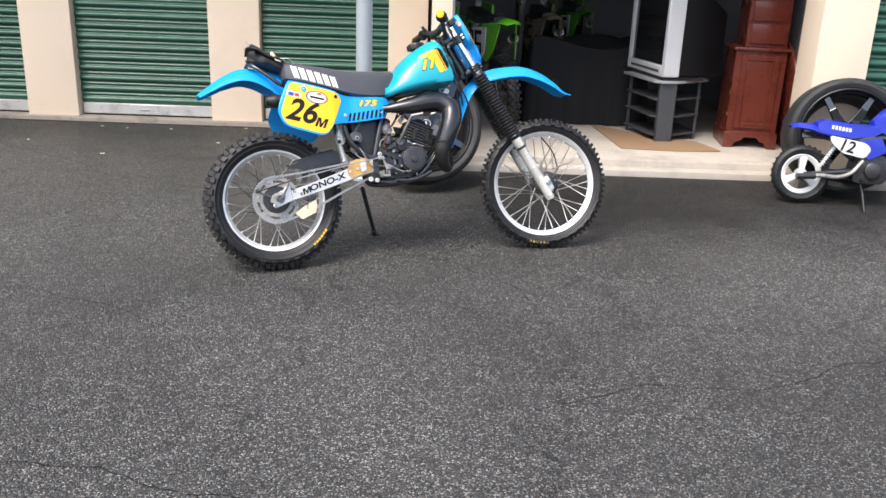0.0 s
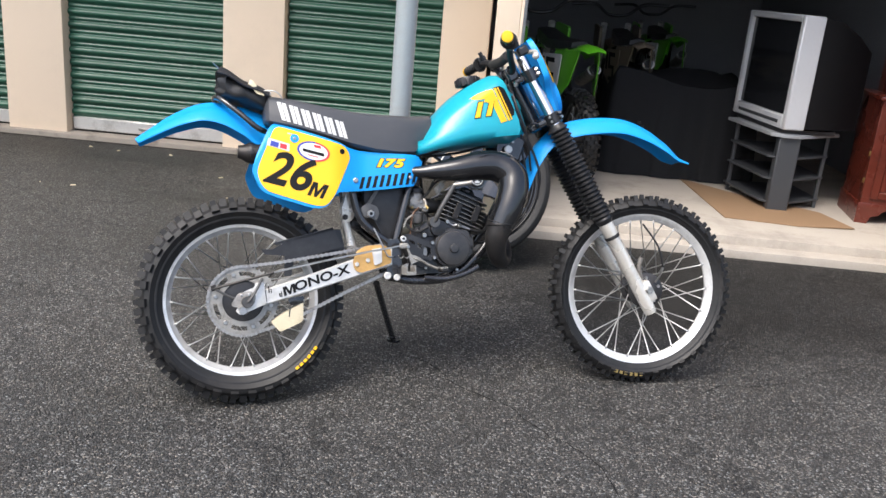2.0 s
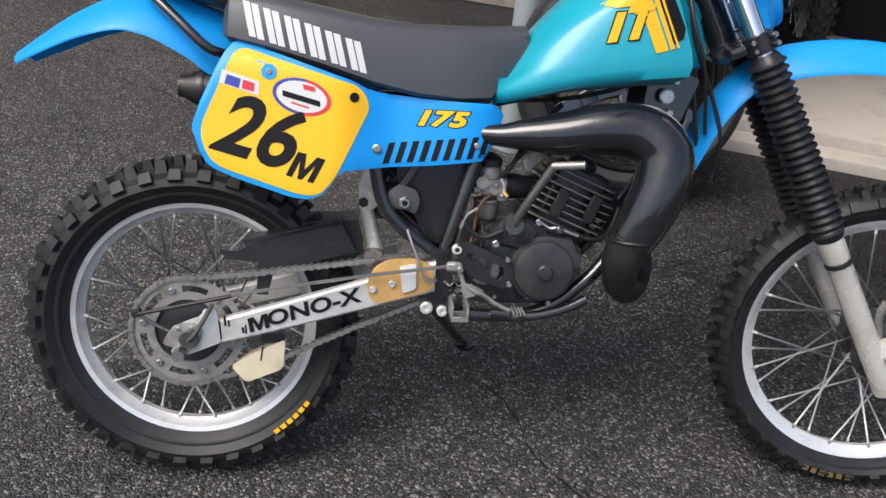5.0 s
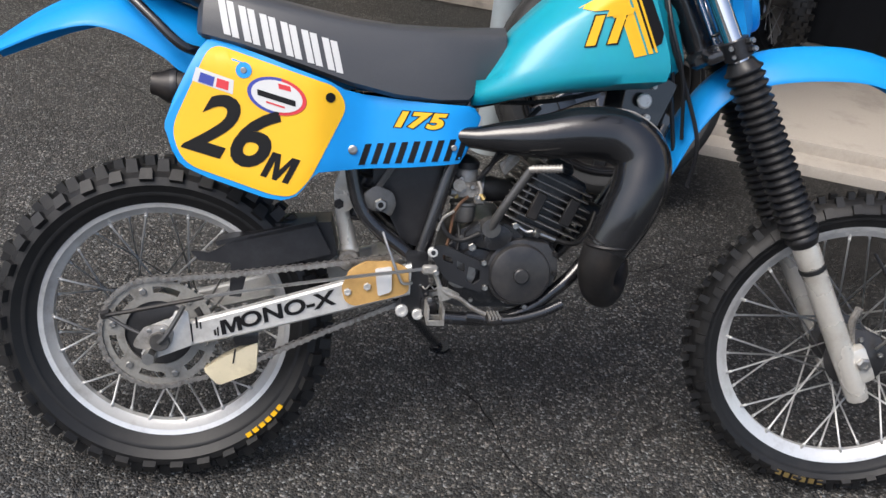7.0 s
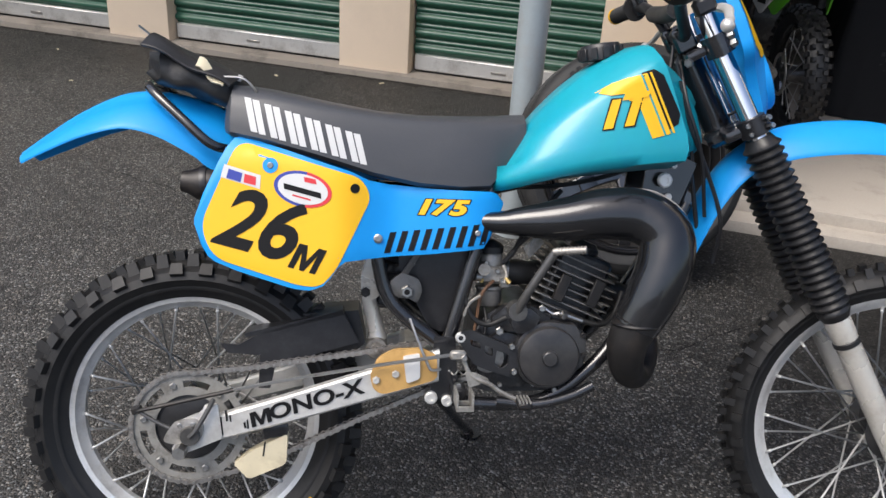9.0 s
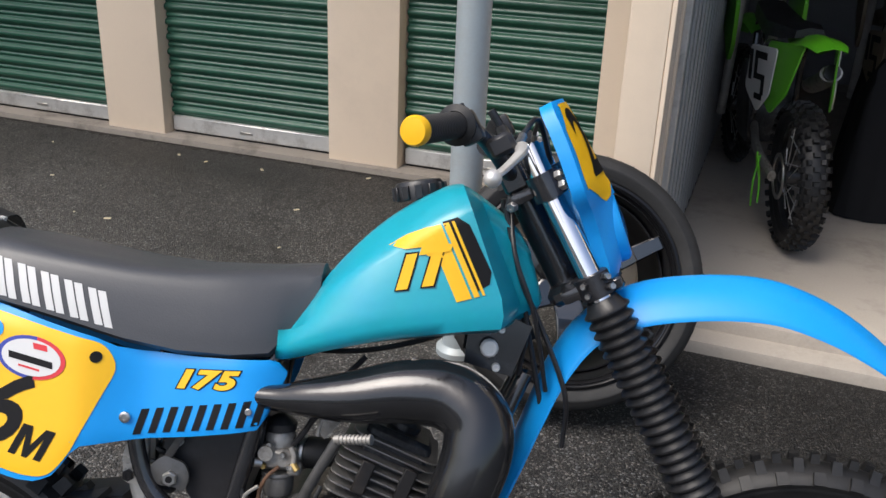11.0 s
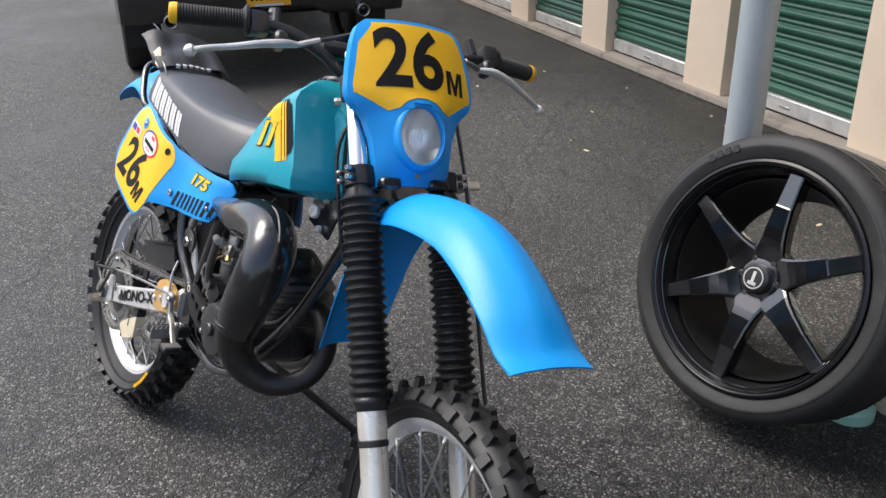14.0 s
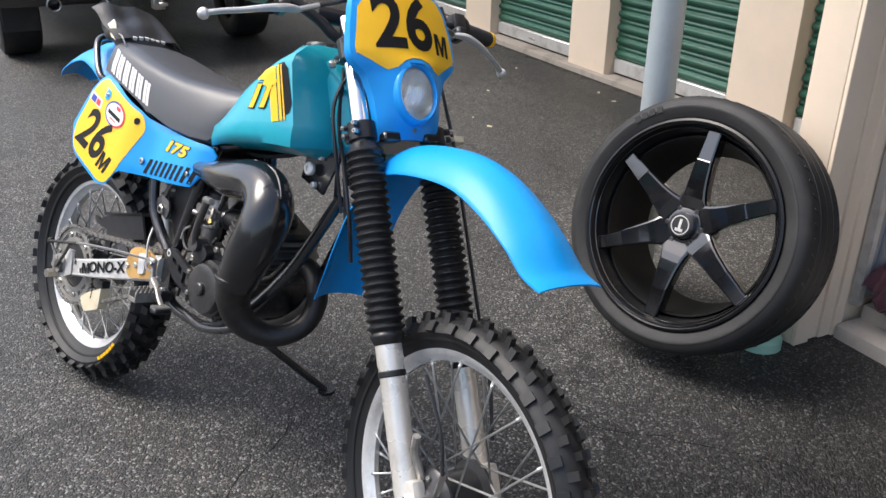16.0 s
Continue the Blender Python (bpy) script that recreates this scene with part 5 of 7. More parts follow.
bm = bmesh.new()
rings = [tank_ring(*r) for r in (
    (0.562, 0.813, 0.822, 0.040, 0.090, 0.036, 0.817, 0.078, 0.820), (0.580, 0.812, 0.848, 0.056, 0.110, 0.046, 0.821, 0.092, 0.838), (0.604, 0.811, 0.885, 0.075, 0.124, 0.050, 0.828, 0.103, 0.866), (0.640, 0.814, 0.936, 0.090, 0.139, 0.054, 0.840, 0.113, 0.908),
    (0.690, 0.822, 0.990, 0.095, 0.149, 0.058, 0.854, 0.126, 0.952), (0.735, 0.830, 1.028, 0.095, 0.153, 0.064, 0.866, 0.135, 0.984, 0.05), (0.785, 0.838, 1.058, 0.092, 0.155, 0.088, 0.876, 0.141, 1.020, 0.15),
    (0.830, 0.845, 1.076, 0.088, 0.156, 0.098, 0.884, 0.144, 1.042, 0.28), (0.858, 0.848, 1.080, 0.086, 0.155, 0.102, 0.888, 0.143, 1.050, 0.38))]
cols = [smooth_path([r[i] for r in rings], 3) for i in range(len(rings[0]))]
skin = [[c[k] for c in cols] for k in range(len(cols[0]))]
ridge = len(skin) - 1
# flat facet behind the ridge, a step inwards, and the narrow nose between the forks
for r in ((0.870, 0.855, 1.074, 0.074, 0.112, 0.086, 0.894, 0.102, 1.042, 0.42), (0.880, 0.860, 1.066, 0.056, 0.074, 0.062, 0.898, 0.070, 1.032, 0.43), (0.886, 0.864, 1.060, 0.052, 0.068, 0.056, 0.900, 0.063, 1.026, 0.42),
          (0.908, 0.872, 1.038, 0.048, 0.062, 0.050, 0.908, 0.056, 1.004, 0.38), (0.926, 0.884, 1.012, 0.042, 0.054, 0.042, 0.914, 0.048, 0.984, 0.34), (0.936, 0.896, 0.988, 0.032, 0.042, 0.032, 0.920, 0.036, 0.966, 0.30)):
    skin.append([Vector(p) for p in tank_ring(*r)])
add_loft(bm, skin)
tank = part("fuel_tank", bm, TANK_BLUE, bike, "faded turquoise plastic fuel tank")
per = len(skin[0])
sharp_rings = {ridge, ridge + 2}
for e in tank.data.edges:
    i, j = (v // per for v in e.vertices)
    k, l = (v % per for v in e.vertices)
    e.use_edge_sharp = (i == j and i in sharp_rings) or (k == l and k in (3, per - 3) and min(i, j) >= ridge - 6)
tank_tree = bvh_of(tank)
decal("tank_panel", [(0.834, 1.030), (0.852, 1.020), (0.887, 0.952), (0.885, 0.934), (0.862, 0.919), (0.812, 1.022)], tank_tree, INK, tank, "black and yellow stripes", 0.0013)
for o, w in ((0.000, 0.022), (0.0255, 0.008), (0.0375, 0.004)):
    decal("tank_stripe", quad(0.788 + o, 1.012 + o * 0.30, 0.788 + o + w, 1.012 + (o + w) * 0.30, 0.838 + o + w, 0.906 + (o + w) * 0.30, 0.838 + o, 0.906 + o * 0.30), tank_tree, YELLOW, tank, "", 0.0020)
decal("tank_flash", [(0.734, 0.984), (0.762, 1.002), (0.792, 1.014), (0.818, 0.968), (0.792, 0.972), (0.784, 0.984), (0.760, 0.980)], tank_tree, YELLOW, tank, "", 0.0025)
for x, z in ((0.762, 0.947), (0.800, 0.954)):
    decal("tank_mark_edge", quad(x - 0.0025, z + 0.0275, x + 0.0185, z + 0.0305, x + 0.0055, z - 0.0275, x - 0.0165, z - 0.0305), tank_tree, INK, tank, "", 0.0024)
    decal("tank_mark", quad(x, z + 0.025, x + 0.016, z + 0.028, x + 0.003, z - 0.025, x - 0.014, z - 0.028), tank_tree, YELLOW, tank, "", 0.0029)
decal("tank_mark", quad(0.784, 0.984, 0.830, 0.992, 0.826, 0.980, 0.780, 0.972), tank_tree, YELLOW, tank, "", 0.0033)
bm = lathe([(0.040, 0.0), (0.041, 0.022), (0.036, 0.030), (0.02, 0.032)], pose(0.775, 0, 1.052, 0, -10, 0) @ pose(0, 0, 0, 90, 0, 0), 24)
cap = part("fuel_cap", bm, BLACK, tank, "black ribbed fuel cap")
for k in range(12):
    rib = bmesh.new()
    add_box(rib, 0.038, 0.045, -0.006, 0.006, 0.002, 0.024, 0.001, pose(0.775, 0, 1.052, 0, -10, 0) @ pose(0, 0, 0, 0, 0, 30 * k))
    part("cap_rib", rib, BLACK, cap)

# seat
bm = bmesh.new()
rings = []
for x, zb, zt, wb, wt in ((0.070, 0.890, 0.948, 0.100, 0.074), (0.082, 0.884, 0.976, 0.118, 0.092), (0.15, 0.872, 0.968, 0.128, 0.104), (0.25, 0.846, 0.950, 0.130, 0.110), (0.34, 0.820, 0.936, 0.128, 0.108),
                          (0.42, 0.804, 0.930, 0.124, 0.100), (0.50, 0.798, 0.931, 0.116, 0.086), (0.555, 0.801, 0.933, 0.103, 0.066), (0.590, 0.838, 0.936, 0.078, 0.054), (0.625, 0.885, 0.938, 0.060, 0.042)):
    half = [(0, zb), (wb * 0.9, zb), (wb, zb + 0.008), (wb - 0.003, zb + (zt - zb) * 0.35), (wb * 0.4 + wt * 0.6, zb + (zt - zb) * 0.78), (wt, zt - 0.010), (wt - 0.016, zt - 0.002), (wt * 0.4, zt + 0.002), (0, zt + 0.003)]
    rings.append([(x, -y, z) for y, z in half] + [(x, y, z) for y, z in half[-2:0:-1]])
add_loft(bm, rings)
bmesh.ops.subdivide_edges(bm, edges=bm.edges[:], cuts=1, use_grid_fill=True, smooth=0.5)
seat = part("seat", bm, SEAT_VINYL, bike, "dark grey vinyl bench seat with pale maker's lettering blocks")
seat_tree = bvh_of(seat)
for k, (wt, wb) in enumerate(((0.026, 0.026),) * 6):
    u = k / 5
    x, z = 0.127 + 0.180 * u, 0.922 - 0.050 * u
    h = 0.060 - 0.006 * u
    for e, w in ((-1, 0.0060), (1, 0.0060)):
        xt, xb = x + e * 0.0074 - 0.008, x + e * 0.0074 + 0.006
        decal("seat_mark", quad(xt - w, z + h / 2 - 0.0020 * e, xt + w, z + h / 2 - 0.0020 * e - 0.002, xb + w, z - h / 2 - 0.0020 * e - 0.002, xb - w, z - h / 2 - 0.0020 * e), seat_tree, WHITE, seat, "", 0.0012)

# side covers: a number panel that flares outwards, running into a slotted cover
TOP_Z = [(0.026, 0.742), (0.040, 0.785), (0.075, 0.862), (0.090, 0.882), (0.104, 0.886), (0.20, 0.858), (0.300, 0.828), (0.330, 0.813), (0.365, 0.806), (0.45, 0.800), (0.560, 0.797), (0.576, 0.790), (0.582, 0.778)]
BOT_Z = [(0.026, 0.728), (0.034, 0.700), (0.055, 0.668), (0.100, 0.650), (0.200, 0.620), (0.232, 0.617), (0.258, 0.628), (0.285, 0.668), (0.33, 0.672), (0.45, 0.682), (0.548, 0.694), (0.568, 0.735), (0.582, 0.772)]


def cover_y(x, z):
    t = min(1.0, max(0.0, (x - 0.27) / 0.12))
    t = t * t * (3 - 2 * t)
    plate = -0.1445 - (0.80 - z) * 0.15 + 0.5 * max(0.0, z - 0.85)
    front = -0.114 - (0.75 - z) * 0.16 - 0.010 * math.sin((min(0.58, x) - 0.3) * 5) + 0.030 * max(0.0, (x - 0.50) / 0.08) ** 2
    return plate * (1 - t) + front * t


def cover(side, grow=0.0, lift=0.0, x0=0.026, x1=0.582, top=TOP_Z, bottom=BOT_Z, thick=0.004):
    bm = bmesh.new()
    cols, rows = 44, 10
    grid = []
    for layer in (0, 1):
        g = []
        for i in range(cols + 1):
            x = x0 + (x1 - x0) * i / cols
            zt, zb = lerp_table(top, x) + grow, lerp_table(bottom, x) - grow
            g.append([])
            for j in range(rows + 1):
                z = zb + (zt - zb) * j / rows
                edge = 0.006 if layer == 0 and j in (0, rows) else 0.0
                g[i].append(bm.verts.new((x, side * (-(cover_y(x, z) - lift) - (thick if layer else edge * 0.5)), z)))
        grid.append(g)
    for g in grid:
        for i in range(cols):
            for j in range(rows):
                bm.faces.new((g[i][j], g[i + 1][j], g[i + 1][j + 1], g[i][j + 1]))
    a, b = grid
    ring = [(i, 0) for i in range(cols + 1)] + [(cols, j) for j in range(1, rows + 1)] + [(i, rows) for i in range(cols - 1, -1, -1)] + [(0, j) for j in range(rows - 1, 0, -1)]
    for (i, j), (k, l) in zip(ring, ring[1:] + ring[:1]):
        bm.faces.new((a[i][j], a[k][l], b[k][l], b[i][j]))
    return bm


side_cover = part("side_cover", cover(-1), BLUE, bike, "blue plastic side cover with a yellow number panel")
part("side_cover", cover(1), BLUE, bike, "blue plastic side cover")
cover_tree = bvh_of(side_cover)
plate_outline = rounded([(0.098, 0.878), (0.316, 0.818), (0.336, 0.784), (0.276, 0.655), (0.248, 0.624), (0.212, 0.626), (0.060, 0.672), (0.036, 0.728)], [0.025, 0.03, 0.025, 0.03, 0.02, 0.02, 0.035, 0.03], 5)
number_panel = decal("number_panel", plate_outline, cover_tree, YELLOW, side_cover, "yellow number panel with a black racing number", 0.0012, 4)
decal_text("racing_number", "26", 0.146, cover_tree, INK, side_cover, 0.134, 0.729, -14, 0.26, 0.0036, 0.97, 0.0022, "black racing number")
decal("racing_class", letter_m(0.2245, 0.674, 0.050, 0.046, -14, 0.22), cover_tree, INK, side_cover, "", 0.0022)
ell = lambda cx, cz, a, b, turn: [(cx + a * math.cos(t) * math.cos(turn) - b * math.sin(t) * math.sin(turn), cz + a * math.cos(t) * math.sin(turn) + b * math.sin(t) * math.cos(turn)) for t in (2 * math.pi * k / 28 for k in range(28))]
decal("sticker", ell(0.214, 0.796, 0.052, 0.031, -0.22), cover_tree, NAVY, side_cover, "oval sponsor sticker in white, blue and red", 0.0020)
decal("sticker_half", [p for p in ell(0.214, 0.796, 0.052, 0.031, -0.22) if p[0] > 0.212], cover_tree, RED, side_cover, "", 0.0024)
decal("sticker_field", ell(0.214, 0.796, 0.045, 0.026, -0.22), cover_tree, WHITE, side_cover, "", 0.0030)
decal("sticker_bar", quad(0.180, 0.806, 0.246, 0.790, 0.247, 0.780, 0.181, 0.796), cover_tree, INK, side_cover, "", 0.0036)
decal("sticker_bar", quad(0.196, 0.787, 0.228, 0.779, 0.228, 0.776, 0.196, 0.784), cover_tree, RED, side_cover, "", 0.0036)
decal("sticker_flag", quad(0.215, 0.818, 0.236, 0.814, 0.238, 0.805, 0.217, 0.809), cover_tree, RED, side_cover, "", 0.0036)
decal("sticker_small", quad(0.076, 0.836, 0.140, 0.818, 0.139, 0.794, 0.070, 0.813), cover_tree, WHITE, side_cover, "small white sponsor sticker", 0.0020)
decal("sticker_bar", quad(0.084, 0.828, 0.108, 0.821, 0.105, 0.805, 0.080, 0.812), cover_tree, NAVY, side_cover, "", 0.0026)
decal("sticker_bar", quad(0.112, 0.820, 0.132, 0.815, 0.131, 0.800, 0.110, 0.805), cover_tree, RED, side_cover, "", 0.0026)
decal("panel_disc", ell(0.156, 0.836, 0.0135, 0.0135, 0), cover_tree, BLUE, side_cover, "", 0.0024)
decal("panel_hole", ell(0.306, 0.799, 0.0085, 0.0085, 0), cover_tree, INK, side_cover, "", 0.0026)
for body, cx in (("1", 0.428), ("7", 0.458), ("5", 0.492)):
    decal_text("cover_number_edge", body, 0.037, cover_tree, INK, side_cover, cx, 0.766, 0, 0.3, 0.0032, 1.6, 0.0013)
    decal_text("cover_number", body, 0.037, cover_tree, YELLOW, side_cover, cx, 0.766, 0, 0.3, 0.0018, 1.6, 0.0020, "yellow engine size number")
for k in range(9):
    x = 0.360 + 0.0219 * k
    zt, zb = 0.720 + 0.0024 * k, 0.682 + 0.0022 * k
    decal("vent_slot", quad(x + 0.011, zt, x + 0.0225, zt + 0.001, x + 0.0115, zb + 0.001, x, zb), cover_tree, INK, side_cover, "", 0.0011)
for x, z in ((0.349, 0.709), (0.156, 0.836), (0.532, 0.722)):
    part("bolt", bolt((x, lay(cover_tree, x, z, 0.001), z), (0, -1, 0), 0.0085 if x > 0.3 and x < 0.4 else 0.0055, 0.004, 10), STEEL, side_cover)

# rear fender
def fender(points, name, parent, m, mat, label, crown=0.016, drop=0.022, thick=0.0035):
    """A curved mudguard: stations of x, z, half width along its middle line."""
    line = smooth_path([Vector((x, w, z, e)) for x, z, w, e in points], 5)
    bm = bmesh.new()
    us = [-1, -0.95, -0.85, -0.7, -0.5, -0.3, -0.22, -0.12, 0, 0.12, 0.22, 0.3, 0.5, 0.7, 0.85, 0.95, 1]
    outer, inner = [], []
    for i, p in enumerate(line):
        a, b = line[max(i - 1, 0)], line[min(i + 1, len(line) - 1)]
        t = Vector((b[0] - a[0], 0, b[2] - a[2])).normalized()
        n = Vector((-t.z, 0, t.x))
        o, q = [], []
        for u in us:
            prof = -drop * abs(u) ** 2.6 * p[3] + crown * 0.35 * max(0.0, 1 - (u / 0.3) ** 2) * p[3]
            c = Vector((p[0], u * p[1], p[2])) + n * prof
            o.append(c)
            q.append(c - n * thick)
        outer.append(o)
        inner.append(q[::-1])
    add_loft(bm, [a + b for a, b in zip(outer, inner)])
    return part(name, bm, mat, parent, label, pose_m=m)


fender([(-0.318, 0.835, 0.045, 0.5), (-0.27, 0.868, 0.068, 0.8), (-0.20, 0.912, 0.080, 1.2), (-0.12, 0.944, 0.086, 1.6), (-0.04, 0.944, 0.088, 2.0), (0.04, 0.920, 0.086, 2.4), (0.09, 0.895, 0.080, 2.6), (0.16, 0.855, 0.06, 2.0)],
       "rear_fender", bike, Matrix.Identity(4), BLUE, "blue plastic rear mudguard", 0.020, 0.032)
fender([(-0.272, -0.262, 0.062, 0.5), (-0.215, -0.206, 0.065, 0.7), (-0.150, -0.146, 0.067, 0.8), (-0.080, -0.086, 0.067, 0.95), (0.0, -0.044, 0.068, 1.1), (0.09, -0.036, 0.072, 1.35), (0.19, -0.066, 0.075, 1.4), (0.285, -0.118, 0.076, 1.35), (0.350, -0.188, 0.077, 1.2), (0.393, -0.268, 0.077, 0.9), (0.410, -0.326, 0.076, 0.6), (0.417, -0.344, 0.075, 0.4), (0.431, -0.364, 0.074, 0.25)],
       "front_fender", bike, STEER_M @ pose(0, -0.003, 0), BLUE, "bright blue plastic front mudguard", 0.008, 0.036)

# tool bag on the rear mudguard: a creased pouch under a loose flap
def crumpled(f, nu, nv, thick):
    """A sheet f(u, v) with u and v from 0 to 1, given thickness along its normal."""
    bm = bmesh.new()
    layers = []
    for side in (0, 1):
        g = []
        for i in range(nu + 1):
            row = []
            for j in range(nv + 1):
                u, v = i / nu, j / nv
                p = Vector(f(u, v))
                du = Vector(f(min(1, u + 0.01), v)) - Vector(f(max(0, u - 0.01), v))
                dv = Vector(f(u, min(1, v + 0.01))) - Vector(f(u, max(0, v - 0.01)))
                row.append(bm.verts.new(p + du.cross(dv).normalized() * thick * side))
            g.append(row)
        for i in range(nu):
            for j in range(nv):
                bm.faces.new((g[i][j], g[i + 1][j], g[i + 1][j + 1], g[i][j + 1]))
        layers.append(g)
    a, b = layers
    ring = [(i, 0) for i in range(nu + 1)] + [(nu, j) for j in range(1, nv + 1)] + [(i, nv) for i in range(nu - 1, -1, -1)] + [(0, j) for j in range(nv - 1, 0, -1)]
    for (i, j), (k, l) in zip(ring, ring[1:] + ring[:1]):
        bm.faces.new((a[i][j], a[k][l], b[k][l], b[i][j]))
    return bm


bag_m = pose(0.010, 0.0, 0.975, 0, 17, 0)
bm = bmesh.new()
rings = []
for i in range(15):
    u = i / 14
    x = -0.088 + 0.172 * u
    end = 1 - 0.35 * max(0.0, 1 - u * 7) - 0.2 * max(0.0, 1 - (1 - u) * 8)
    ring = []
    for k in range(28):
        t = 2 * math.pi * k / 28
        cy, cz = math.cos(t), math.sin(t)
        sy, sz = math.copysign(abs(cy) ** 0.6, cy), math.copysign(abs(cz) ** 0.65, cz)
        crease = 0.0025 * math.sin(3 * t + 9 * u) + 0.0018 * math.sin(5 * t - 14 * u) + 0.0022 * math.sin(19 * u + 2 * t)
        ring.append((x + 0.006 * math.sin(4 * t), sy * (0.082 * end + crease), 0.004 + 0.010 * (1 - u) + sz * (0.036 * end - 0.008 * u + crease * 0.8)))
    rings.append(ring)
add_loft(bm, rings)
bag = part("tool_bag", bm, LEATHER, bike, "worn black tool bag strapped to the rear mudguard", pose_m=bag_m)


def flap(u, v):
    y = -0.100 + 0.200 * v
    x = -0.098 + 0.165 * u
    drop = 0.020 * max(0.0, abs(v - 0.5) * 2 - 0.72) / 0.28
    return (x + 0.006 * math.sin(7 * v), y, 0.056 - 0.020 * u - drop + 0.004 * math.sin(9 * u + 4 * v) * (1 - v) + 0.003 * math.sin(13 * v + 3 * u))


part("bag_flap", crumpled(flap, 18, 18, 0.003), LEATHER, bag, "creased black top flap")
part("flap_piping", tube([flap(k / 8, 0.0) for k in range(9)], 0.0028, 8, 2), BLACK, bag)
part("flap_piping", tube([flap(0.0, k / 8) for k in range(9)], 0.0028, 8, 2), BLACK, bag)
part("bag_tag", crumpled(lambda u, v: (0.000 + 0.055 * u, -0.088 - 0.012 * v, 0.050 - 0.022 * u - 0.018 * v + 0.004 * math.sin(8 * u)), 8, 4, 0.003), CREAM, bag, "pale frayed strap end")
part("bag_wire", tube([(0.05, -0.09, 0.03), (0.085, -0.10, 0.038), (0.11, -0.098, 0.026), (0.118, -0.09, 0.012)], 0.0022, 6), STEEL, bag)
part("bag_wire", tube([(-0.08, -0.05, 0.05), (-0.105, -0.06, 0.06), (-0.12, -0.07, 0.066)], 0.002, 6), STEEL, bag)
for k in range(6):
    p = Vector(flap(0.98, 0.22 + 0.09 * k))
    part("bag_mark", box(p.x - 0.002, p.x + 0.006, p.y - 0.005, p.y + 0.005, p.z - 0.004, p.z + 0.0045), WHITE, bag)

# forks, in steering space
BOOT_TOP, BOOT_BOTTOM = -0.030, -0.400
for s in (-1, 1):
    lm = FORK_M @ pose(0.045, s * 0.087, 0)
    sl = [(0.017, -0.772), (0.0215, -0.770), (0.0235, -0.755), (0.0235, -0.70), (0.0245, -0.67), (0.0245, -0.45), (0.0256, -0.445), (0.0256, -0.395), (0.019, -0.392)]
    leg = part("fork_leg", lathe(sl, pose(0, 0, 0, 90), 24), FORK_LEG, bike, "silver cast fork slider", pose_m=lm)
    part("stanchion", lathe([(0.0182, -0.40), (0.0182, 0.236), (0.016, 0.24)], pose(0, 0, 0, 90), 24), CHROME, leg, "polished chrome fork tube")
    prof = [(0.026, BOOT_BOTTOM - 0.008)]
    n = 23
    for k in range(n):
        z0 = BOOT_BOTTOM + (BOOT_TOP - BOOT_BOTTOM) * k / n
        dz = (BOOT_TOP - BOOT_BOTTOM) / n
        big = 0.0368 if k > 0 else 0.033
        prof += [(0.0295, z0), (0.0305, z0 + dz * 0.15), (big, z0 + dz * 0.45), (big, z0 + dz * 0.6), (0.0305, z0 + dz * 0.92)]
    prof.append((0.024, BOOT_TOP + 0.012))
    part("fork_boot", lathe(prof, pose(0, 0, 0, 90), 32), BOOT_RUBBER, leg, "ribbed black rubber fork boot")
    part("slider_ring", lathe([(0.0246, -0.468), (0.0266, -0.466), (0.0266, -0.458), (0.0246, -0.456)], pose(0, 0, 0, 90), 24), RUBBER, leg)
    bm = bmesh.new()
    add_box(bm, -0.006, 0.044, -0.018 if s < 0 else -0.012, 0.012 if s < 0 else 0.018, -0.735, -0.655, 0.010, None, 2)
    part("axle_lug", bm, FORK_LEG, leg)
    part("axle_end", bolt((0.028, s * 0.016, -0.690), (0, s, 0), 0.014, 0.012), STEEL, leg)
    bm = lathe([(0.023, -0.014), (0.0275, -0.012), (0.0275, 0.022), (0.023, 0.024)], pose(0, 0, 0.0, 90), 24)
    for z in (-0.002, 0.014):
        add_bolt(bm, (0.020, s * 0.022, z), (0.35, s, 0), 0.0068, 0.010)
        add_bolt(bm, (-0.012, s * 0.024, z), (-0.2, s, 0), 0.0055, 0.009)
    part("clamp_collar", bm, BLACK, leg)
    for z in (-0.002, 0.014):
        part("clamp_bolt", bolt((0.023, s * 0.028, z), (0.35, s, 0), 0.0055, 0.010), STEEL, leg)
        part("clamp_bolt", bolt((-0.014, s * 0.029, z), (-0.2, s, 0), 0.005, 0.008), STEEL, leg)
# front brake plate, its arm and the axle clamp on the near leg
fb = FORK_M @ pose(0.072, 0, -0.697, 0, RAKE, 0)
plate = part("front_brake_plate", lathe([(0.062, -0.052), (0.064, -0.060), (0.058, -0.066), (0.034, -0.070), (0.020, -0.082)], None, 36), COVER_BLACK, bike, "grimy black front brake plate", pose_m=fb)
for k in range(5):
    a = radians(72 * k + 20)
    part("bolt", bolt((0.046 * math.cos(a), -0.068, 0.046 * math.sin(a)), (0, -1, 0), 0.006, 0.006), STEEL, plate)
part("brake_arm", tube([(0.030, -0.075, 0.030), (0.045, -0.085, 0.060), (0.052, -0.088, 0.085)], 0.006, 8, 3, True, 0.6), STEEL, plate)
part("anchor_strut", tube([(-0.02, -0.07, 0.035), (-0.035, -0.085, 0.085), (-0.030, -0.092, 0.12)], 0.008, 8, 3), CARB_ALLOY, plate)
part("plate_cable", tube([(0.052, -0.090, 0.085), (0.030, -0.095, 0.16), (-0.03, -0.10, 0.24)], 0.0035, 8), BLACK, plate)
bm = bmesh.new()
add_box(bm, -0.01, 0.062, -0.103, 0.087, -0.004, 0.018, 0.008, None, 2)
add_box(bm, -0.035, 0.075, -0.05, 0.05, -0.012, 0.02, 0.01)
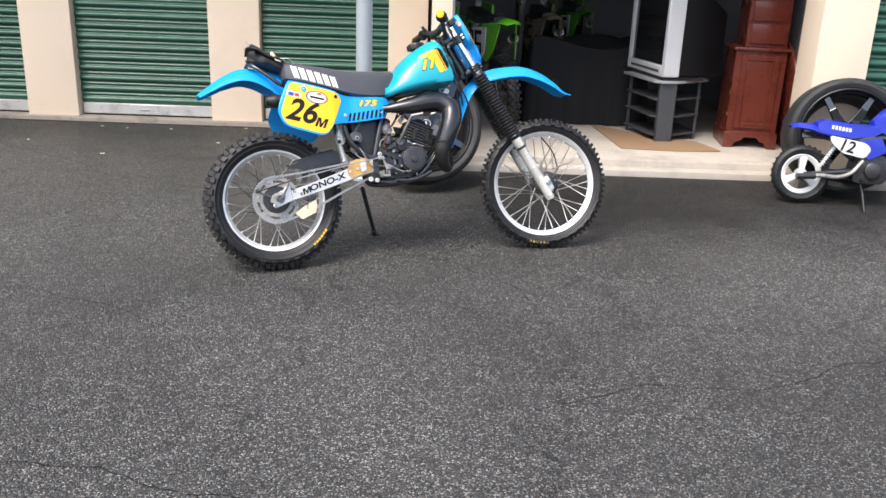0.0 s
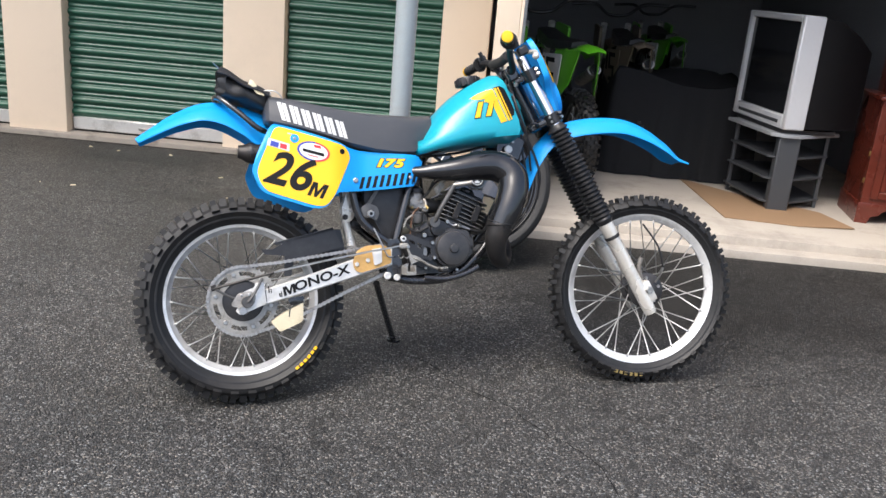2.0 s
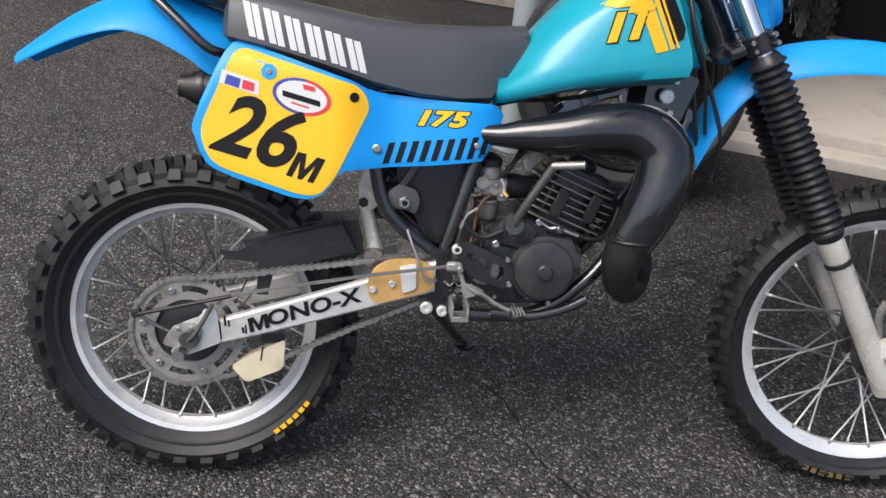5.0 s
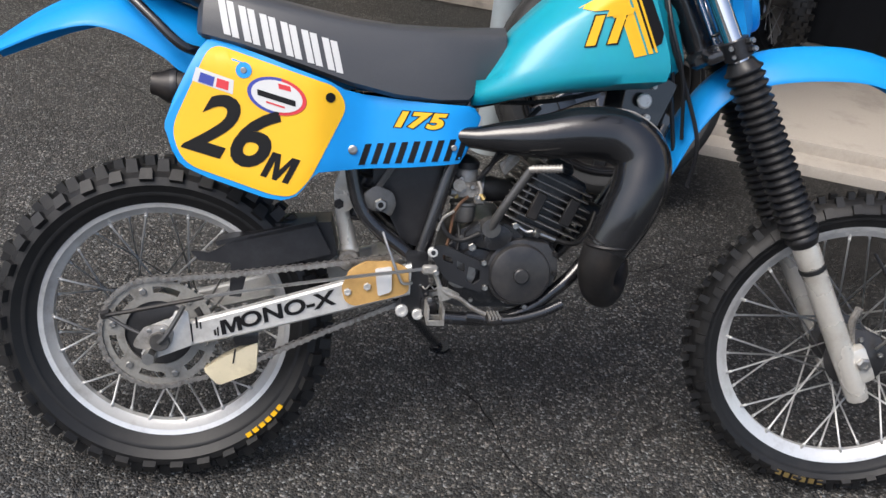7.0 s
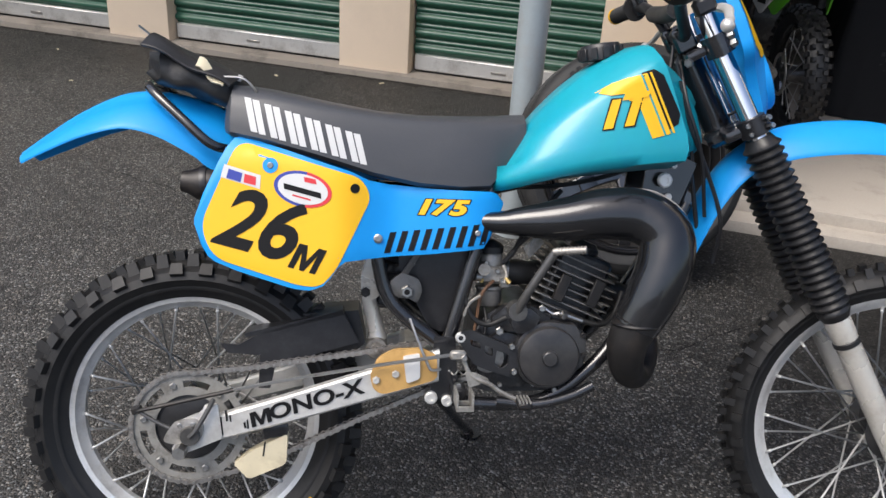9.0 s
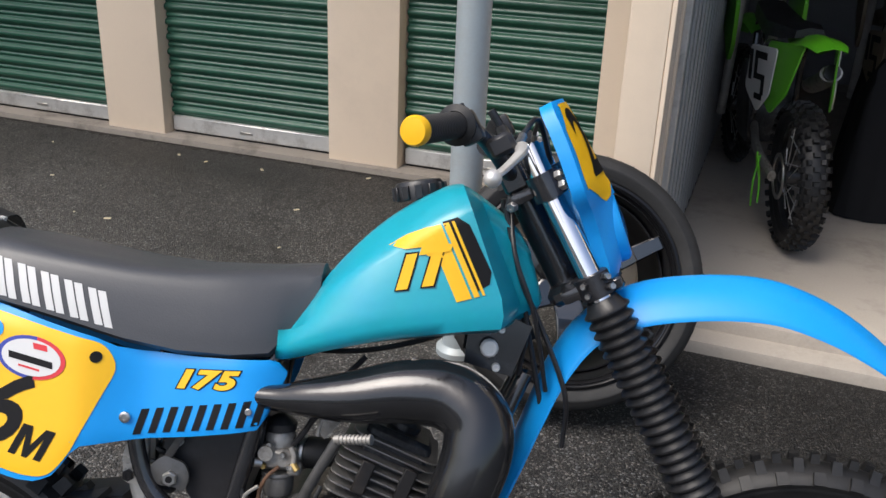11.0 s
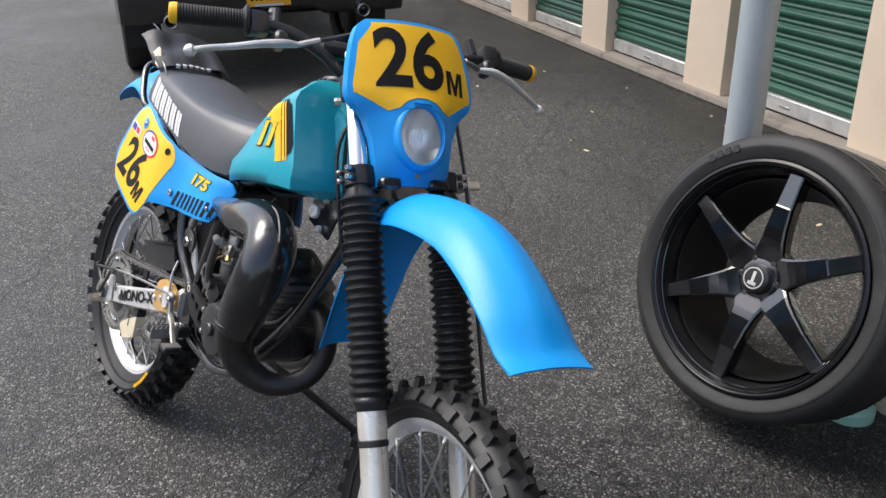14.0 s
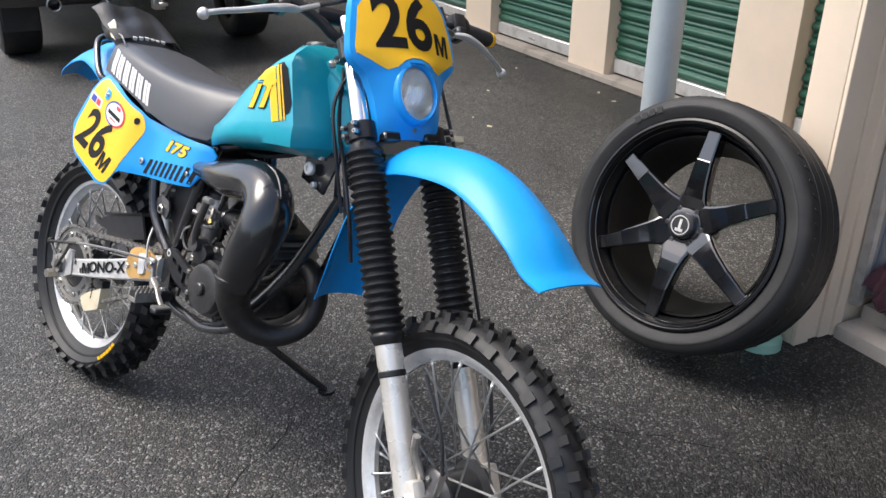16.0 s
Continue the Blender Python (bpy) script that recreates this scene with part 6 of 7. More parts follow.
for x in (-0.05, 0.05):
    add_box(bm, 0.060, 0.085, x - 0.02, x + 0.02, -0.02, 0.0, 0.004)
part("lower_clamp", bm, FRAME_BLACK, bike, "black lower fork clamp", pose_m=STEER_M)
bm = bmesh.new()
add_box(bm, -0.015, 0.060, -0.097, 0.090, 0.165, 0.184, 0.008, None, 2)
for s in (-1, 1):
    add_lathe(bm, [(0.0265, 0.155), (0.0265, 0.195)], pose(0.045, s * 0.087 - 0.004, 0, 90), 20)
    add_box(bm, -0.02, 0.02, s * 0.05 - 0.014, s * 0.05 + 0.014, 0.184, 0.232, 0.005)
top_clamp = part("upper_clamp", bm, FRAME_BLACK, bike, "black upper fork clamp", pose_m=STEER_M)
for c, n in (((0.064, -0.104, 0.182), (1, -0.6, 0)), ((0.064, -0.104, 0.166), (1, -0.6, 0)), ((-0.014, -0.092, 0.168), (-0.4, -1, 0))):
    part("clamp_bolt", bolt(c, n, 0.0085, 0.012), STEEL, top_clamp)
# speedometer cable, brake cable, cable tie
bm = tube([(0.060, 0.112, 0.15), (0.066, 0.118, 0.0), (0.060, 0.122, -0.10), (0.058, 0.120, -0.38), (0.060, 0.12, -0.50), (0.06, 0.10, -0.62)], 0.0038, 8)
part("front_brake_cable", bm, BLACK, bike, pose_m=STEER_M)
bm = tube([(0.02, 0.105, -0.006), (0.04, 0.125, -0.006), (0.058, 0.135, -0.003)], 0.0055, 8)
add_box(bm, 0.05, 0.066, 0.100, 0.152, -0.010, 0.006, 0.003)
part("cable_tie", bm, CREAM, bike, "pale cable clip", pose_m=STEER_M)
for pts, r in (([(-0.03, -0.06, 0.17), (-0.055, -0.075, 0.06), (-0.06, -0.075, -0.02), (-0.075, -0.07, -0.14), (-0.12, -0.05, -0.22)], 0.0042),
               ([(-0.02, -0.04, 0.18), (-0.07, -0.06, 0.08), (-0.085, -0.055, -0.02), (-0.12, -0.05, -0.14)], 0.0045),
               ([(-0.01, 0.02, 0.20), (-0.06, -0.03, 0.12), (-0.075, -0.07, 0.0), (-0.13, -0.06, -0.08)], 0.004),
               ([(-0.015, -0.03, 0.19), (-0.045, -0.085, 0.10), (-0.06, -0.09, 0.0), (-0.10, -0.07, -0.12)], 0.0038),
               ([(-0.04, 0.05, 0.18), (-0.08, 0.06, 0.08), (-0.10, 0.05, -0.06)], 0.005)):
    part("cable", tube(pts, r, 8), BLACK, bike, "black control cable", pose_m=STEER_M)

# headlight shroud with number panel, in steering space: stations of z, x of middle, half width, sweep back at the edge
SH = [(-0.014, 0.078, 0.072, 0.016), (0.02, 0.096, 0.076, 0.020), (0.07, 0.114, 0.083, 0.030), (0.112, 0.124, 0.098, 0.034), (0.130, 0.127, 0.122, 0.036), (0.150, 0.128, 0.131, 0.034), (0.20, 0.127, 0.126, 0.027), (0.245, 0.125, 0.116, 0.022), (0.272, 0.123, 0.106, 0.020), (0.284, 0.121, 0.090, 0.016)]


def shroud_point(u, z):
    x = lerp_table([(a, b) for a, b, c, d in SH], z)
    w = lerp_table([(a, c) for a, b, c, d in SH], z)
    sw = lerp_table([(a, d) for a, b, c, d in SH], z)
    bulge = 0.012 * max(0.0, 1 - ((u * w) / 0.075) ** 2) * max(0.0, 1 - ((z - 0.070) / 0.075) ** 2)
    return Vector((x - sw * u * u + bulge, u * w, z))


bm = bmesh.new()
rows = []
for i in range(31):
    z = SH[0][0] + (SH[-1][0] - SH[0][0]) * i / 30
    front = [shroud_point(-1 + 2 * k / 24, z) for k in range(25)]
    back = [p + Vector((-0.004 - (0.016 if k in (0, 24) else 0.0), 0, 0)) for k, p in enumerate(front)][::-1]
    rows.append(front + back)
add_loft(bm, rows)
bmesh.ops.delete(bm, geom=[f for f in bm.faces if (f.calc_center_median().y / 0.045) ** 2 + ((f.calc_center_median().z - 0.070) / 0.053) ** 2 < 1.0], context="FACES")
shroud = part("headlight_shroud", bm, BLUE, bike, "blue plastic headlight shroud with a yellow number panel", pose_m=STEER_M)


def on_shroud(y, z, lift):
    w = lerp_table([(a, c) for a, b, c, d in SH], z)
    p = shroud_point(max(-1, min(1, y / w)), z)
    return p + Vector((lift, 0, 0))


def shroud_decal(name, outline, mat, lift, label=""):
    bm = bmesh.new()
    pieces = outline if isinstance(outline[0][0], tuple) else [outline]
    fs = [bm.faces.new([bm.verts.new((0, y, z)) for y, z in piece]) for piece in pieces]
    bmesh.ops.triangulate(bm, faces=fs)
    for _ in range(4):
        long = [e for e in bm.edges if e.calc_length() > 0.014]
        if long:
            bmesh.ops.subdivide_edges(bm, edges=long, cuts=1)
            bmesh.ops.triangulate(bm, faces=bm.faces[:])
    for v in bm.verts:
        v.co = on_shroud(v.co.y, v.co.z, lift)
    return part(name, bm, mat, shroud, label)


arch = [(0.058 * math.cos(a), 0.080 + 0.056 * math.sin(a)) for a in (radians(40 + 10 * k) for k in range(11))]
panel = rounded([(-0.088, 0.277), (0.088, 0.277), (0.106, 0.248), (0.122, 0.158), (0.119, 0.140)], [0.01, 0.01, 0.02, 0.01, 0.006], 3) + [(0.062, 0.112)] + arch + [(-0.062, 0.112)] + rounded([(-0.119, 0.140), (-0.122, 0.158), (-0.106, 0.248)], [0.006, 0.01, 0.02], 3)
shroud_decal("front_number_panel", panel, YELLOW, 0.0012, "yellow number panel")
for name, body, size, y, z, squeeze, bold in (("front_number", "26", 0.152, -0.015, 0.204, 0.92, 0.0042),):
    ob = text_part(name, body, size, INK, shroud, Matrix.Identity(4), "", 0.0, bold, 0.0, squeeze)
    fine_text(ob, 0.012)
    for v in ob.data.vertices:
        v.co = on_shroud(v.co.x + y, v.co.y + z, 0.0022)
shroud_decal("front_class", letter_m(0.080, 0.175, 0.040, 0.046, 0, 0.0), INK, 0.0022)
# lamp
lamp_m = pose(0.112, 0, 0.070, 0, 8, 0)
bm = bmesh.new()
rings = []
for sc, off in ((1.22, -0.010), (1.20, 0.003), (1.12, 0.0085), (1.03, 0.0100), (0.98, 0.0070), (0.955, -0.002)):
    rings.append([(off, 0.044 * sc * math.cos(t), 0.053 * sc * math.sin(t)) for t in (2 * math.pi * k / 40 for k in range(40))])
add_loft(bm, rings, False)
lamp = part("headlight", bm, BLUE, shroud, "oval headlight", pose_m=lamp_m)
# silvered bowl with upright flutes, behind a clear domed glass
bm = bmesh.new()
bowl = []
for i in range(97):
    y = -0.0415 + 0.083 * i / 96
    h = 0.0497 * math.sqrt(max(0.0, 1 - (y / 0.0418) ** 2)) + 0.0004
    col = []
    for j in range(25):
        z = h * (-1 + j / 12)
        q = min(1.0, (y / 0.042) ** 2 + (z / 0.0505) ** 2)
        col.append(bm.verts.new((0.002 - 0.026 * (1 - q) + 0.00045 * math.cos(i * math.pi / 2) * (1 - q), y, z)))
    bowl.append(col)
for p, q in zip(bowl, bowl[1:]):
    for k in range(24):
        bm.faces.new((p[k], q[k], q[k + 1], p[k + 1]))
part("reflector", bm, REFLECTOR, lamp, "silvered fluted reflector")
bm = bmesh.new()
rings = [[(off, 0.0412 * sc * math.cos(t), 0.0497 * sc * math.sin(t)) for t in (2 * math.pi * k / 40 for k in range(40))] for sc, off in ((1.0, 0.004), (0.9, 0.0075), (0.7, 0.011), (0.4, 0.0135), (0.1, 0.0145))]
add_loft(bm, rings, False)
bm.faces.new([v for v in list(bm.verts)[-40:]])
lens = part("lens", bm, GLASS, lamp, "domed glass headlight lens")
lens.visible_shadow = False
part("bolt", bolt(on_shroud(0.0, 0.002, 0.0), (1, 0, -0.3), 0.005, 0.003), STEEL, shroud)

# handlebar, grips, levers
bm = tube([(-0.045, -0.384, 0.314), (-0.018, -0.30, 0.308), (-0.004, -0.20, 0.292), (0.0, -0.13, 0.255), (0.0, -0.085, 0.218), (0.0, 0.0, 0.214), (0.0, 0.085, 0.218), (0.0, 0.13, 0.255), (-0.004, 0.20, 0.286), (-0.018, 0.30, 0.294), (-0.045, 0.384, 0.294)], 0.0115, 12, 6)
bar = part("handlebar", bm, BLACK, bike, "black tubular handlebar", pose_m=STEER_M)
part("bar_pad", tube([(-0.004, -0.13, 0.268), (-0.002, 0.0, 0.262), (-0.004, 0.13, 0.268)], 0.017, 14), BLACK, bar, "black crossbar pad")
for s in (-1, 1):
    rise = 0.0 if s > 0 else 0.020
    dip = 0.025 if s > 0 else 0.0
    d = Vector((-0.045, s * 0.386, 0.294 + rise)) - Vector((-0.015, s * 0.268, 0.293 + rise * 0.65))
    prof = []
    for k in range(24):
        prof += [(0.0165, d.length * (k / 24)), (0.0180, d.length * (k + 0.3) / 24), (0.0180, d.length * (k + 0.7) / 24)]
    prof.append((0.0165, d.length))
    q = Vector((0, 1, 0)).rotation_difference(d.normalized()).to_matrix().to_4x4()
    gm = Matrix.Translation((-0.015, s * 0.268, 0.293 + rise * 0.65)) @ q
    grip = part("grip", lathe([(0.027, -0.006), (0.028, 0.0), (0.019, 0.006)] + prof, gm, 24), RUBBER, bar, "black ribbed rubber grip")
    part("grip_end", lathe([(0.0185, d.length - 0.004), (0.0190, d.length + 0.004), (0.0165, d.length + 0.010), (0.008, d.length + 0.011)], gm, 24), YELLOW, grip, "yellow grip end")
    bm = bmesh.new()
    add_box(bm, -0.020, 0.012, s * 0.250 - 0.017, s * 0.250 + 0.017, 0.274, 0.318, 0.007, None, 2)
    add_box(bm, 0.004, 0.042, s * 0.222 - 0.012, s * 0.222 + 0.012, 0.242, 0.272, 0.006)
    add_tube(bm, [(-0.006, s * 0.215, 0.30), (-0.008, s * 0.21, 0.332)], 0.008, 8)
    perch = part("lever_perch", bm, BLACK, bar, "black lever bracket")
    bm = tube([(0.040, s * 0.195, 0.246, 0.007), (0.046, s * 0.225, 0.242, 0.010), (0.046 - dip * 0.2, s * 0.265, 0.236 - dip * 0.25, 0.009), (0.034 - dip * 0.5, s * 0.31, 0.230 - dip * 0.5, 0.0075), (0.024 - dip * 0.8, s * 0.350, 0.226 - dip * 0.85, 0.007), (0.014 - dip, s * 0.372, 0.224 - dip, 0.007)], 0.008, 10, 5, True, 0.75)
    add_lathe(bm, [(0.003, -0.011), (0.009, -0.007), (0.0115, 0), (0.009, 0.007), (0.003, 0.011)], pose(0.011 - dip, s * 0.378, 0.223 - dip), 14)
    part("lever", bm, ALLOY, perch, "silver control lever with a ball end")
    bm = tube([(0.040, s * 0.19, 0.247), (0.055, s * 0.13, 0.262), (0.075, s * 0.06, 0.268), (0.06, s * 0.01, 0.20)], 0.0042, 8)
    part("lever_cable", bm, BLACK, perch)
    part("cable_adjuster", tube([(0.040, s * 0.192, 0.247), (0.050, s * 0.155, 0.256)], 0.006, 8), STEEL, perch)


# ---- loose car wheels beside the bay ----
def car_wheel():
    w = thing("car_wheel", "black six-spoke alloy wheel with a wide low tyre leaning upright", "car wheel", None, "loose car wheels")
    R, rim, W = 0.380, 0.300, 0.265
    h = W / 2
    side = [(rim + 0.004, 0.80), (rim + 0.013, 0.90), (rim + 0.018, 0.935), (rim + 0.021, 0.938), (rim + 0.023, 0.950), (rim + 0.042, 0.985), (rim + 0.045, 0.993), (rim + 0.049, 0.985), (R - 0.030, 0.975), (R - 0.027, 0.966), (R - 0.014, 0.925), (R - 0.005, 0.85), (R, 0.76)]
    prof = [(r, -h * y) for r, y in side] + [(R + 0.002, 0)] + [(r, h * y) for r, y in side[::-1]] + [(rim - 0.006, 0)]
    bm = lathe(prof, None, 96, True)
    part("tyre", bm, TYRE_SMOOTH, w, "wide low-profile road tyre")
    tread = bmesh.new()
    for y in (-0.05, 0.0, 0.05):
        add_lathe(tread, [(R, y - 0.004), (R + 0.0026, y - 0.003), (R + 0.0026, y + 0.003), (R, y + 0.004)], None, 96, True)
    for k in range(60):
        m = pose(0, 0, 0, 0, 6 * k, 0)
        for s in (-1, 1):
            add_box(tread, R - 0.006, R + 0.0006, s * 0.080 - 0.020, s * 0.080 + 0.020, -0.0018, 0.0018, 0, m @ pose(0, 0, 0, s * 22, 0, 0))
    part("tread", tread, RUBBER, w)
    # moulded size marks on the sidewall, as plain raised blocks
    bm = bmesh.new()
    for k in range(4):
        a = 118 + 4.2 * k
        add_box(bm, 0.338, 0.357, -h - 0.0006, -h + 0.002, -0.008, 0.008, 0, pose(0, 0, 0, 0, -a, 0))
    part("sidewall_mark", bm, TYRE_SMOOTH, w)
    # rim: lip, deep barrel
    lip = [(rim + 0.011, -h * 0.965), (rim + 0.008, -h * 0.86), (rim - 0.012, -h * 0.70), (rim - 0.022, -h * 0.55), (rim - 0.030, h * 0.2), (rim - 0.012, h * 0.8), (rim + 0.003, h * 0.84),
           (rim + 0.0, h * 0.80), (rim - 0.018, h * 0.72), (rim - 0.036, h * 0.2), (rim - 0.022, -h * 0.62), (rim - 0.010, -h * 0.80), (rim - 0.004, -h * 0.94), (rim + 0.004, -h * 0.985)]
    barrel = [(rim - 0.031, -h * 0.5), (rim - 0.036, h * 0.05), (rim - 0.020, h * 0.78), (rim - 0.020, h * 0.88), (0.232, h * 0.90), (0.228, h * 0.86), (0.244, h * 0.40), (0.262, h * 0.0), (rim - 0.036, -h * 0.5)]
    rm = part("rim", lathe(lip, None, 80, True), RIM_LIP, w, "gloss black deep rim")
    part("barrel", lathe(barrel, None, 64, True), BARREL_BLACK, rm, "dull black inner barrel")
    for r0, y0 in ((rim - 0.003, -h * 0.955), (rim - 0.013, -h * 0.82)):
        part("lip_ring", lathe([(r0 - 0.002, y0), (r0, y0 - 0.0025), (r0 + 0.002, y0), (r0, y0 + 0.002)], None, 80, True), GLOSS_BLACK, rm)
    # spokes: flat-faced bars that spread into the hub, with a lower pad where they meet the lip
    for k in range(6):
        bm = bmesh.new()
        rings = []
        for r, half, d in ((0.030, 0.030, -0.078), (0.056, 0.048, -0.083), (0.072, 0.047, -0.087), (0.088, 0.041, -0.091), (0.110, 0.0355, -0.095), (0.140, 0.0310, -0.099), (0.196, 0.0260, -0.104), (0.200, 0.0255, -0.1015), (0.260, 0.0225, -0.1000), (0.294, 0.0225, -0.0985)):
            rings.append([(r, d + 0.052, -half * 0.80), (r, d + 0.012, -half), (r, d + 0.0030, -half * 0.93), (r, d, -half * 0.78), (r, d, half * 0.78), (r, d + 0.0030, half * 0.93), (r, d + 0.012, half), (r, d + 0.052, half * 0.80)])
        add_loft(bm, rings)
        part("spoke", bm, GLOSS_BLACK, rm, smooth=False, pose_m=pose(0, 0, 0, 0, 60 * k + 32, 0))
    bm = lathe([(0.086, -0.02), (0.080, -0.066), (0.062, -0.080), (0.042, -0.084)], None, 36)
    hub = part("hub", bm, GLOSS_BLACK, rm)
    part("centre_cap", lathe([(0.039, -0.080), (0.039, -0.100), (0.033, -0.106), (0.01, -0.107)], None, 28), COVER_BLACK, rm, "round centre cap")
    bm = lathe([(0.029, -0.1055), (0.029, -0.1080), (0.026, -0.1080), (0.026, -0.1055)], None, 24, True)
    add_box(bm, -0.012, 0.012, -0.1085, -0.1055, -0.019, -0.010)
    add_box(bm, -0.004, 0.004, -0.1085, -0.1055, -0.012, 0.018)
    part("cap_badge", bm, ALLOY, rm)
    for k in range(6):
        a = radians(60 * k + 3)
        part("lug", bolt((0.056 * math.cos(a), -0.080, 0.056 * math.sin(a)), (0, -1, 0), 0.008, 0.003), COVER_BLACK, rm)
    return w


wheel_a = car_wheel()
# standing on the asphalt, tipped back against the wall end
wheel_a.matrix_world = pose(0.310, 5.937, 0.402, 0, 0, 17) @ pose(0, 0, 0, -20, 0, 0)
copy_thing(wheel_a, pose(3.17, 6.10, 0.408, 0, 0, -16) @ pose(0, 0, 0, -13, 25, 0))
tagged(part("pipe_stub", lathe([(0.070, 0.0), (0.070, 0.03), (0.062, 0.04), (0.060, 0.16), (0.052, 0.165)], pose(0.425, 6.165, 0, 90), 24), PALE_GREEN), "pale green plastic drain pipe stub at the wall end", "pipe")

# ---- inside the open bay ----
bm = bmesh.new()
for k in range(30):
    y = FRONT_Y + 0.26 + 0.16 * k
    add_box(bm, 0.490, 0.506, y, y + 0.07, SLAB_Z + 0.02, 2.85, 0.006)
add_box(bm, 0.476, 0.492, FRONT_Y + 0.24, 11.9, SLAB_Z + 0.01, 2.88)
tagged(part("wall_partition", bm, SILVER_PLASTIC), "ribbed pale grey steel partition of the bay", "wall", "", "structure")
def cloth(u, v):
    """A heap pushed against the partition, high along the wall and low at its free edge."""
    fold = 0.022 * math.sin(9 * v + 5 * u) + 0.014 * math.sin(17 * v - 7 * u + 1) + 0.008 * math.sin(29 * u + 11 * v)
    rise = 0.150 * (1 - u) ** 0.8 * math.sin(math.pi * min(1.0, 0.10 + 0.9 * v)) ** 0.6
    return (0.520 + 0.17 * u * (1 - 0.2 * math.sin(6 * v + 1)), 6.47 + 0.42 * v + 0.02 * math.sin(9 * u), SLAB_Z + 0.006 + max(0.0, rise + fold * min(1.0, 4 * min(u + 0.1, 1 - u))))


bm = crumpled(cloth, 28, 36, 0.004)
tagged(part("floor_cloth", bm, MAROON), "crumpled dark maroon cloth heaped against the partition", "cloth")

# television on its stand
FLAT = Matrix(((1, 0, 0, 0), (0, 0, 1, 0), (0, 1, 0, 0), (0, 0, 0, 1)))
tv_m = pose(2.160, 7.570, 0, 0, 0, -80.0)
stand = thing("television_stand", "grey corner television stand with open shelves", "stand", pose(2.28, 7.24, SLAB_Z))
TOP = [(-0.26, 0.60), (-0.14, 0.02), (-0.06, -0.03), (0.04, -0.02), (0.36, 0.22), (0.30, 0.70)]
part("top_shelf", slab(TOP, 0.0, 0.022, pose(0, 0, 0.478) @ FLAT, 0.003), SILVER_PLASTIC, stand, "pale grey top")
for z in (0.05, 0.20, 0.34):
    part("shelf", slab([(x * 0.88, y * 0.88 + 0.03) for x, y in TOP], 0.0, 0.012, pose(0, 0, z) @ FLAT), GREY_STAND, stand)
part("column", box(-0.085, 0.05, 0.0, 0.07, 0.0, 0.478, 0.006), GREY_STAND, stand, "grey front column")
for x, y in ((0.29, 0.22), (-0.20, 0.54), (0.24, 0.62)):
    part("post", box(x - 0.012, x + 0.012, y - 0.012, y + 0.012, 0.0, 0.478, 0.003), GREY_STAND, stand)
tv = thing("television", "large silver tube television with a dark screen", "television", tv_m @ pose(0, 0, SLAB_Z + 0.529))
bm = bmesh.new()
for b in ((-0.37, -0.325, 0, 0.69), (0.325, 0.37, 0, 0.69), (-0.325, 0.325, 0, 0.085), (-0.325, 0.325, 0.65, 0.69)):
    add_box(bm, b[0], b[1], -0.035, 0.105, b[2], b[3], 0.008)
part("bezel", bm, SILVER_BEZEL, tv, "silver front frame")
part("screen", box(-0.325, 0.325, -0.012, 0.01, 0.085, 0.65, 0.004), SCREEN, tv, "dark glass screen")
bm = bmesh.new()
rings = [[(x * sx, y, 0.01 + (z - 0.01) * sz) for x, z in ((-0.36, 0.01), (0.36, 0.01), (0.36, 0.68), (-0.36, 0.68))] for y, sx, sz in ((0.10, 1, 1), (0.22, 1, 0.98), (0.38, 0.86, 0.86), (0.52, 0.66, 0.72))]
add_loft(bm, rings)
part("back_shell", bm, BARREL_BLACK, tv, "black plastic back shell")
part("speaker_strip", box(-0.28, 0.28, -0.039, -0.034, 0.03, 0.05, 0.002), GREY_STAND, tv)
part("foot_plinth", box(-0.33, 0.33, -0.02, 0.34, -0.028, 0.001, 0.004), BLACK, tv, "black base under the frame")

# cherry cabinet
cab = thing("cabinet", "reddish cherry wood secretary cabinet with panelled doors", "cabinet", pose(2.928, 7.128, SLAB_Z, 0, 0, -8))
cw = 0.206
part("body", box(-cw + 0.012, cw - 0.012, 0.012, 0.46, 0.10, 0.765, 0.004), CHERRY, cab)
bm = bmesh.new()
add_box(bm, -cw, cw, 0.0, 0.47, 0.085, 0.13, 0.010, None, 2)
for s in (-1, 1):
    add_slab(bm, [(s * cw, 0.0), (s * cw, 0.09), (s * (cw - 0.16), 0.09), (s * (cw - 0.13), 0.055), (s * (cw - 0.09), 0.045), (s * (cw - 0.075), 0.0)][::s], 0.0, 0.03)
    add_box(bm, s * cw - 0.015 - 0.015 * s, s * cw + 0.015 - 0.015 * s, 0.03, 0.46, 0.0, 0.09)
part("base", bm, CHERRY, cab, "bracket foot base")
part("waist_moulding", box(-cw - 0.008, cw + 0.008, -0.012, 0.47, 0.765, 0.79, 0.008, 2), CHERRY, cab)
part("upper_body", box(-cw + 0.075, cw - 0.02, 0.04, 0.42, 0.79, 1.75, 0.004), CHERRY, cab)
part("cornice", box(-cw, cw, 0.01, 0.45, 1.75, 1.82, 0.02, 2), CHERRY, cab)


def panel_door(x0, x1, z0, z1, y, parent):
    bm = bmesh.new()
    f = 0.045
    for b in ((x0, x0 + f, z0, z1), (x1 - f, x1, z0, z1), (x0 + f, x1 - f, z0, z0 + f), (x0 + f, x1 - f, z1 - f, z1)):
        add_box(bm, b[0], b[1], y - 0.016, y, b[2], b[3], 0.003)
    d = part("door", bm, CHERRY, parent)
    part("door_panel", box(x0 + f, x1 - f, y - 0.010, y + 0.0, z0 + f, z1 - f, 0.008), CHERRY, d)
    return d


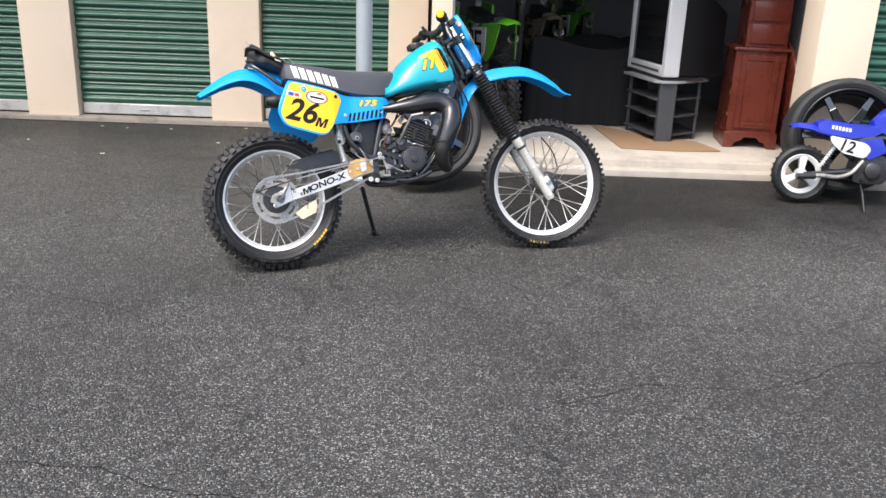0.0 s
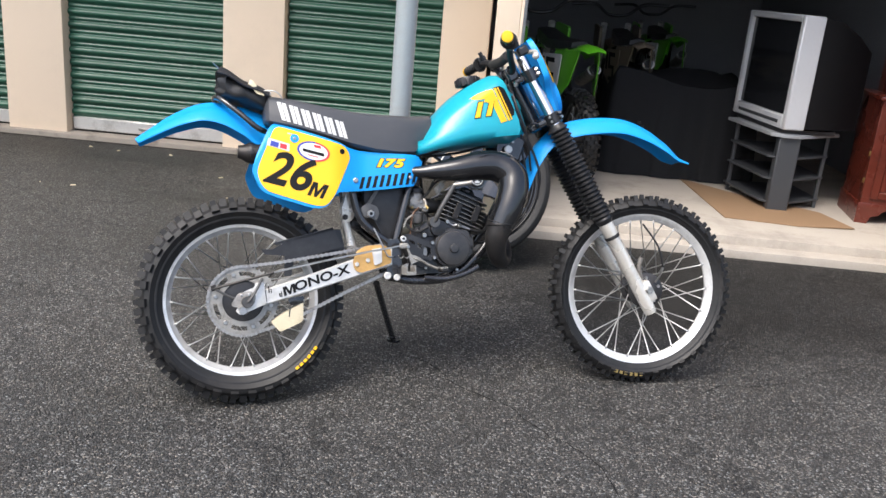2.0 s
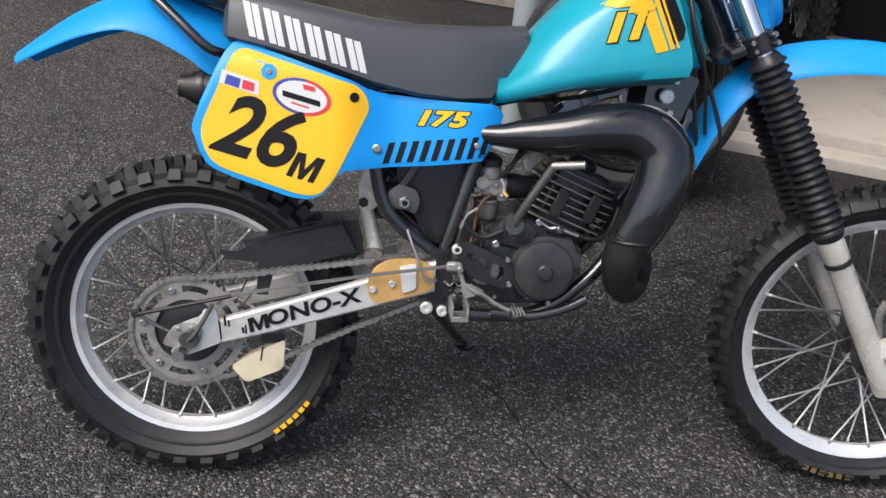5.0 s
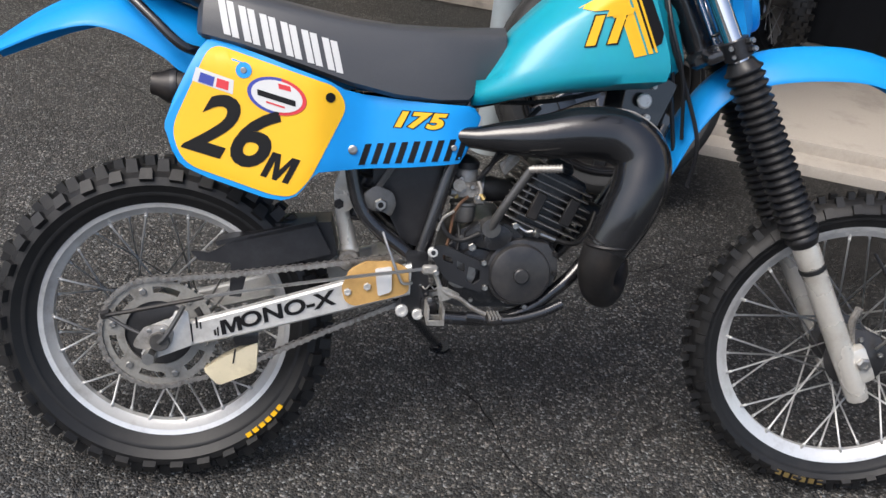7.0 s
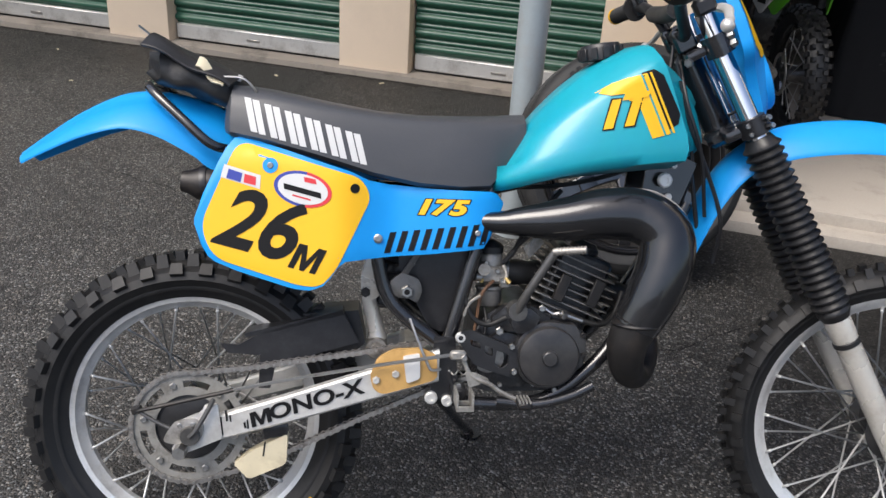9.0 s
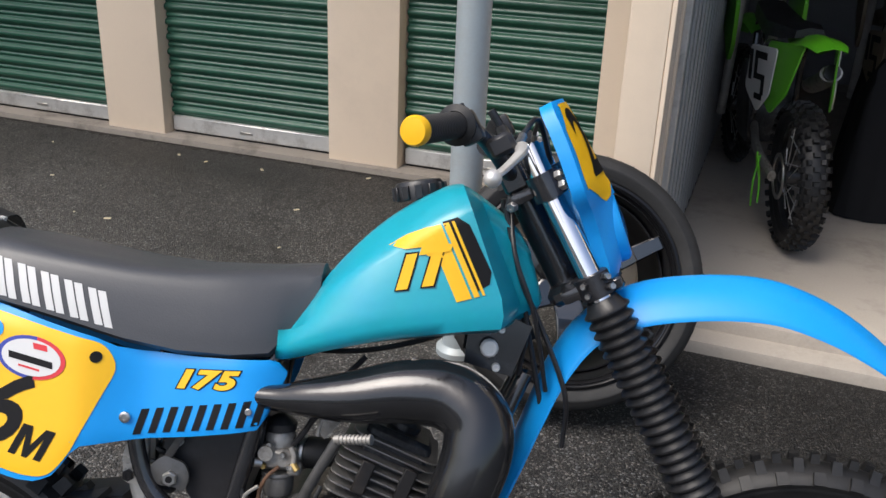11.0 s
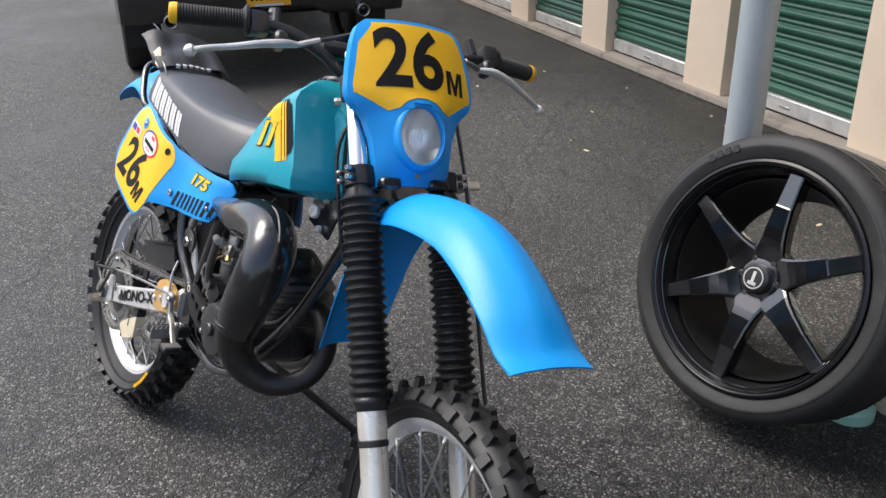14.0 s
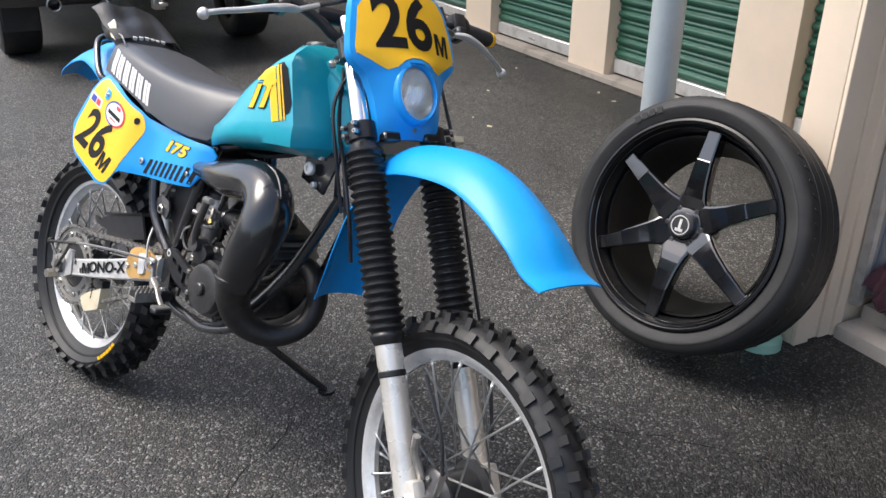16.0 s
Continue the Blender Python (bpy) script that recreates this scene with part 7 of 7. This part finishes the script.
panel_door(-cw + 0.06, cw - 0.06, 0.16, 0.735, 0.011, cab)
for z in (0.82, 0.99, 1.16, 1.34):
    dr = part("drawer_front", box(-cw + 0.105, cw - 0.05, 0.024, 0.041, z, z + 0.145, 0.006, 2), CHERRY, cab)
for z in (0.25, 0.42):
    part("hinge", box(-cw + 0.006, -cw + 0.014, 0.03, 0.05, z, z + 0.03, 0.002), BRASS, cab)

# table top standing on edge behind the cabinet
top_m = pose(3.20, 7.35, SLAB_Z + 0.432, 0, 0, 85) @ pose(0, 0, 0, -4, 0, 0)
tab = thing("table_top", "round reddish wood table top standing on its edge", "table top", top_m)
part("leaf", lathe([(0.40, -0.012), (0.425, -0.008), (0.43, 0.0), (0.425, 0.010), (0.41, 0.014)], None, 64), CHERRY, tab)
part("rim_moulding", lathe([(0.385, -0.018), (0.40, -0.018), (0.405, -0.010), (0.38, -0.010)], None, 64, True), CHERRY, tab)

# cardboard on the floor
bm = slab([(1.79, 7.98), (1.86, 6.93), (2.30, 6.88), (2.64, 6.93), (2.55, 7.28), (2.10, 7.62)], 0.0, 0.006, None)
for v in bm.verts:
    x, t, y = v.co
    v.co = Vector((x, y, SLAB_Z + 0.001 + t + 0.006 * max(0, math.sin(5 * x + 2 * y))))
tagged(part("cardboard_sheet", bm, CARDBOARD), "flattened brown cardboard sheet on the concrete floor", "cardboard")


# ---- green dirt bike parked inside ----
def green_bike(paint, label):
    g = thing("dirt_bike", label, "motorcycle", None, "bikes in the bay")
    wheel_r = 0.325
    for name, x, r, wd in (("rear_wheel", 0.0, wheel_r, 0.11), ("front_wheel", 1.42, 0.345, 0.085)):
        rw = part(name, lathe(rim_profile(r - 0.085 if x == 0 else r - 0.062, 0.024), None, 64, True), GLOSS_BLACK, g, "black spoked wheel", pose_m=pose(x, 0, r))
        part("tyre", knobby_tyre(r, wd, r - 0.085 if x == 0 else r - 0.062, REAR_ROWS if x == 0 else FRONT_ROWS, 34, 0.016), RUBBER, rw, "black knobbly tyre")
        part("hub", lathe([(0.02, -0.07), (0.05, -0.05), (0.035, 0), (0.05, 0.05), (0.02, 0.07)], None, 24), BLACK, rw)
        sm = spoke_mesh()
        for k in range(18):
            a = 2 * math.pi * k / 18
            p0 = Vector((0.045 * math.cos(a + 0.6), 0.04 * (1 if k % 2 else -1), 0.045 * math.sin(a + 0.6)))
            p1 = Vector(((r - 0.11) * math.cos(a), 0, (r - 0.11) * math.sin(a)))
            ob = new("spoke", sm)
            ob.parent = rw
            ob.matrix_local = Matrix.LocRotScale(p0, Vector((0, 1, 0)).rotation_difference((p1 - p0).normalized()), Vector((1, (p1 - p0).length, 1)))
    bm = bmesh.new()
    for s in (-1, 1):
        add_tube(bm, [(0.0, s * 0.10, wheel_r), (0.3, s * 0.11, 0.37), (0.55, s * 0.08, 0.42)], 0.018, 10, 4, True, 1.4)
    part("swingarm", bm, CARB_ALLOY, g, "dull grey swingarm")
    part("sprocket", lathe([(0.085, 0.072), (0.10, 0.072), (0.10, 0.078), (0.085, 0.078)], pose(0, 0, wheel_r), 40, True), STEEL, g)
    bm = bmesh.new()
    for s in (-1, 1):
        add_tube(bm, [(0.15, s * 0.08, 0.86), (0.45, s * 0.09, 0.80), (0.56, s * 0.09, 0.45), (0.75, s * 0.09, 0.34), (0.95, s * 0.05, 0.5), (1.08, 0, 0.9)], 0.014, 8)
    part("frame", bm, FRAME_BLACK, g, "black frame")
    part("engine", slab(rounded([(0.55, 0.33), (0.85, 0.33), (0.9, 0.5), (0.82, 0.7), (0.66, 0.72), (0.55, 0.5)], 0.04), -0.11, 0.11, None, 0.01), CAST, g)
    fender([(-0.30, 0.905, 0.055, 0.6), (-0.22, 0.925, 0.075, 1.0), (-0.10, 0.925, 0.085, 1.4), (0.05, 0.90, 0.09, 2.2), (0.20, 0.87, 0.085, 2.6)], "rear_fender", g, Matrix.Identity(4), paint, "plastic rear mudguard")
    bm = bmesh.new()
    rings = []
    for x, zb, zt, w in ((0.05, 0.90, 0.94, 0.06), (0.2, 0.88, 0.945, 0.085), (0.5, 0.86, 0.93, 0.09), (0.85, 0.9, 0.98, 0.07)):
        rings.append([(x, -w, zb), (x, -w * 0.9, zt - 0.01), (x, 0, zt), (x, w * 0.9, zt - 0.01), (x, w, zb)])
    add_loft(bm, rings)
    part("seat", bm, BLACK, g, "black seat")
    for s in (-1, 1):
        part("side_panel", slab(rounded([(-0.14, 0.90), (0.16, 0.88), (0.22, 0.66), (0.10, 0.58), (-0.02, 0.68)], 0.02), s * 0.100 - 0.004, s * 0.100 + 0.004, None, 0.002), paint, g, pose_m=pose(0, 0, 0, 0, 0, s * 14))
        pl = part("number_plate", slab(rounded([(0.06, 0.86), (0.30, 0.85), (0.33, 0.66), (0.20, 0.57), (0.10, 0.66)], 0.02), s * 0.112 - 0.003, s * 0.112 + 0.003, None, 0.001), WHITE if paint is LIME else TAN, g, "side number plate", pose_m=pose(0, 0, 0, 0, 0, s * 14))
        for x0, z0, x1, z1 in ((0.14, 0.80, 0.25, 0.83), (0.225, 0.73, 0.25, 0.80), (0.15, 0.71, 0.25, 0.735), (0.15, 0.65, 0.175, 0.71), (0.16, 0.625, 0.23, 0.65), (0.275, 0.70, 0.30, 0.83)):
            part("plate_mark", box(x0, x1, s * 0.1165 - 0.0015, s * 0.1165 + 0.0015, z0, z1), INK, pl)
        part("radiator_shroud", slab(rounded([(0.80, 0.98), (1.12, 1.0), (1.16, 0.85), (0.95, 0.66), (0.86, 0.75)], 0.03), s * 0.16 - 0.01, s * 0.16 + 0.01, None, 0.004), paint, g, "plastic radiator shroud")
        part("fork_leg", tube([(1.06, s * 0.1, 1.0), (1.40, s * 0.1, 0.30)], 0.026, 12), ALLOY, g)
    part("silencer", tube([(-0.01, -0.085, 0.765), (0.14, -0.10, 0.71), (0.30, -0.10, 0.66)], 0.045, 16, 3, True, 0.8), CARB_ALLOY, g, "dull grey oval silencer")
    part("silencer_end", tube([(-0.035, -0.083, 0.774), (-0.005, -0.085, 0.763)], 0.032, 14), BLACK, g)
    part("handlebar", tube([(0.92, -0.40, 1.16), (0.96, -0.2, 1.16), (1.02, -0.08, 1.08), (1.02, 0.08, 1.08), (0.96, 0.2, 1.16), (0.92, 0.40, 1.16)], 0.014, 10), BLACK, g)
    fender([(0.98, 0.82, 0.05, 1), (1.2, 0.86, 0.06, 1.2), (1.45, 0.84, 0.065, 1.2), (1.72, 0.72, 0.07, 0.7)], "front_fender", g, Matrix.Identity(4), paint, "plastic front mudguard")
    bm = tube([(0.05, 0.14, 0.30), (0.08, 0.15, 0.36), (0.04, 0.16, 0.42), (0.0, 0.15, 0.30), (-0.05, 0.16, 0.22)], 0.004, 6)
    add_tube(bm, [(0.07, 0.14, 0.40), (0.02, 0.17, 0.30), (0.03, 0.17, 0.18)], 0.004, 6)
    part("tie_strap", bm, LIME if paint is LIME else BLACK, g, "tie-down strap")
    return g


gb1 = green_bike(LIME, "lime green dirt bike parked inside the dark storage bay")
gb1.matrix_world = pose(0.975, 7.42, SLAB_Z, 0, 0, 103) @ pose(0, 0, 0, -4, 0, 0)
copy_thing(gb1, pose(1.98, 9.75, SLAB_Z, 0, 0, 92) @ pose(0, 0, 0, -3, 0, 0))
gb2 = green_bike(TAN, "tan and black dirt bike parked beside the lime one")
gb2.matrix_world = pose(1.45, 8.29, SLAB_Z, 0, 0, 92) @ pose(0, 0, 0, -3, 0, 0)


# added black sheet: stands in for the shade over the deep floor
def shade_sheet(u, v):
    """A draped sheet: uneven top, falling sides with upright folds."""
    x, y = 2 * u - 1, 2 * v - 1
    d = max(abs(x), abs(y))
    fall = min(1.0, max(0.0, (d - 0.84) / 0.16))
    fold = 0.014 * math.sin(11 * x + 3) * math.sin(9 * y + 1) + 0.006 * math.sin(31 * x - 13 * y)
    top = 0.70 + 0.05 * math.sin(3 * x + 1) * math.cos(4 * y) + 0.25 * fold
    return (0.57 * x + fold * fall, 0.48 * y + fold * fall, 0.006 + top * (1 - fall ** 1.6))


bm = crumpled(shade_sheet, 60, 52, 0.004)
tagged(part("tarpaulin", bm, SHADE_BLACK, pose_m=pose(1.75, 8.42, SLAB_Z, 0, 0, -2)), "black draped sheet added to stand for the shade deep in the bay", "tarpaulin")


# ---- small child's motorcycle outside ----
mini = thing("mini_motorcycle", "small royal blue child's motorcycle on its side stand", "motorcycle", pose(2.815, 5.82, 0.0, 0, 0, -4) @ pose(0, 0, 0, -9, 0, 0))
for name, x in (("rear_wheel", 0.0), ("front_wheel", 0.86)):
    r = 0.195
    rw = part(name, lathe(rim_profile(0.130, 0.020), None, 48, True), WHITE, mini, "white cast wheel", pose_m=pose(x, 0, r))
    part("tyre", knobby_tyre(r, 0.07, 0.132, [(-0.028, 30, 0.014, 0.014, 0), (0.028, -30, 0.014, 0.014, 0), (0, 0, 0.014, 0.02, 0.5)], 30, 0.008), RUBBER, rw, "small black knobbly tyre")
    for k in range(3):
        bm = slab(rounded([(0.02, -0.014), (0.118, -0.024), (0.118, 0.024), (0.02, 0.014)], 0.008), -0.016, 0.016, None, 0.004)
        part("wheel_spoke", bm, WHITE, rw, pose_m=pose(0, 0, 0, 0, 120 * k + 35, 0))
    part("hub", lathe([(0.02, -0.05), (0.035, -0.03), (0.035, 0.03), (0.02, 0.05)], None, 20), ALLOY, rw)
part("swingarm", tube([(0.0, -0.065, 0.195), (0.30, -0.06, 0.23)], 0.016, 10), FRAME_BLACK, mini)
part("exhaust", tube([(-0.03, -0.10, 0.185), (0.10, -0.105, 0.195), (0.20, -0.10, 0.19), (0.29, -0.09, 0.22), (0.36, -0.08, 0.30)], 0.014, 12), CARB_ALLOY, mini, "dull exhaust pipe")
part("exhaust_tip", tube([(-0.06, -0.10, 0.183), (0.06, -0.103, 0.19)], 0.020, 12), BLACK, mini)
bm = tube([(0.10, -0.055, 0.25), (0.19, -0.055, 0.40)], 0.010, 10)
for k in range(9):
    a = Vector((0.11, -0.055, 0.265)).lerp(Vector((0.18, -0.055, 0.385)), k / 8)
    add_lathe(bm, [(0.010, -0.004), (0.021, 0), (0.010, 0.004)], Matrix.Translation(a) @ pose(0, 0, 0, 90, 25, 0), 12)
part("shock_spring", bm, WHITE, mini, "white coil shock")
part("frame", tube([(0.20, 0, 0.40), (0.34, 0, 0.30), (0.50, 0, 0.20), (0.62, 0, 0.30), (0.70, 0, 0.60)], 0.02, 10), FRAME_BLACK, mini)
part("engine", slab(rounded([(0.30, 0.16), (0.50, 0.15), (0.56, 0.25), (0.50, 0.34), (0.34, 0.34)], 0.03), -0.08, 0.08, None, 0.01), CAST, mini, "dark grey small engine")
part("engine_cover", lathe([(0.05, -0.08), (0.05, -0.10), (0.04, -0.106)], pose(0.42, 0, 0.24), 24), COVER_BLACK, mini)
fender([(-0.10, 0.508, 0.045, 0.6), (-0.05, 0.520, 0.062, 1.0), (0.04, 0.515, 0.07, 1.4), (0.16, 0.48, 0.07, 1.6)], "rear_fender", mini, Matrix.Identity(4), ROYAL, "blue rear mudguard")
bm = bmesh.new()
rings = [[(x, -w, zb), (x, -w * 0.95, zt - 0.012), (x, -w * 0.5, zt), (x, w * 0.5, zt), (x, w * 0.95, zt - 0.012), (x, w, zb)] for x, zb, zt, w in ((0.06, 0.495, 0.535, 0.06), (0.10, 0.465, 0.555, 0.075), (0.28, 0.44, 0.535, 0.08), (0.42, 0.46, 0.53, 0.075), (0.5, 0.50, 0.54, 0.05))]
add_loft(bm, rings)
ms = part("seat", bm, ROYAL, mini, "blue seat with pale lettering blocks")
bm = bmesh.new()
for k in range(6):
    add_box(bm, 0.14 + 0.022 * k, 0.155 + 0.022 * k, -0.0805, -0.077, 0.495 - 0.003 * k, 0.52 - 0.003 * k)
part("seat_mark", bm, WHITE, ms)
sp = part("side_plate", slab(rounded([(0.13, 0.455), (0.36, 0.415), (0.40, 0.375), (0.36, 0.315), (0.22, 0.345), (0.14, 0.41)], 0.02), -0.098, -0.088, None, 0.003), WHITE, mini, "white side plate with a racing number")
text_part("side_number", "12", 0.105, INK, sp, pose(0.240, -0.0995, 0.388, 90, 0, 0) @ pose(0, 0, 0, 0, 0, -14), "black racing number", 0.1, 0.002)
part("side_panel", slab(rounded([(0.32, 0.43), (0.46, 0.45), (0.50, 0.36), (0.38, 0.305)], 0.02), -0.094, -0.084, None, 0.003), ROYAL, mini, "blue side panel")
bm = bmesh.new()
rings = [[(x, -w, zb), (x, -w, zt - 0.03), (x, -w * 0.5, zt), (x, w * 0.5, zt), (x, w, zt - 0.03), (x, w, zb)] for x, zb, zt, w in ((0.42, 0.50, 0.56, 0.05), (0.50, 0.47, 0.64, 0.08), (0.62, 0.48, 0.66, 0.075), (0.68, 0.54, 0.64, 0.05))]
add_loft(bm, rings)
part("tank", bm, ROYAL, mini, "blue plastic tank")
for s in (-1, 1):
    part("fork_leg", tube([(0.68, s * 0.06, 0.66), (0.86, s * 0.06, 0.195)], 0.014, 10), ALLOY, mini)
part("handlebar", tube([(0.60, -0.28, 0.80), (0.64, -0.12, 0.79), (0.67, 0, 0.70), (0.64, 0.12, 0.79), (0.60, 0.28, 0.80)], 0.011, 10), BLACK, mini)
fender([(0.70, 0.44, 0.04, 1), (0.84, 0.47, 0.05, 1.2), (1.02, 0.42, 0.05, 0.8)], "front_fender", mini, Matrix.Identity(4), ROYAL, "blue front mudguard")
part("side_stand", tube([(0.36, -0.03, 0.19), (0.37, -0.10, 0.10), (0.375, -0.155, -0.022)], 0.008, 8, 1), RUBBER, mini, "black side stand")
part("footpeg", tube([(0.36, -0.07, 0.18), (0.36, -0.17, 0.17)], 0.010, 8), RUBBER, mini)

# ---- black pickup truck parked along the row ----
truck = thing("pickup_truck", "black pickup truck parked along the storage doors", "truck", pose(-4.38, 5.19, 0.04, 0, 0, 2.5))
TW = 0.98


def truck_section(x, z0, z1, w, lean=0.04):
    half = [(w - 0.05, z0), (w, z0 + 0.08), (w, z0 + (z1 - z0) * 0.6), (w - lean, z1 - 0.04), (w - lean - 0.05, z1)]
    return [(x, -y, z) for y, z in half] + [(x, y, z) for y, z in half[::-1]]


bm = bmesh.new()
add_loft(bm, [truck_section(x, z0, z1, w) for x, z0, z1, w in ((-0.10, 0.62, 1.28, TW - 0.03), (-0.16, 0.60, 1.32, TW), (-1.95, 0.55, 1.34, TW), (-1.98, 0.55, 1.34, TW), (-4.1, 0.50, 1.30, TW), (-5.2, 0.5, 1.15, TW - 0.04), (-5.5, 0.55, 1.0, TW - 0.15))])
body = part("body", bm, TRUCK_PAINT, truck, "glossy black bodywork")
bm = bmesh.new()
add_loft(bm, [truck_section(x, 1.30, z1, w, 0.14) for x, z1, w in ((-2.0, 1.36, TW - 0.04), (-2.2, 1.86, TW - 0.08), (-3.3, 1.90, TW - 0.08), (-4.05, 1.36, TW - 0.04))])
part("cab", bm, TRUCK_PAINT, truck)
part("rear_window", box(-2.10, -2.085, -0.6, 0.6, 1.42, 1.78, 0.004), SCREEN, truck)
bm = bmesh.new()
add_box(bm, -0.10, -0.075, -0.76, 0.76, 0.74, 1.27, 0.012, None, 2)
gate = part("tailgate", bm, TRUCK_PAINT, truck, "black tailgate")
part("gate_handle", box(-0.074, -0.062, -0.12, 0.12, 1.05, 1.15, 0.006), BLACK, gate)
for s in (-1, 1):
    part("tail_lamp", box(-0.115, -0.068, s * 0.865 - 0.08, s * 0.865 + 0.08, 0.80, 1.22, 0.012, 2), LAMP_RED, truck, "red tail lamp")
bm = bmesh.new()
rings = []
for y in (-1.02, -1.0, -0.92, -0.40, -0.32, 0.32, 0.40, 0.92, 1.0, 1.02):
    e = 0.10 if abs(y) > 1.01 else 0.04 if abs(y) > 0.95 else 0.0
    lo = 0.475 if abs(y) < 0.35 else 0.425 if abs(y) > 0.38 else 0.45
    rings.append([(-0.10 - e, y, lo + 0.02), (0.06 - e, y, lo), (0.085 - e, y, lo + 0.03), (0.095 - e, y, 0.60), (0.10 - e, y, 0.655), (0.07 - e, y, 0.685), (-0.10 - e, y, 0.69)])
add_loft(bm, rings)
bumper = part("rear_bumper", bm, GLOSS_BLACK, truck, "black step bumper")
part("bumper_trim", box(0.06, 0.104, -1.0, -0.30, 0.648, 0.664, 0.004), COVER_BLACK, bumper)
part("bumper_step", box(-0.02, 0.098, -0.34, 0.34, 0.668, 0.70, 0.008, 2), RUBBER, bumper)
pl = part("licence_plate", box(0.088, 0.104, -0.155, 0.155, 0.505, 0.635, 0.004), PLATE_GOLD, truck, "gold licence plate with unreadable dark bars")
bm = bmesh.new()
for k, w in enumerate((0.028, 0.028, 0.028, 0.016, 0.028, 0.028, 0.028, 0.028)):
    add_box(bm, 0.103, 0.1055, -0.118 + 0.032 * k - w / 2 + 0.005, -0.118 + 0.032 * k + w / 2 - 0.004, 0.545 if k != 3 else 0.565, 0.595 if k != 3 else 0.58)
part("plate_bar", bm, INK, pl)
part("plate_band", box(0.103, 0.106, -0.10, 0.10, 0.507, 0.522), WHITE, pl)
part("plate_band", box(0.103, 0.106, -0.10, 0.10, 0.620, 0.633), WHITE, pl)
for s in (-1, 1):
    tip = part("exhaust_tip", lathe([(0.046, -0.10), (0.046, 0.10), (0.042, 0.104), (0.038, 0.10), (0.038, -0.09)], pose(0.02, s * 0.68, 0.44, 0, 0, -90), 28), STEEL, truck, "dull steel exhaust tip")
    part("tip_inside", lathe([(0.037, -0.08), (0.037, 0.02)], pose(0.02, s * 0.68, 0.44, 0, 0, -90), 20), INK, tip)
bm = box(0.0, 0.10, -0.04, 0.04, 0.36, 0.44, 0.006)
add_box(bm, 0.08, 0.24, -0.03, 0.03, 0.40, 0.43, 0.006)
add_lathe(bm, [(0.008, 0.43), (0.012, 0.45), (0.025, 0.465), (0.03, 0.48), (0.022, 0.50), (0.008, 0.508)], pose(0.20, 0, 0, 90), 20)
part("tow_hitch", bm, STEEL, truck, "tow ball hitch")
for x in (-0.86, -4.4):
    for s in (-1, 1):
        r = 0.40
        prof = [(0.25, -0.12), (0.27, -0.135), (0.36, -0.14), (0.39, -0.125), (r, -0.09), (r, 0.09), (0.39, 0.125), (0.36, 0.14), (0.27, 0.135), (0.25, 0.12)]
        wh = part("wheel", lathe(prof, None, 64, True), TYRE_SMOOTH, truck, "black truck tyre", pose_m=pose(x, s * 0.86, r - 0.04))
        part("rim", lathe([(0.255, -0.10), (0.24, -0.06), (0.05, -0.05), (0.05, 0.05), (0.24, 0.06), (0.255, 0.10)], None, 40), GLOSS_BLACK, wh)
part("axle", tube([(-0.86, -0.8, 0.36), (-0.86, 0.0, 0.36), (-0.86, 0.8, 0.36)], 0.05, 12), BLACK, truck)
part("underbody", box(-5.2, -0.15, -0.8, 0.8, 0.42, 0.60, 0.02), BLACK, truck)
part("mud_flap", box(-0.36, -0.34, -0.98, -0.74, 0.20, 0.55, 0.004), RUBBER, truck)
part("mud_flap", box(-0.36, -0.34, 0.74, 0.98, 0.20, 0.55, 0.004), RUBBER, truck)

# small litter on the asphalt along the kerb
rnd = random.Random(3)
bm = bmesh.new()
for k in range(14):
    x, y, s = rnd.uniform(-5, -0.6), rnd.uniform(6.5, 7.75), rnd.uniform(0.003, 0.012)
    a = rnd.uniform(0, 6)
    add_box(bm, -s * 1.6, s * 1.6, -s * 0.7, s * 0.7, 0.001, 0.005, 0, pose(x, y, 0, 0, 0, math.degrees(a)))
tagged(part("litter", bm, CREAM), "dry leaf bits and litter along the kerb", "litter", "", "stuff")
